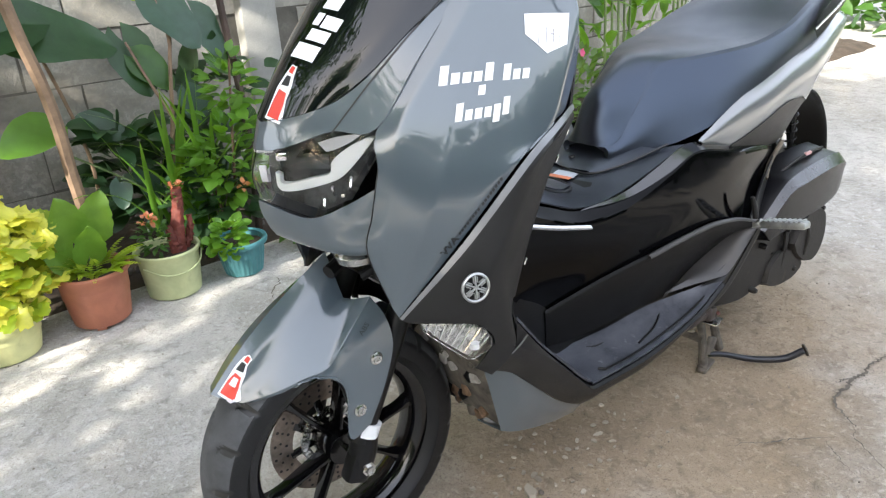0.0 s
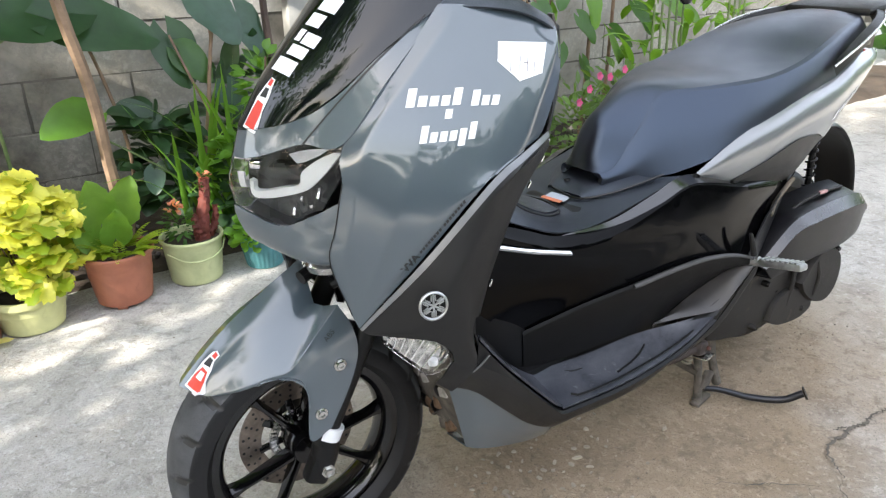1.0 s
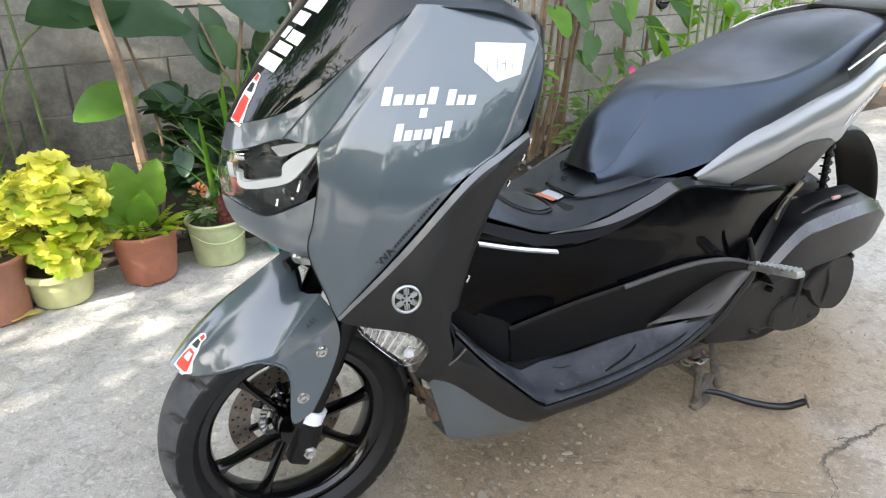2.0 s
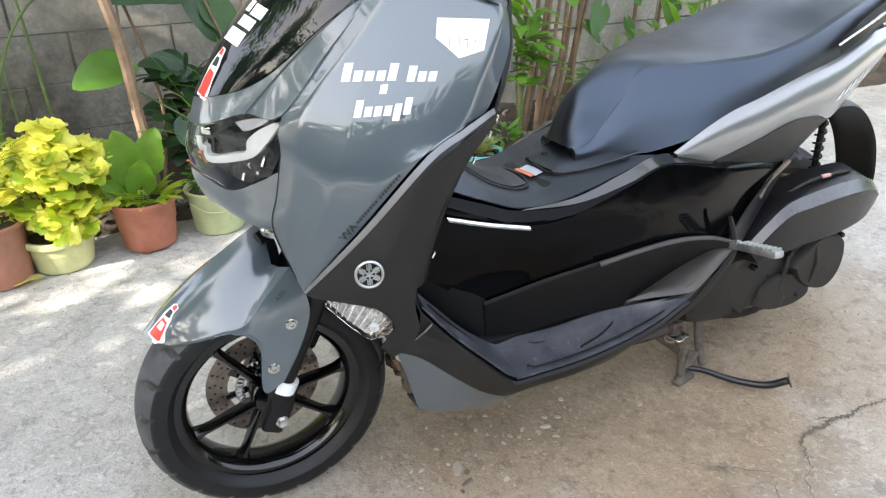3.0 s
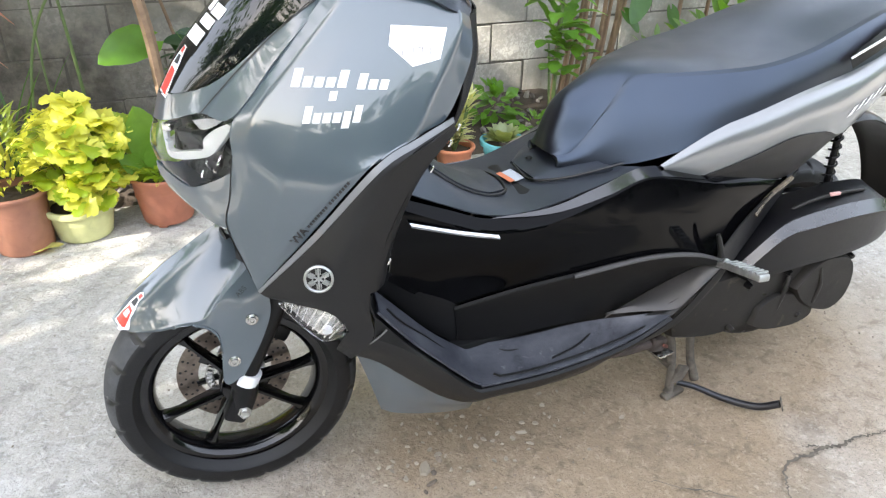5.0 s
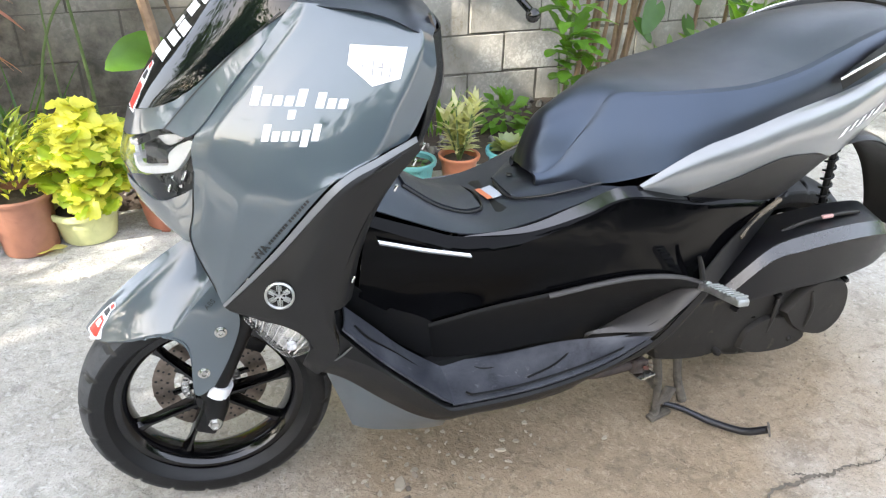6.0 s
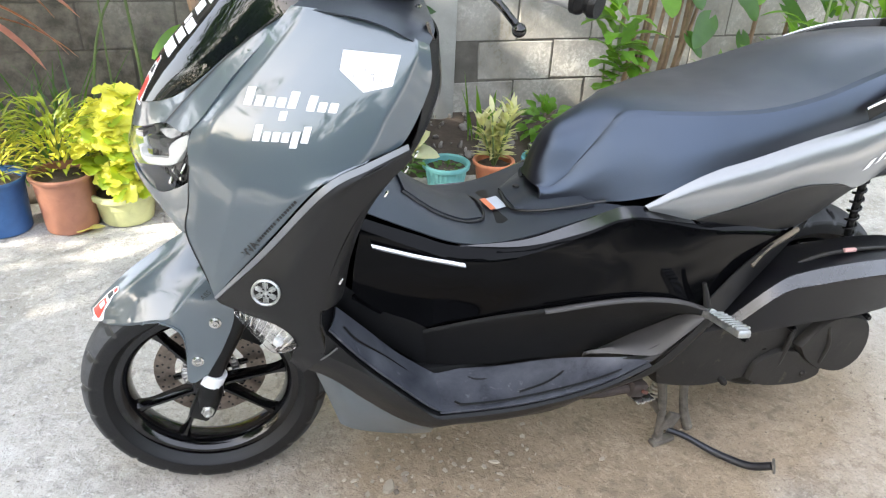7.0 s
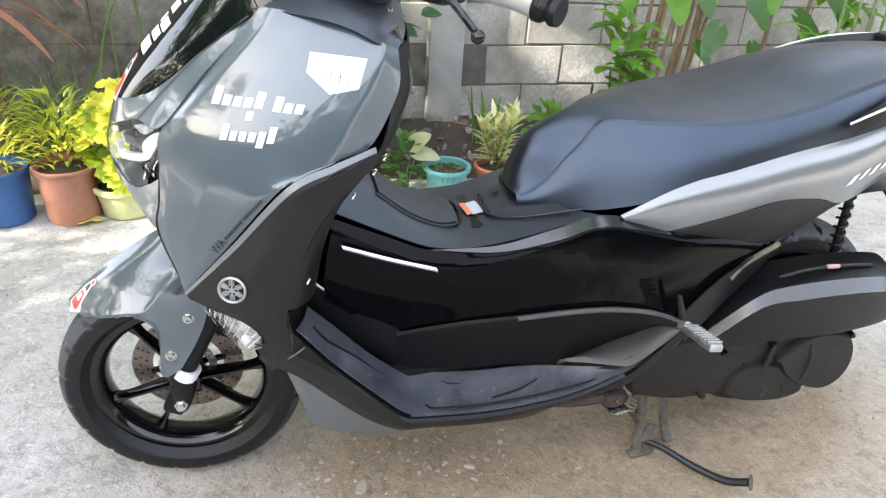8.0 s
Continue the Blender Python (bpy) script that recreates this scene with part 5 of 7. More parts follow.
both("tail_gap", [[(x, y - 0.0035, z + 0.0012) for x, y, z in ta_low[1:5]], [(x, y - 0.0035, z - 0.0012) for x, y, z in ta_low[1:5]]], INK, n=20, m=2, thick=0.004)
part("tail_lamp", box((0.05, 0.19, 0.05), (1.56, 0, 0.80), (0, -12, 0), bevel=0.012), mat("red_lamp", (0.35, 0.02, 0.02), rough=0.2, coat=1), scooter, "red tail lamp")
part("tail_core", box((0.50, 0.24, 0.14), (1.28, 0, 0.72), (0, -17, 0), bevel=0.03), BLACK, scooter)

# grab rail
for side in (1, -1):
    gb = skin([[(1.228, -0.186 * side, 0.825), (1.33, -0.190 * side, 0.872), (1.45, -0.165 * side, 0.905), (1.56, -0.110 * side, 0.920), (1.60, -0.04 * side, 0.925)],
               [(1.262, -0.172 * side, 0.838), (1.34, -0.168 * side, 0.880), (1.45, -0.145 * side, 0.912), (1.545, -0.095 * side, 0.928), (1.58, -0.04 * side, 0.932)]], n=24, m=5, thick=0.022)
    part("grab_rail", gb, MATTE, scooter, "dark grab rail, its lit edge laid on as a bright strip")
    # bright tube added in place of the light on the rail's edge
    part("rail_edge", tube([(1.226, -0.188 * side, 0.826), (1.33, -0.192 * side, 0.873), (1.45, -0.167 * side, 0.907), (1.56, -0.112 * side, 0.922)], 0.0028, n=24), STEEL, scooter)
part("rail_bridge", box((0.13, 0.22, 0.02), (1.56, 0, 0.925), (0, -6, 0), bevel=0.008), MATTE, scooter, "flat dark plate behind the seat")

# rear mudguard, shock absorbers
mg_c = [(1.30, 0, 0.60), (1.42, 0, 0.64), (1.55, 0, 0.63), (1.66, 0, 0.54), (1.72, 0, 0.42), (1.73, 0, 0.33)]
mg_e = [(x, -0.082 + 0.006 * k, z - 0.012) for k, (x, y, z) in enumerate(mg_c)]
mgr = [(x, -0.05, z - 0.002) for x, y, z in mg_c]
part("rear_mudguard", skin([mg_e, mgr, mg_c, mir(mgr), mir(mg_e)], n=26, m=12, thick=0.004), BLACK, scooter, "black rear mudguard")
for side in (-1, 1):
    y = 0.104 * side
    sb = tube([(1.385, y * 0.96, 0.40), (1.37, y * 0.96, 0.69)], 0.008)
    coil = []
    for k in range(100):
        u = k / 99
        a = 2 * math.pi * 9 * u
        coil.append((1.382 - 0.012 * u + 0.012 * math.cos(a), y * 0.96 + 0.012 * math.sin(a), 0.45 + 0.19 * u))
    join(sb, tube(coil, 0.0026, sides=6, n=200))
    part("shock_absorber", sb, BLACK, scooter, "black coil shock absorber")

# airbox over the belt case
def plate_body(outline, y0, y1, bevel, crown=0.0):
    """A cast case: an outline in x, z between two values of y, the outer rim rounded."""
    b = bmesh.new()
    pts = curve_points([(x, 0, z) for x, z in outline] + [(outline[0][0], 0, outline[0][1])], 60)[:-1]
    c = pts.mean(axis=0)
    rows = []
    for y, s in ((y0, 1.0), (y1 + bevel, 1.0), (y1 + bevel * 0.35, 1 - bevel * 0.9), (y1, 1 - bevel * 3.2), (y1 - crown, 0.6), (y1 - crown, 0.02)):
        rows.append([(c[0] + (p[0] - c[0]) * s, y, c[2] + (p[2] - c[2]) * s) for p in pts])
    grid_mesh(b, rows, closed=True)
    bmesh.ops.recalc_face_normals(b, faces=b.faces)
    return b


ab_top = [(1.030, -0.100, 0.405), (1.130, -0.110, 0.482), (1.260, -0.115, 0.507), (1.400, -0.115, 0.510), (1.500, -0.100, 0.490), (1.545, -0.090, 0.445)]
ab_rid = [(1.044, -0.196, 0.398), (1.134, -0.206, 0.478), (1.200, -0.206, 0.495), (1.330, -0.206, 0.503), (1.450, -0.196, 0.490), (1.545, -0.168, 0.440)]
ab_rd2 = [(1.050, -0.215, 0.392), (1.134, -0.225, 0.463), (1.215, -0.228, 0.475), (1.330, -0.228, 0.480), (1.455, -0.214, 0.466), (1.545, -0.182, 0.422)]
ab_bot = [(1.070, -0.222, 0.366), (1.150, -0.229, 0.376), (1.220, -0.231, 0.381), (1.330, -0.230, 0.383), (1.450, -0.212, 0.386), (1.535, -0.180, 0.392)]
ab_und = [(1.060, -0.100, 0.350), (1.140, -0.100, 0.356), (1.220, -0.100, 0.360), (1.330, -0.100, 0.362), (1.450, -0.095, 0.366), (1.530, -0.090, 0.378)]
airbox = part("airbox", skin([ab_top, ab_rid, ab_rd2, ab_bot, ab_und], n=44, m=9, thick=0.004, creases=(1, 2, 3), smooth=1), mat("airbox_plastic", (0.004, 0.004, 0.005), rough=0.34, spec=0.28, bump=0.2, bump_scale=700, rough_var=0.06), scooter, "black plastic airbox with a sharp ridge", angle=28)
# strip of stronger gloss over the chamfer, painting in its sky highlight
lift_out = lambda c: [(x, y - 0.002, z + 0.002) for x, y, z in c]
part("chamfer", skin([lift_out(ab_rid), lift_out(ab_rd2)], n=44, m=4, thick=0.003), mat("satin_black_plastic", (0.008, 0.008, 0.009), rough=0.26, spec=1.0, rough_var=0.05), airbox, "raised-gloss strip laid on the airbox chamfer for its highlight")
part("clip", tube([(1.20, -0.170, 0.494), (1.25, -0.172, 0.508), (1.33, -0.172, 0.514), (1.42, -0.165, 0.506)], 0.0045), ENGINE, airbox, "dusty clip on the airbox")
part("clip_tag", box((0.03, 0.008, 0.008), (1.315, -0.176, 0.516), (0, 2, 0), bevel=0.002), mat("pink_tag", (0.55, 0.32, 0.30), rough=0.5), airbox, "pale pink tag")

# belt case of the engine
case = part("belt_case", plate_body([(0.905, 0.36), (0.912, 0.25), (0.930, 0.226), (1.024, 0.208), (1.12, 0.214), (1.150, 0.204), (1.182, 0.193), (1.240, 0.184), (1.300, 0.183), (1.340, 0.198), (1.395, 0.216), (1.425, 0.27), (1.42, 0.345), (1.385, 0.385), (1.25, 0.385), (1.08, 0.37)], 0.02, -0.186, 0.026), ENGINE, scooter, "dusty cast belt case of the engine")
part("case_cover", plate_body([(1.235, 0.30), (1.262, 0.262), (1.31, 0.228), (1.37, 0.212), (1.412, 0.238), (1.424, 0.29), (1.405, 0.345), (1.35, 0.368), (1.29, 0.360)], -0.10, -0.208, 0.022), ENGINE, case, "rounded dusty case cover")
part("case_lobe", plate_body([(1.130, 0.222), (1.175, 0.198), (1.240, 0.188), (1.295, 0.190), (1.330, 0.212), (1.29, 0.262), (1.21, 0.29), (1.15, 0.268)], -0.10, -0.198, 0.018), ENGINE, case, "rounded lower lobe of the case")
for x, z in ((1.10, 0.335), (1.075, 0.225), (1.215, 0.345), (1.28, 0.215), (1.405, 0.35)):
    part("case_boss", lathe([(0, -0.204), (0.005, -0.204), (0.008, -0.198), (0.008, -0.14), (0, -0.14)], sides=14, axis="y", at=(x, 0, z)), ENGINE if z < 0.3 else BLACK, case)
part("rib", tube([(1.205, -0.192, 0.24), (1.215, -0.196, 0.30), (1.225, -0.19, 0.34)], 0.006), ENGINE, case)
part("rib", tube([(1.30, -0.205, 0.345), (1.31, -0.21, 0.30), (1.305, -0.206, 0.25)], 0.005), ENGINE, case)

# frame tube behind the flank, with a dusty edge
fb2 = tube([(1.065, -0.194, 0.516), (1.10, -0.183, 0.543), (1.17, -0.173, 0.577)], 0.0055, n=20)
part("rear_frame_tube", fb2, mat("dusty_frame", (0.16, 0.13, 0.09), rough=0.7, var=0.8, var_scale=25, spots=0.5, spots_scale=30), scooter, "dusty painted frame tube")
part("side_stay", skin([[(0.955, -0.225, 0.46), (1.05, -0.20, 0.53), (1.20, -0.16, 0.585)], [(0.985, -0.215, 0.39), (1.07, -0.19, 0.46), (1.19, -0.15, 0.545)]], n=12, m=4), BLACK, scooter)

# passenger footrest
pg = part("footrest", box((0.028, 0.100, 0.017), (0.957, -0.299, 0.462), (-13, 4, -3), bevel=0.006), ALU, scooter, "ribbed cast aluminium passenger footrest")
for k in range(8):
    part("rib", box((0.030, 0.005, 0.004), (0.957, -0.260 - 0.0106 * k, 0.4625 + 0.0024 * k), (-13, 4, -3), bevel=0.001), ALU, pg)
part("hinge", tube([(0.955, -0.225, 0.44), (0.958, -0.25, 0.452)], 0.011), ALU, pg, "footrest hinge")
part("tang", tube([(0.935, -0.232, 0.515), (0.942, -0.236, 0.492), (0.95, -0.238, 0.465)], [0.004, 0.006, 0.007]), MATTE, scooter)

# centre stand with its treadle, side stand folded up
cs = bmesh.new()
for y in (-0.115, 0.115):
    tube([(0.985, y * 0.75, 0.22), (1.0, y * 0.95, 0.12), (1.0, y * 1.08, 0.02), (0.992, y * 1.1, 0.008)], [0.012, 0.011, 0.010, 0.012], bm=cs)
    join(cs, box((0.062, 0.024, 0.012), (1.008, y * 1.12, 0.008), (0, -6, 8), bevel=0.004))
    tube([(1.050, y * 0.85, 0.20), (1.055, y * 1.0, 0.10), (1.075, y * 1.08, 0.03)], [0.011, 0.010, 0.012], bm=cs)
tube([(1.0, -0.12, 0.085), (1.0, 0.12, 0.085)], 0.012, bm=cs)
join(cs, box((0.034, 0.012, 0.05), (1.020, -0.128, 0.062), (0, 24, 0), bevel=0.004))
centre_stand = part("centre_stand", cs, GRIME, scooter, "mud-caked steel centre stand")
tr = tube([(1.015, -0.130, 0.040), (1.05, -0.155, 0.034), (1.10, -0.205, 0.020), (1.145, -0.262, 0.026), (1.176, -0.297, 0.052)], [0.007, 0.0075, 0.0085, 0.009, 0.009], n=30, sides=12)
part("treadle", tr, mat("worn_black_steel", (0.022, 0.023, 0.028), rough=0.38, metal=0.3, rough_var=0.1), centre_stand, "curved black treadle of the stand")
part("treadle_end", lathe([(0, -0.001), (0.017, -0.001), (0.017, 0.002), (0, 0.002)], sides=16), GRIME, centre_stand).matrix_basis = pose(1.178, -0.299, 0.053, 70, 0, 48)
spring = [(1.02 + 0.012 * math.cos(k * 0.9) - 0.0006 * k, -0.09 + 0.012 * math.sin(k * 0.9), 0.20 - 0.0013 * k) for k in range(70)]
part("spring", tube(spring, 0.0028, sides=6, n=210), mat("dusty_spring", (0.30, 0.27, 0.21), rough=0.6, metal=0.4), centre_stand, "dusty coil spring")
ss = tube([(0.735, -0.185, 0.240), (0.781, -0.195, 0.246), (0.838, -0.200, 0.252), (0.872, -0.204, 0.240)], [0.009, 0.011, 0.012, 0.011])
join(ss, box((0.045, 0.03, 0.034), (0.858, -0.20, 0.250), (0, 18, 14), bevel=0.008))
side_stand = part("side_stand", ss, mat("dark_rusty_steel", (0.045, 0.030, 0.024), rough=0.6, var=0.6, var_scale=50, grain=0.4, bump=0.5, spots=0.4, spots_scale=40, spots_colour=(0.15, 0.06, 0.04)), scooter, "rusty folded side stand")
part("stand_foot", box((0.046, 0.034, 0.006), (0.872, -0.206, 0.226), (0, 4, 12), bevel=0.002), STEEL, side_stand, "pale worn steel foot plate")
part("red_paint", box((0.018, 0.006, 0.008), (0.868, -0.219, 0.252), (0, 34, 14), bevel=0.002), RUST, side_stand, "red paint rest on the stand")

# handlebar: grip, bar end, lever
grip_dir = [(0.36, 0.02, 1.035), (0.42, -0.12, 1.045), (0.47, -0.20, 1.055), (0.525, -0.285, 1.055), (0.572, -0.342, 1.045)]
bar = part("handlebar", tube(grip_dir[:3], 0.012, sides=14), BLACK, scooter)
part("grip", tube([(0.475, -0.205, 1.055), (0.525, -0.285, 1.055), (0.560, -0.328, 1.048)], [0.0165, 0.0165, 0.0175], sides=18), mat("grey_grip_rubber", (0.42, 0.42, 0.42), rough=0.45, metal=0.5, bump=0.3), bar, "worn pale grey grip")
part("bar_end", tube([(0.558, -0.326, 1.0485), (0.564, -0.333, 1.047), (0.566, -0.336, 1.0465), (0.574, -0.345, 1.0445), (0.580, -0.352, 1.043)], [0.021, 0.021, 0.015, 0.02, 0.018], sides=20), BLACK, bar, "black bar end weight")
lv = tube([(0.43, -0.20, 1.050), (0.435, -0.27, 1.062), (0.45, -0.325, 1.045), (0.470, -0.350, 1.020)], [0.007, 0.006, 0.0055, 0.005], n=24)
b = bmesh.ops.create_uvsphere(lv, u_segments=12, v_segments=8, radius=0.0095)
bmesh.ops.translate(lv, vec=(0.473, -0.354, 1.014), verts=b["verts"])
part("brake_lever", lv, RIM, bar, "black brake lever with a ball end")
part("switch_box", box((0.055, 0.06, 0.05), (0.462, -0.19, 1.050), (0, 0, 30), bevel=0.012), BLACK, bar)
hc = lathe([(0.0, 0.045), (0.05, 0.04), (0.10, 0.015), (0.11, -0.02), (0.08, -0.05), (0, -0.06)], sides=28, at=(0.36, 0, 1.055))
bmesh.ops.scale(hc, vec=(0.8, 1.25, 1.0), verts=hc.verts, space=Matrix.Translation((-0.36, 0, -1.055)))
part("bar_cover", hc, TUNNEL, scooter, "dark handlebar cover")
part("grip", tube([(0.475, 0.205, 1.055), (0.525, 0.285, 1.055), (0.560, 0.328, 1.048)], [0.0165, 0.0165, 0.0175], sides=18), BLACK, bar)

# ---- emblem and stickers ----
def surface_frame(p, n, up=(0, 0, 1)):
    """A pose whose z points along n out of the panel and whose y points up it."""
    n = Vector(n).normalized()
    y = (Vector(up) - n * Vector(up).dot(n)).normalized()
    x = y.cross(n)
    return Matrix.Translation(p) @ Matrix((x, y, n)).transposed().to_4x4()


em = surface_frame((0.136, -0.2215, 0.587), (-0.28, -1, 0.12))
rb = lathe([(0.0192, 0.0), (0.0192, 0.003), (0.0210, 0.0045), (0.0234, 0.003), (0.0234, 0.0)], sides=40, closed=True)
bmesh.ops.transform(rb, matrix=em, verts=rb.verts)
emblem = part("emblem", rb, ALU, scooter, "round silver emblem, a ring with six bars")
for k in range(6):
    a = radians(60 * k + 30)
    q = box((0.0185, 0.0030, 0.003), (0.0096 * math.cos(a), 0.0096 * math.sin(a), 0.002), (0, 0, 60 * k + 30), bevel=0.0006)
    bmesh.ops.transform(q, matrix=em, verts=q.verts)
    part("bar", q, ALU, emblem)
    for sg in (-1, 1):
        q = box((0.0095, 0.0018, 0.003), (0.0125 * math.cos(a) - sg * 0.0032 * math.sin(a), 0.0125 * math.sin(a) + sg * 0.0032 * math.cos(a), 0.002), (0, 0, 60 * k + 30), bevel=0.0004)
        bmesh.ops.transform(q, matrix=em, verts=q.verts)
        part("prong", q, ALU, emblem)


# ---- stickers and lettering, laid on the panels ----
from mathutils.bvhtree import BVHTree


def panel_tree(names, left=True):
    """The outer faces of the scooter's named panels, to lay stickers on."""
    vs, fs = [], []
    for ob in scooter.children:
        if ob.name.split(".")[0] in names:
            k = len(vs)
            vs += [ob.matrix_world @ v.co for v in ob.data.vertices]
            fs += [tuple(k + i for i in p.vertices) for p in ob.data.polygons]
    return BVHTree.FromPolygons(vs, fs)


def decal(name, bm, m, tree, material, label="", parent=None, lift=0.0008):
    """Lays a flat mesh, drawn in x and y, on a panel along the pose's z."""
    n = (m.to_3x3() @ Vector((0, 0, 1))).normalized()
    for v in bm.verts:
        o = m @ Vector((v.co.x, v.co.y, 0.06))
        hit = tree.ray_cast(o, -n, 0.2)
        v.co = (hit[0] if hit[0] else m @ Vector((v.co.x, v.co.y, 0))) + n * (lift + v.co.z)
    return part(name, bm, material, parent or scooter, label, smooth=False)


def bar(x0, y0, x1, y1, slant=0.0, nx=8, ny=3, bm=None):
    """A flat bar with cells small enough to follow a curved panel."""
    bm = bm or bmesh.new()
    rows = [[(x0 + (x1 - x0) * i / nx + slant * (y0 + (y1 - y0) * j / ny), y0 + (y1 - y0) * j / ny, 0) for j in range(ny + 1)] for i in range(nx + 1)]
    grid_mesh(bm, rows)
    return bm


def fill(outline, cuts=3):
    bm = bmesh.new()
    f = bm.faces.new([bm.verts.new((x, y, 0)) for x, y in outline])
    bmesh.ops.triangulate(bm, faces=[f])
    for _ in range(cuts):
        bmesh.ops.subdivide_edges(bm, edges=bm.edges[:], cuts=1, use_grid_fill=True)
    return bm


def lettering(text, size, bold=0.0):
    cu = bpy.data.curves.new("text", "FONT")
    cu.body, cu.size, cu.align_x, cu.align_y = text, size, "CENTER", "CENTER"
    cu.offset = bold
    ob = new("text_tmp", cu)
    me = bpy.data.meshes.new_from_object(ob.evaluated_get(bpy.context.evaluated_depsgraph_get()))
    bm = bmesh.new()
    bm.from_mesh(me)
    bpy.data.objects.remove(ob)
    bpy.data.meshes.remove(me)
    return bm


def along(p, q, n):
    """A pose at the middle of p and q whose x runs from p to q and whose z points along n."""
    x = (Vector(q) - Vector(p)).normalized()
    n = Vector(n)
    z = (n - x * n.dot(x)).normalized()
    return Matrix.Translation((Vector(p) + Vector(q)) / 2) @ Matrix((x, z.cross(x), z)).transposed().to_4x4()


side_tree = panel_tree(("cowl_side", "leg_shield_trim"))
# the painted names are kept as plain white bars
out = (-0.45, -1, 0.35)
m1 = along((0.133, -0.178, 0.889), (0.262, -0.209, 0.882), out)
m2 = along((0.145, -0.184, 0.836), (0.225, -0.205, 0.835), out)


def word_bars(m, x0, heights, pitch, drops=()):
    """A word kept as a row of plain slanting white bars, one for each letter."""
    for k, h in enumerate(heights):
        low = -0.018 if k in drops else -0.010
        decal("name_bar", bar(x0 + pitch * k, low, x0 + pitch * (k + 0.74), low + h if k not in drops else 0.006, 0.28, nx=3, ny=4), m, side_tree, WHITE, "plain white sticker bar on the side cowl")


word_bars(m1, -0.068, (0.026, 0.015, 0.014, 0.014, 0.024), 0.0162)
word_bars(m1 @ pose(0, -0.002, 0), 0.024, (0.022, 0.014, 0.014), 0.0158)
word_bars(m2 @ pose(-0.005, 0.031, 0), 0.0, (0.013,), 0.014)
word_bars(m2, -0.044, (0.024, 0.014, 0.014, 0.014, 0.016, 0.024), 0.0142, drops=(4,))
# white shield-shaped sticker with thin dark strokes
m3 = along((0.274, -0.211, 0.960), (0.353, -0.211, 0.951), (-0.1, -1, 0.2))
shield = decal("shield_sticker", fill([(-0.040, 0.0), (0.040, 0.0), (0.031, -0.044), (-0.010, -0.056), (-0.044, -0.028)], 4), m3, side_tree, WHITE, "white shield-shaped sticker")
for k, (x, h) in enumerate(((-0.022, 0.016), (-0.007, 0.022), (0.006, 0.020), (0.018, 0.014))):
    decal("sticker_stroke", bar(x, -0.042, x + 0.0009, -0.042 + h, 0.1, nx=1, ny=4), m3, side_tree, INK, parent=shield, lift=0.0026)
decal("sticker_stroke", bar(0.0, -0.030, 0.007, -0.0290, 0.1, nx=3, ny=1), m3, side_tree, INK, parent=shield, lift=0.0026)
# technical lettering along the lower seam; what cannot be read stays a row of bars
m4 = along((0.103, -0.195, 0.641), (0.192, -0.215, 0.741), (-0.35, -1, 0.2))
decal("seam_lettering", lettering("VVA", 0.0175, 0.0007), m4 @ pose(-0.052, -0.003, 0), side_tree, INK, "small black letters VVA")
for k in range(16):
    x = -0.030 + 0.0062 * k + (0.004 if k > 7 else 0)
    decal("seam_bar", bar(x, -0.0055, x + 0.0042, -0.0005, 0.2, nx=1, ny=1), m4, side_tree, INK)
nose_tree = panel_tree(("nose_panel", "screen"))
for p, q in (((0.007, -0.084, 0.824), (0.060, -0.103, 0.882)), ((0.060, -0.103, 0.882), (0.118, -0.121, 0.939)), ((0.118, -0.121, 0.939), (0.190, -0.134, 0.995))):
    half = (Vector(q) - Vector(p)).length / 2
    decal("panel_gap", bar(-half, -0.0013, half, 0.0013, nx=14, ny=1), along(p, q, (-0.5, -0.7, 0.5)), nose_tree, INK, "thin dark gap between nose and side cowl")
fender_tree = panel_tree(("front_fender",))
m5 = along((0.014, -0.085, 0.488), (0.044, -0.085, 0.516), (-0.1, -1, 0.15))
decal("fender_lettering", lettering("ABS", 0.013), m5, fender_tree, INK, "small dark letters ABS")
# bright stickers on fender and screen, as plain shapes
m6 = along((-0.180, 0.012, 0.436), (-0.136, 0.014, 0.482), (-0.75, -0.55, 0.75))
stk = decal("fender_sticker", fill([(-0.036, -0.016), (-0.026, -0.022), (-0.010, -0.014), (0.010, -0.012), (0.024, -0.007), (0.036, -0.009), (0.040, 0.0), (0.034, 0.008), (0.012, 0.014), (-0.010, 0.015), (-0.036, 0.018)]), m6, fender_tree, WHITE, "red, white and black sticker on the fender")
decal("red_patch", fill([(-0.032, -0.014), (-0.012, -0.012), (0.004, -0.008), (0.006, 0.006), (-0.010, 0.012), (-0.032, 0.014)], 2), m6, fender_tree, RED, parent=stk, lift=0.0014)
decal("red_patch", fill([(0.027, -0.006), (0.036, -0.006), (0.037, 0.002), (0.028, 0.004)], 2), m6, fender_tree, RED, parent=stk, lift=0.0014)
decal("black_patch", fill([(0.012, -0.007), (0.025, -0.004), (0.025, 0.006), (0.010, 0.009)], 2), m6, fender_tree, INK, parent=stk, lift=0.0014)
decal("white_patch", fill([(-0.014, -0.007), (0.0, -0.006), (0.0, 0.004), (-0.014, 0.006)], 2), m6, fender_tree, WHITE, parent=stk, lift=0.002)
screen_tree = panel_tree(("screen",))
m7 = along((-0.036, 0.004, 0.842), (0.004, -0.002, 0.905), (-0.75, -0.45, 0.6))
stk2 = decal("screen_sticker", fill([(-0.042, -0.018), (-0.030, -0.020), (-0.008, -0.013), (0.014, -0.012), (0.030, -0.008), (0.042, -0.006), (0.043, 0.004), (0.030, 0.008), (0.006, 0.014), (-0.020, 0.014), (-0.042, 0.014)]), m7, screen_tree, WHITE, "red, white and black sticker on the screen")
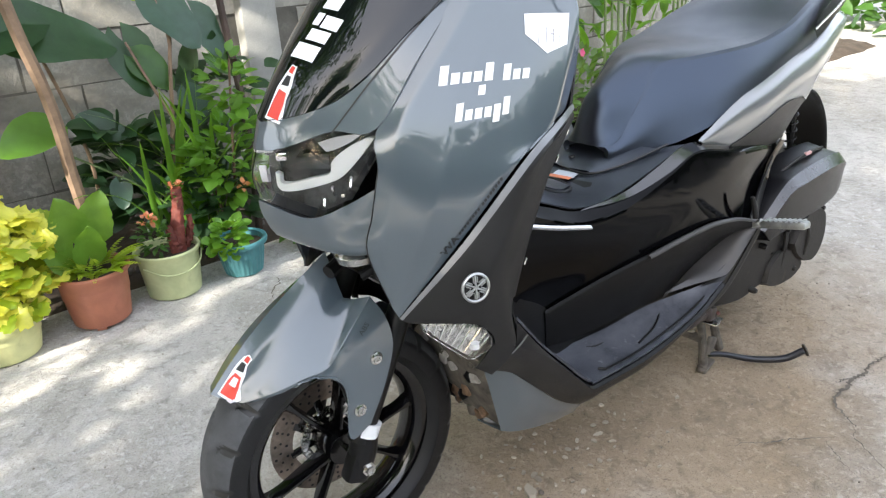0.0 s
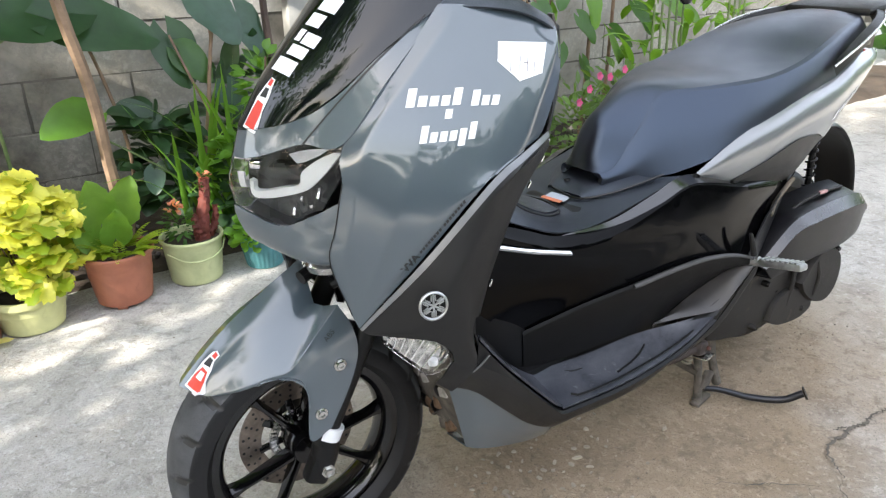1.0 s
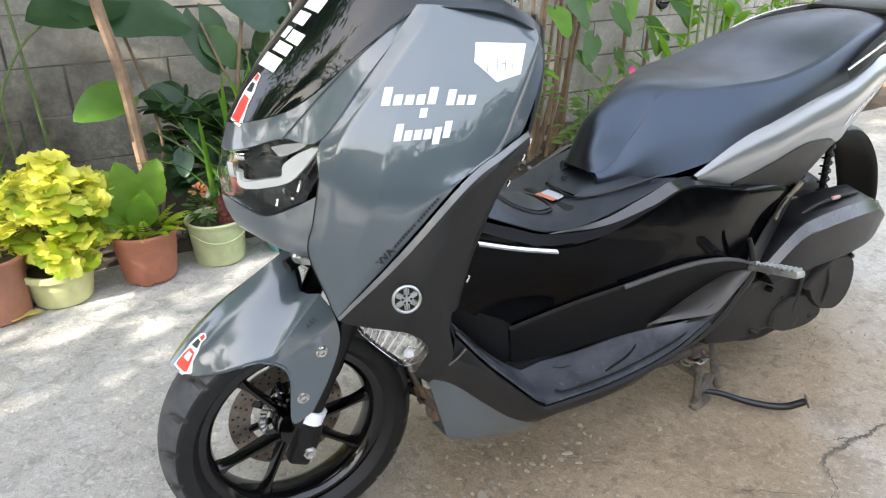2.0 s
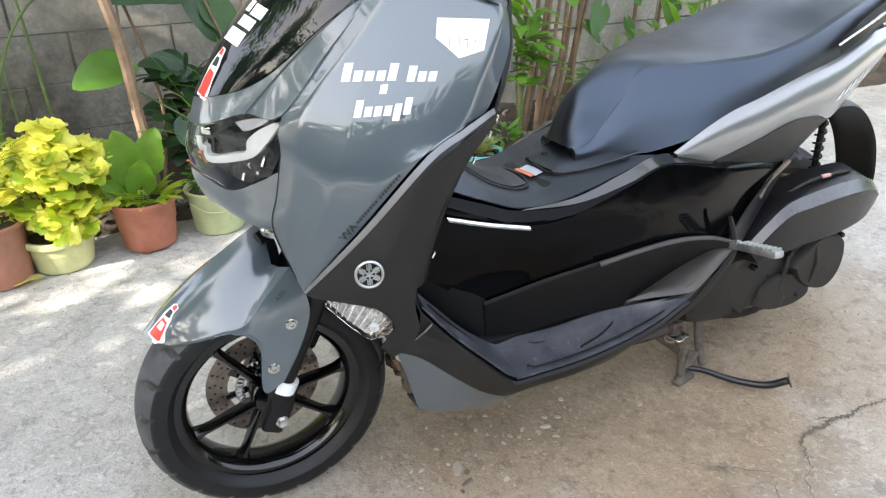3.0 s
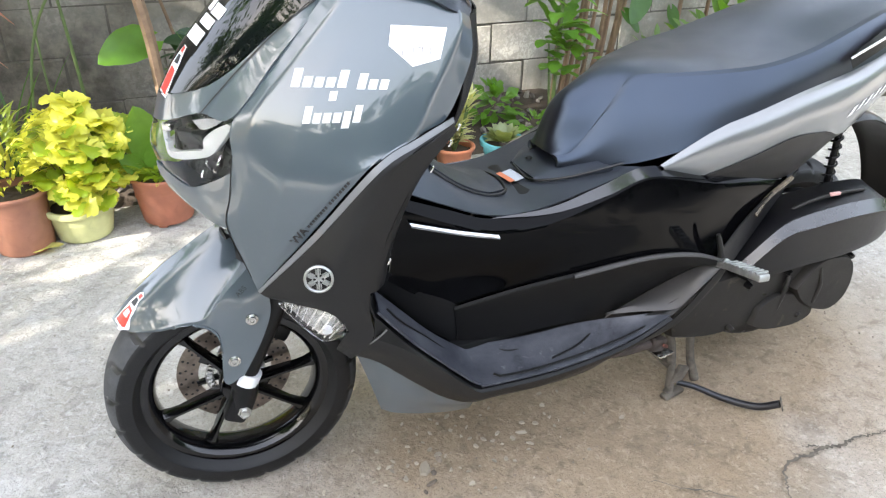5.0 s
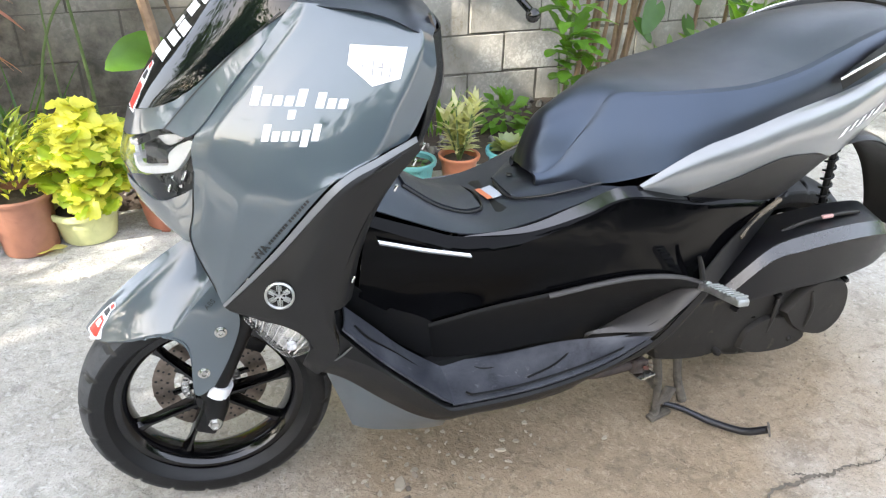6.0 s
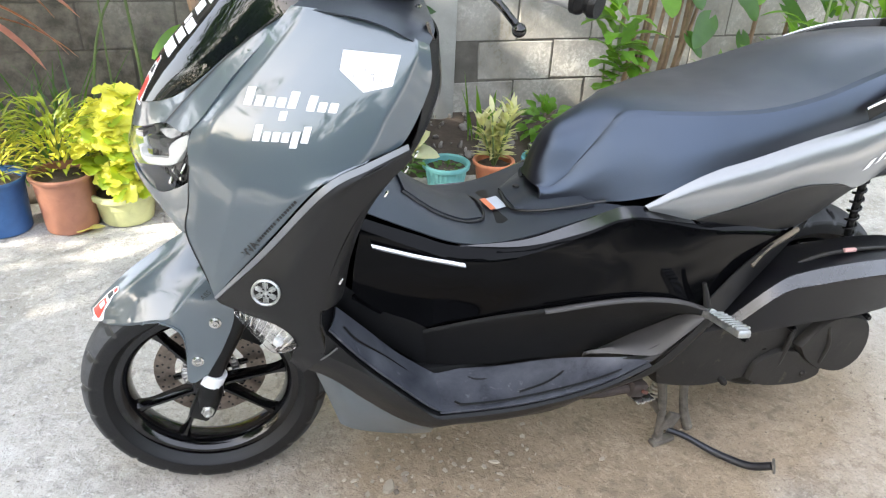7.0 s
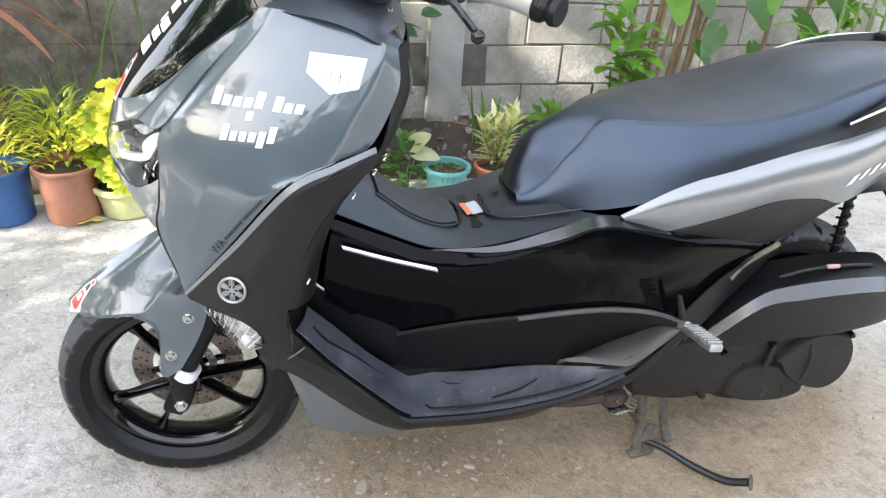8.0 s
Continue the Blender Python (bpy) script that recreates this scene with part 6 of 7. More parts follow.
decal("red_patch", fill([(-0.038, -0.014), (-0.014, -0.012), (0.002, -0.008), (0.004, 0.008), (-0.014, 0.011), (-0.038, 0.011)], 2), m7, screen_tree, RED, parent=stk2, lift=0.0014)
decal("red_patch", fill([(0.030, -0.004), (0.040, -0.004), (0.041, 0.003), (0.031, 0.005)], 2), m7, screen_tree, RED, parent=stk2, lift=0.0014)
decal("black_patch", fill([(0.012, -0.007), (0.026, -0.004), (0.026, 0.005), (0.010, 0.008)], 2), m7, screen_tree, INK, parent=stk2, lift=0.0014)
m8 = along((0.016, -0.010, 0.918), (0.100, -0.020, 1.002), (-0.75, -0.45, 0.6))
for x0, x1, y0, y1 in ((-0.060, -0.036, -0.020, 0.024), (-0.030, -0.012, -0.022, 0.016), (-0.008, 0.012, -0.028, 0.004), (-0.006, 0.014, 0.008, 0.022), (0.022, 0.044, -0.010, 0.022), (0.05, 0.075, -0.02, 0.02)):
    decal("screen_bar", bar(x0, y0, x1, y1, -0.1, nx=4, ny=6), m8, screen_tree, WHITE, "plain white sticker bars on the screen")

# plain slanting marks stand in for the maker's script on the tail
tail_tree = panel_tree(("tail_panel",))
m9 = along((1.262, -0.18, 0.706), (1.392, -0.16, 0.753), (0.1, -1, 0.25)) @ Matrix.Scale(1.3, 4)
tail_mark = decal("tail_mark", bar(-0.048, -0.006, -0.037, 0.008, 0.7, nx=2, ny=4), m9, tail_tree, WHITE, "raised silver marks on the tail panel", lift=0.0015)
for x0, x1, y0, y1 in ((-0.027, -0.018, -0.005, 0.009), (-0.008, 0.002, -0.006, 0.008), (0.012, 0.021, -0.005, 0.009), (0.032, 0.042, -0.006, 0.008)):
    decal("stroke", bar(x0, y0, x1, y1, 0.7, nx=2, ny=4), m9, tail_tree, WHITE, parent=tail_mark, lift=0.0015)


# ---- flower pots ----
def pot(name, label, at, r_top, r_bot, h, colour, lip=0.012, rough=0.5, feet=False, ribs=0):
    base = thing(name, label, "flower pot", at, group="flower pots along the wall")
    m = mat(name + "_plastic", colour, rough=rough, var=0.28, var_scale=11, grain=0.12, grain_scale=90, spots=0.3, spots_scale=14,
            spots_colour=tuple(c * 0.45 for c in colour), bump=0.2, bump_scale=120, rough_var=0.12)
    z0 = 0.006 if feet else 0.0
    prof = [(0.0, z0), (r_bot - 0.006, z0), (r_bot, z0 + 0.005)]
    for u in (0.3, 0.6, 0.84):
        prof.append((r_bot + (r_top - lip - r_bot) * u ** 0.85, h * u))
    prof += [(r_top - lip, h - lip * 1.7), (r_top - lip - 0.004, h - 0.012), (r_top - lip - 0.006, h * 0.55), (0.0, h * 0.5)]
    bb = lathe(prof, sides=168 if ribs else 56)
    for v in bb.verts:
        r = math.hypot(v.co.x, v.co.y)
        if ribs and r > r_bot - 0.004 and v.co.z < h * 0.9:
            k = 1 + 0.018 * math.cos(ribs * math.atan2(v.co.y, v.co.x))
            v.co.x, v.co.y = v.co.x * k, v.co.y * k
    part("body", bb, m, base)
    part("rim", lathe([(r_top - lip - 0.004, h - lip * 1.9), (r_top - 0.002, h - lip * 1.6), (r_top, h - lip * 0.6), (r_top - 0.002, h - 0.001), (r_top - 0.006, h), (r_top - lip - 0.004, h - 0.004)], sides=56, closed=True), m, base)
    sb = bmesh.new()
    rows = []
    for r in np.linspace(0.001, r_top - lip - 0.006, 7):
        rows.append([(r * math.cos(a), r * math.sin(a), h - 0.025 + 0.008 * noise.noise((at[0] * 9 + r * 40 * math.cos(a), r * 40 * math.sin(a), 3))) for a in np.linspace(0, 2 * math.pi, 24, endpoint=False)])
    grid_mesh(sb, rows, closed=True)
    bmesh.ops.recalc_face_normals(sb, faces=sb.faces)
    part("soil", sb, SOIL, base, "dark potting soil")
    if feet:
        for k in range(3):
            a = radians(120 * k + 250)
            part("foot", box((0.03, 0.012, 0.012), (0.9 * r_bot * math.cos(a), 0.9 * r_bot * math.sin(a), 0.006), (0, 0, 120 * k + 250 + 90), bevel=0.002), m, base)
    return base


bowl = pot("yellow_bowl_pot", "pale yellow-green plastic bowl with a wide rim", (-0.335, 1.345, 0), 0.122, 0.088, 0.125, (0.62, 0.62, 0.30), lip=0.014)
pot("terracotta_pot", "round terracotta plastic pot with small feet", (-0.058, 1.362, 0), 0.116, 0.086, 0.185, (0.42, 0.155, 0.09), lip=0.010, feet=True)
bucket = pot("green_bucket", "pale green plastic bucket used as a pot", (0.192, 1.395, 0), 0.110, 0.088, 0.165, (0.52, 0.56, 0.30), lip=0.008)
teal = pot("teal_pot", "small teal plastic pot", (0.436, 1.365, 0), 0.098, 0.066, 0.13, (0.075, 0.24, 0.26), lip=0.012, ribs=28)
brown = pot("brown_pot", "tall brown plastic pot beside a blue one", (-0.515, 1.310, 0), 0.108, 0.086, 0.21, (0.36, 0.16, 0.10), lip=0.010)
blue = pot("blue_pot", "dark blue plastic pot", (-0.735, 1.325, 0), 0.105, 0.085, 0.20, (0.035, 0.11, 0.28), lip=0.010)
pot("turquoise_pot", "turquoise ribbed plastic pot with a pale rim", (0.872, 1.365, 0), 0.098, 0.066, 0.13, (0.13, 0.36, 0.35), lip=0.012, ribs=28)
pot("orange_pot", "small orange terracotta pot", (1.075, 1.370, 0), 0.088, 0.062, 0.125, (0.55, 0.20, 0.10), lip=0.010)
pot("light_blue_pot", "teal pot with a light blue rim", (1.290, 1.345, 0), 0.100, 0.066, 0.13, (0.13, 0.45, 0.52), lip=0.013, ribs=28)

# bail and a chip on the bucket
part("bail", tube([(-0.100, -0.045, 0.125), (-0.055, -0.100, 0.105), (0.01, -0.112, 0.100), (0.07, -0.088, 0.115), (0.103, -0.035, 0.135)], 0.0028, n=24), mat("bucket_bail", (0.42, 0.46, 0.24), rough=0.5), bucket, "thin plastic bail hanging down")


# ---- leaves and plants ----
SHAPES = {
    "ovate": lambda u: math.sin(math.pi * u ** 0.75) ** 0.9,
    "heart": lambda u: (1.0 - u) ** 0.62 * (0.55 + 0.9 * u ** 0.35) * (0.25 + 0.75 * min(1, u * 9)),
    "lance": lambda u: math.sin(math.pi * u ** 0.65) ** 1.1,
    "strap": lambda u: min(1.0, 6 * u + 0.25) * (1 - u ** 3.5) ** 0.8,
    "lobed": lambda u: math.sin(math.pi * u ** 0.8) ** 0.55 * (1 + 0.22 * math.sin(22 * u)),
    "round": lambda u: math.sin(math.pi * min(1, u * 0.97 + 0.015)) ** 0.5,
}


class Foliage:
    """Leaves gathered into one mesh: each a bent, folded blade."""

    def __init__(self, seed):
        self.v, self.f, self.rng = [], [], random.Random(seed)

    def leaf(self, base, way, length, width, shape="ovate", droop=0.3, fold=0.15, n=6, face=(0, 0, 1), curl=0.0, jag=0.0):
        way = Vector(way).normalized()
        face = Vector(face)
        side = way.cross(face)
        if side.length < 1e-3:
            side = way.cross(Vector((1, 0.2, 0)))
        side.normalize()
        up = side.cross(way).normalized()
        w, k = SHAPES[shape], len(self.v)
        p, d = Vector(base), way.copy()
        step = length / n
        lift = 0.35 if shape == "heart" else 0.0
        for i in range(n + 1):
            u = i / n
            half = width * 0.5 * max(w(max(u, 0.012)), 0.02)
            if jag:
                half *= 1 + self.rng.uniform(-jag, jag)
            nrm = side.cross(d).normalized()
            wave = curl * width * math.sin(u * 9 + k)
            back = -d * lift * width * max(0.0, 1 - u * 4)
            self.v += [p - side * half + nrm * (half * fold + wave) + back, p - side * half * 0.5 + nrm * half * fold * 0.4 + back * 0.4, p,
                       p + side * half * 0.5 + nrm * half * fold * 0.4 + back * 0.4, p + side * half + nrm * (half * fold - wave) + back]
            if i:
                a = k + 5 * (i - 1)
                for j in range(4):
                    self.f.append((a + j, a + j + 1, a + 6 + j, a + 5 + j))
            p = p + d * step
            d = (d + Vector((0, 0, -1)) * droop / n).normalized()

    def mesh(self, name, material):
        me = bpy.data.meshes.new(name)
        me.from_pydata([tuple(v) for v in self.v], [], self.f)
        me.materials.append(material)
        me.shade_smooth()
        return me

    def part(self, name, material, parent, label=""):
        ob = new(name, self.mesh(name, material))
        ob.parent = parent
        if parent:
            ob.matrix_parent_inverse = parent.matrix_world.inverted()
        return tagged(ob, label=label)


def stems_part(name, lines, material, parent, label=""):
    bm = bmesh.new()
    for pts, r in lines:
        tube(pts, r, bm=bm, sides=7, n=5 * (len(pts) - 1) + 1)
    ob = part(name, bm, material, parent, label)
    ob.matrix_parent_inverse = parent.matrix_world.inverted()
    return ob


YELLOW = leaf_mat("yellow_leaf", (0.86, 0.82, 0.13), random=0.14, back_light=0.35)
LIME = leaf_mat("lime_leaf", (0.30, 0.42, 0.035), random=0.35)
GREEN = leaf_mat("mid_green_leaf", (0.060, 0.150, 0.030))
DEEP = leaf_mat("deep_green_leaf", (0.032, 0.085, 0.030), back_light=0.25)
BRIGHT = leaf_mat("bright_green_leaf", (0.13, 0.29, 0.035))
BLUEGREEN = leaf_mat("blue_green_leaf", (0.055, 0.115, 0.075), back_light=0.2)
CREAM = leaf_mat("cream_variegated_leaf", (0.55, 0.56, 0.36), random=0.4)
PINKLEAF = leaf_mat("pink_strap_leaf", (0.48, 0.23, 0.21), random=0.5)
PETAL = leaf_mat("pink_petal", (0.75, 0.10, 0.30), random=0.2)
SALMON = leaf_mat("salmon_petal", (0.70, 0.26, 0.16), random=0.3)
BARK = mat("tan_bark", (0.25, 0.165, 0.105), rough=0.85, var=0.4, var_scale=18, grain=0.3, grain_scale=90, bump=0.8, bump_scale=80, spots=0.3, spots_scale=25, spots_colour=(0.12, 0.08, 0.05))
STEM = mat("green_stem", (0.13, 0.19, 0.06), rough=0.6, var=0.3, var_scale=30)
BROWNSTEM = mat("brown_stem", (0.14, 0.085, 0.05), rough=0.8, var=0.4, var_scale=30, bump=0.5)
CACTUS = mat("red_brown_stem", (0.20, 0.045, 0.03), rough=0.7, var=0.5, var_scale=40, bump=0.9, bump_scale=90)


def bush(fo, rng, centre, radii, count, size, shape="ovate", droop=0.6, up=0.25, width=0.6, shell=0.55, **kw):
    """Leaves round a body, pointing outwards."""
    for _ in range(count):
        d = Vector((rng.gauss(0, 1), rng.gauss(0, 1), rng.gauss(0, 1))).normalized()
        r = shell + (1 - shell) * rng.random()
        b = Vector(centre) + Vector((d.x * radii[0], d.y * radii[1], d.z * radii[2])) * r
        L = size * rng.uniform(0.65, 1.25)
        way = Vector((d.x, d.y, d.z * 0.4 + up + rng.uniform(-0.3, 0.3)))
        fo.leaf(b, way, L, L * width * rng.uniform(0.8, 1.2), shape, droop, face=(rng.uniform(-0.5, 0.5), rng.uniform(-0.9, 0.3), 1), **kw)


def plant(name, label, at, category="plant"):
    return thing(name, label, category, at)


# yellow potted shrub
rng = random.Random(11)
yp = plant("yellow_shrub", "bright yellow leafy shrub growing in a pale bowl", (-0.315, 1.345, 0.10))
fo, fg = Foliage(1), Foliage(2)
lines = []
for k in range(92):
    a, rr = rng.uniform(0, 2 * math.pi), rng.random() ** 0.6
    h = 0.37 - 0.10 * rr + rng.uniform(-0.03, 0.02)
    if k > 30:
        h = rng.uniform(0.05, 0.30)
        rr = rng.uniform(0.6, 1.08)
    top = Vector((-0.295 + 0.125 * rr * math.cos(a), 1.345 + 0.105 * rr * math.sin(a), h + 0.09))
    if k % 4 == 0:
        lines.append(([(-0.325 + 0.02 * math.cos(a), 1.345 + 0.02 * math.sin(a), 0.10), (-0.315 + 0.05 * rr * math.cos(a), 1.345 + 0.05 * rr * math.sin(a), 0.22), tuple(top)], [0.004, 0.0025, 0.0018]))
    for q in range(6):
        b = q * math.pi / 3 + a
        L = rng.uniform(0.050, 0.080)
        fol = fg if (k > 30 and q % 3 == 0) or rng.random() < 0.07 else fo
        fol.leaf(top + Vector((0, 0, rng.uniform(-0.008, 0.008))), (math.cos(b), math.sin(b) - 0.15, rng.uniform(-0.1, 0.7)), L, L * 0.86, "lobed", 0.9, 0.10, jag=0.10, curl=0.05, n=8, face=(rng.uniform(-0.6, 0.6), rng.uniform(-1.1, 0.3), 1))
fo.part("leaves", YELLOW, yp, "yellow lobed leaves")
fg.part("green_leaves", LIME, yp, "yellow-green lower leaves")
for ln in lines:
    stems_part("stem", [ln], BROWNSTEM, yp)

# caladium and fern in the terracotta pot
cp = plant("caladium", "young broad-leaved caladium with fern fronds in the terracotta pot", (-0.06, 1.36, 0.16))
fo = Foliage(3)
for k, (b, w, L, W, f) in enumerate((((-0.085, 1.365, 0.275), (-0.12, -0.10, 1), 0.155, 0.135, (0.2, -1, 0.25)), ((-0.02, 1.372, 0.285), (0.28, -0.08, 1), 0.140, 0.115, (-0.3, -1, 0.3)),
                                   ((-0.055, 1.345, 0.225), (0.05, -0.35, 1), 0.120, 0.105, (0.0, -1, 0.5)), ((-0.11, 1.35, 0.20), (-0.6, -0.35, 0.7), 0.11, 0.09, (0.2, -1, 0.6)))):
    fo.leaf(b, w, L, W, "heart", 0.35, 0.30, n=14, face=f, curl=0.05, jag=0.07)
fo.part("broad_leaf", leaf_mat("caladium_leaf", (0.19, 0.36, 0.05), random=0.3), cp, "broad bright green leaf with a hole")
fo = Foliage(4)
rng = random.Random(4)
for k in range(44):
    a = rng.uniform(0, 2 * math.pi)
    base = Vector((-0.045 + 0.035 * math.cos(a), 1.335 + 0.03 * math.sin(a), 0.165))
    way = Vector((math.cos(a) * 0.8 + 0.1, math.sin(a) * 0.6 - 0.35, rng.uniform(0.7, 1.6))).normalized()
    side = way.cross(Vector((0, 0, 1))).normalized()
    L = rng.uniform(0.09, 0.17)
    for q in range(2, 11):
        u = q / 10
        p = base + way * L * u + Vector((0, 0, -0.05)) * u * u
        for sg in (-1, 1):
            fo.leaf(p, side * sg + way * 0.4, 0.030 * (1.15 - u), 0.012, "ovate", 0.3, 0.1, n=3)
fo.part("fern_fronds", LIME, cp, "feathery fern fronds")
stems_part("stems", [([(-0.058, 1.365, 0.16), (-0.056, 1.368, 0.21), (-0.055, 1.37, 0.265)], 0.005), ([(-0.04, 1.37, 0.16), (-0.015, 1.38, 0.23), (0.0, 1.385, 0.305)], 0.004)], STEM, cp)

# red-stemmed succulent and low flowers in the bucket
sp = plant("crown_of_thorns", "thick red-brown succulent stems with small leaves in the green bucket", (0.192, 1.395, 0.14))
cb2 = bmesh.new()
for pts, r in (([(0.232, 1.385, 0.13), (0.240, 1.388, 0.22), (0.258, 1.392, 0.30), (0.262, 1.392, 0.355)], [0.020, 0.022, 0.019, 0.017]), ([(0.215, 1.380, 0.13), (0.210, 1.378, 0.20), (0.205, 1.378, 0.24)], [0.014, 0.016, 0.010]),
               ([(0.26, 1.40, 0.14), (0.285, 1.40, 0.20), (0.29, 1.40, 0.25)], [0.012, 0.013, 0.008])):
    tube(pts, r, bm=cb2, sides=14, n=40)
rng = random.Random(9)
for v in cb2.verts:
    v.co += Vector((noise.noise(v.co * 90), noise.noise(v.co * 90 + Vector((5, 0, 0))), 0)) * 0.006
ob = part("thick_stem", cb2, CACTUS, sp, "knobbly red-brown stem")
ob.matrix_parent_inverse = sp.matrix_world.inverted()
fo, ff = Foliage(5), Foliage(6)
bush(fo, rng, (0.150, 1.365, 0.215), (0.045, 0.035, 0.065), 90, 0.028, "ovate", width=0.5, n=3)
bush(fo, rng, (0.262, 1.392, 0.345), (0.018, 0.018, 0.03), 14, 0.022, "ovate", width=0.5, n=3)
bush(ff, rng, (0.140, 1.355, 0.285), (0.022, 0.02, 0.014), 26, 0.016, "round", width=0.9, n=3)
ff.part("flower", SALMON, sp, "small salmon flower head")
ff = Foliage(6)
bush(ff, rng, (0.262, 1.388, 0.368), (0.016, 0.016, 0.010), 22, 0.014, "round", width=0.9, n=3)
fo.part("small_leaves", GREEN, sp)
ff.part("flower", SALMON, sp, "small salmon flower head")

# round-leaved herb in the teal pot
hp = plant("round_leaved_herb", "small round-leaved green herb in the teal pot", (0.436, 1.365, 0.11))
fo = Foliage(7)
rng = random.Random(12)
bush(fo, rng, (0.385, 1.330, 0.155), (0.062, 0.045, 0.065), 110, 0.034, "round", width=0.85, droop=0.5, n=4)
fo.part("leaves", BRIGHT, hp, "round soft leaves")

# glossy hedge shrub behind the teal pot
hs = plant("hibiscus_shrub", "leafy green shrub with one orange bud behind the pots", (0.50, 1.52, 0.04))
fo, fd = Foliage(8), Foliage(9)
rng = random.Random(13)
bush(fo, rng, (0.50, 1.48, 0.40), (0.15, 0.09, 0.19), 150, 0.062, "ovate", width=0.62, n=5, shell=0.4)
bush(fo, rng, (0.56, 1.52, 0.62), (0.10, 0.08, 0.16), 70, 0.058, "ovate", width=0.6, n=5, shell=0.3)
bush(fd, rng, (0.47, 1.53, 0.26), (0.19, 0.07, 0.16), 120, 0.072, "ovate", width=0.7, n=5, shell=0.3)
fo.part("leaves", BRIGHT, hs, "fresh green glossy leaves")
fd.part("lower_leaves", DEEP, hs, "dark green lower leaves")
fb3 = Foliage(10)
bush(fb3, rng, (0.499, 1.395, 0.300), (0.012, 0.012, 0.015), 16, 0.022, "ovate", width=0.7, n=3)
fb3.part("flower_bud", SALMON, hs, "orange bud")
stems_part("stems", [([(0.50, 1.52, 0.03), (0.51, 1.50, 0.25), (0.55, 1.52, 0.50), (0.58, 1.52, 0.72)], [0.007, 0.004]), ([(0.48, 1.52, 0.03), (0.44, 1.50, 0.25), (0.42, 1.48, 0.42)], [0.006, 0.003])], BROWNSTEM, hs)

# narrow-leaved bushes in the brown and blue pots
for name, lab, at, col in (("croton_bush", "dense narrow-leaved green and yellow bush in the brown pot", (-0.515, 1.31, 0.19), 1), ("narrow_leaf_bush", "dense narrow-leaved green bush in the blue pot", (-0.735, 1.325, 0.18), 2)):
    bp = plant(name, lab, at)
    fo, fy = Foliage(20 + col), Foliage(30 + col)
    rng = random.Random(40 + col)
    for k in range(250):
        a, rr = rng.uniform(0, 2 * math.pi), rng.random() ** 0.6
        h = rng.uniform(0.03, 0.29)
        b = Vector(at) + Vector((0.105 * rr * math.cos(a), 0.09 * rr * math.sin(a), h * (1 - 0.25 * rr)))
        low = h < 0.16 and rng.random() < 0.7
        (fy if low else fo).leaf(b, (math.cos(a) * 0.9, math.sin(a) * 0.9 - 0.1, rng.uniform(0.2, 1.3)), rng.uniform(0.05, 0.10), 0.013, "lance", 0.9, 0.25, n=5)
    fo.part("leaves", leaf_mat(name + "_leaf", (0.22, 0.29, 0.04), random=0.5), bp, "narrow olive green leaves")
    fy.part("yellow_leaves", YELLOW, bp, "yellowing lower leaves")

# red cordyline by the wall
cd = plant("cordyline", "cordyline with long pink-red strap leaves by the wall", (-0.78, 1.72, 0.04))
fo, fg = Foliage(50), Foliage(51)
rng = random.Random(50)
for k in range(34):
    a = rng.uniform(0, 2 * math.pi)
    top = Vector((-0.80 + rng.uniform(-0.03, 0.03), 1.72, rng.uniform(0.42, 0.85)))
    fo.leaf(top + Vector((0, 0, 0.22)), (math.cos(a), math.sin(a) * 0.7, rng.uniform(-0.5, 0.6)), rng.uniform(0.34, 0.48), 0.044, "strap", 0.9, 0.25, n=8)
fo.part("strap_leaves", PINKLEAF, cd, "long pink-red leaves")
for k in range(40):
    a = rng.uniform(0, 2 * math.pi)
    fg.leaf((-0.66 + rng.uniform(-0.2, 0.2), 1.66 + rng.uniform(-0.08, 0.08), 0.04), (math.cos(a) * 0.35, math.sin(a) * 0.3, 1.0), rng.uniform(0.3, 0.6), 0.012, "strap", 0.9, 0.2, n=8)
fg.part("grass", GREEN, cd, "tall thin green blades")
stems_part("stems", [([(-0.80, 1.72, 0.03), (-0.80, 1.72, 0.5), (-0.81, 1.72, 0.9)], [0.016, 0.012])], BROWNSTEM, cd)
lb = plant("lily_stalk", "long arching green leaf stalk against the wall", (-0.42, 1.72, 0.04))
stems_part("stalk", [([(-0.45, 1.70, 0.04), (-0.44, 1.70, 0.35), (-0.38, 1.68, 0.60), (-0.27, 1.66, 0.78), (-0.10, 1.62, 0.90)], [0.006, 0.005, 0.004]), ([(-0.37, 1.78, 0.04), (-0.385, 1.78, 0.45), (-0.37, 1.78, 0.95)], [0.005, 0.003]), ([(-0.28, 1.8, 0.04), (-0.275, 1.8, 0.4), (-0.30, 1.8, 0.9)], [0.008, 0.005])], STEM, lb)

# slender tree with broad leaves
tree = plant("young_tree", "slender tree with a bare tan trunk and broad leaves", (0.01, 1.56, 0.04), "tree")
stems_part("trunk", [([(0.012, 1.56, 0.02), (0.004, 1.545, 0.30), (-0.006, 1.53, 0.45), (-0.012, 1.51, 0.60), (-0.028, 1.50, 0.74), (-0.052, 1.50, 0.88), (-0.075, 1.50, 1.10), (-0.09, 1.5, 1.5), (-0.1, 1.5, 2.1)], [0.022, 0.020, 0.019, 0.018, 0.017])], BARK, tree, "bare tan trunk")


def big_leaf(parent, base, way, L, W, material, face=(0, -0.6, 1), droop=0.4, seed=1, shape="heart"):
    fo = Foliage(seed)
    fo.leaf(base, way, L, W, shape, droop, 0.16, n=12, face=face, curl=0.03, jag=0.02)
    fo.part("leaf", material, parent)


big_leaf(tree, (-0.02, 1.585, 0.585), (-1, -0.55, -0.06), 0.20, 0.15, BRIGHT, face=(0.15, -0.75, 0.7), seed=61)
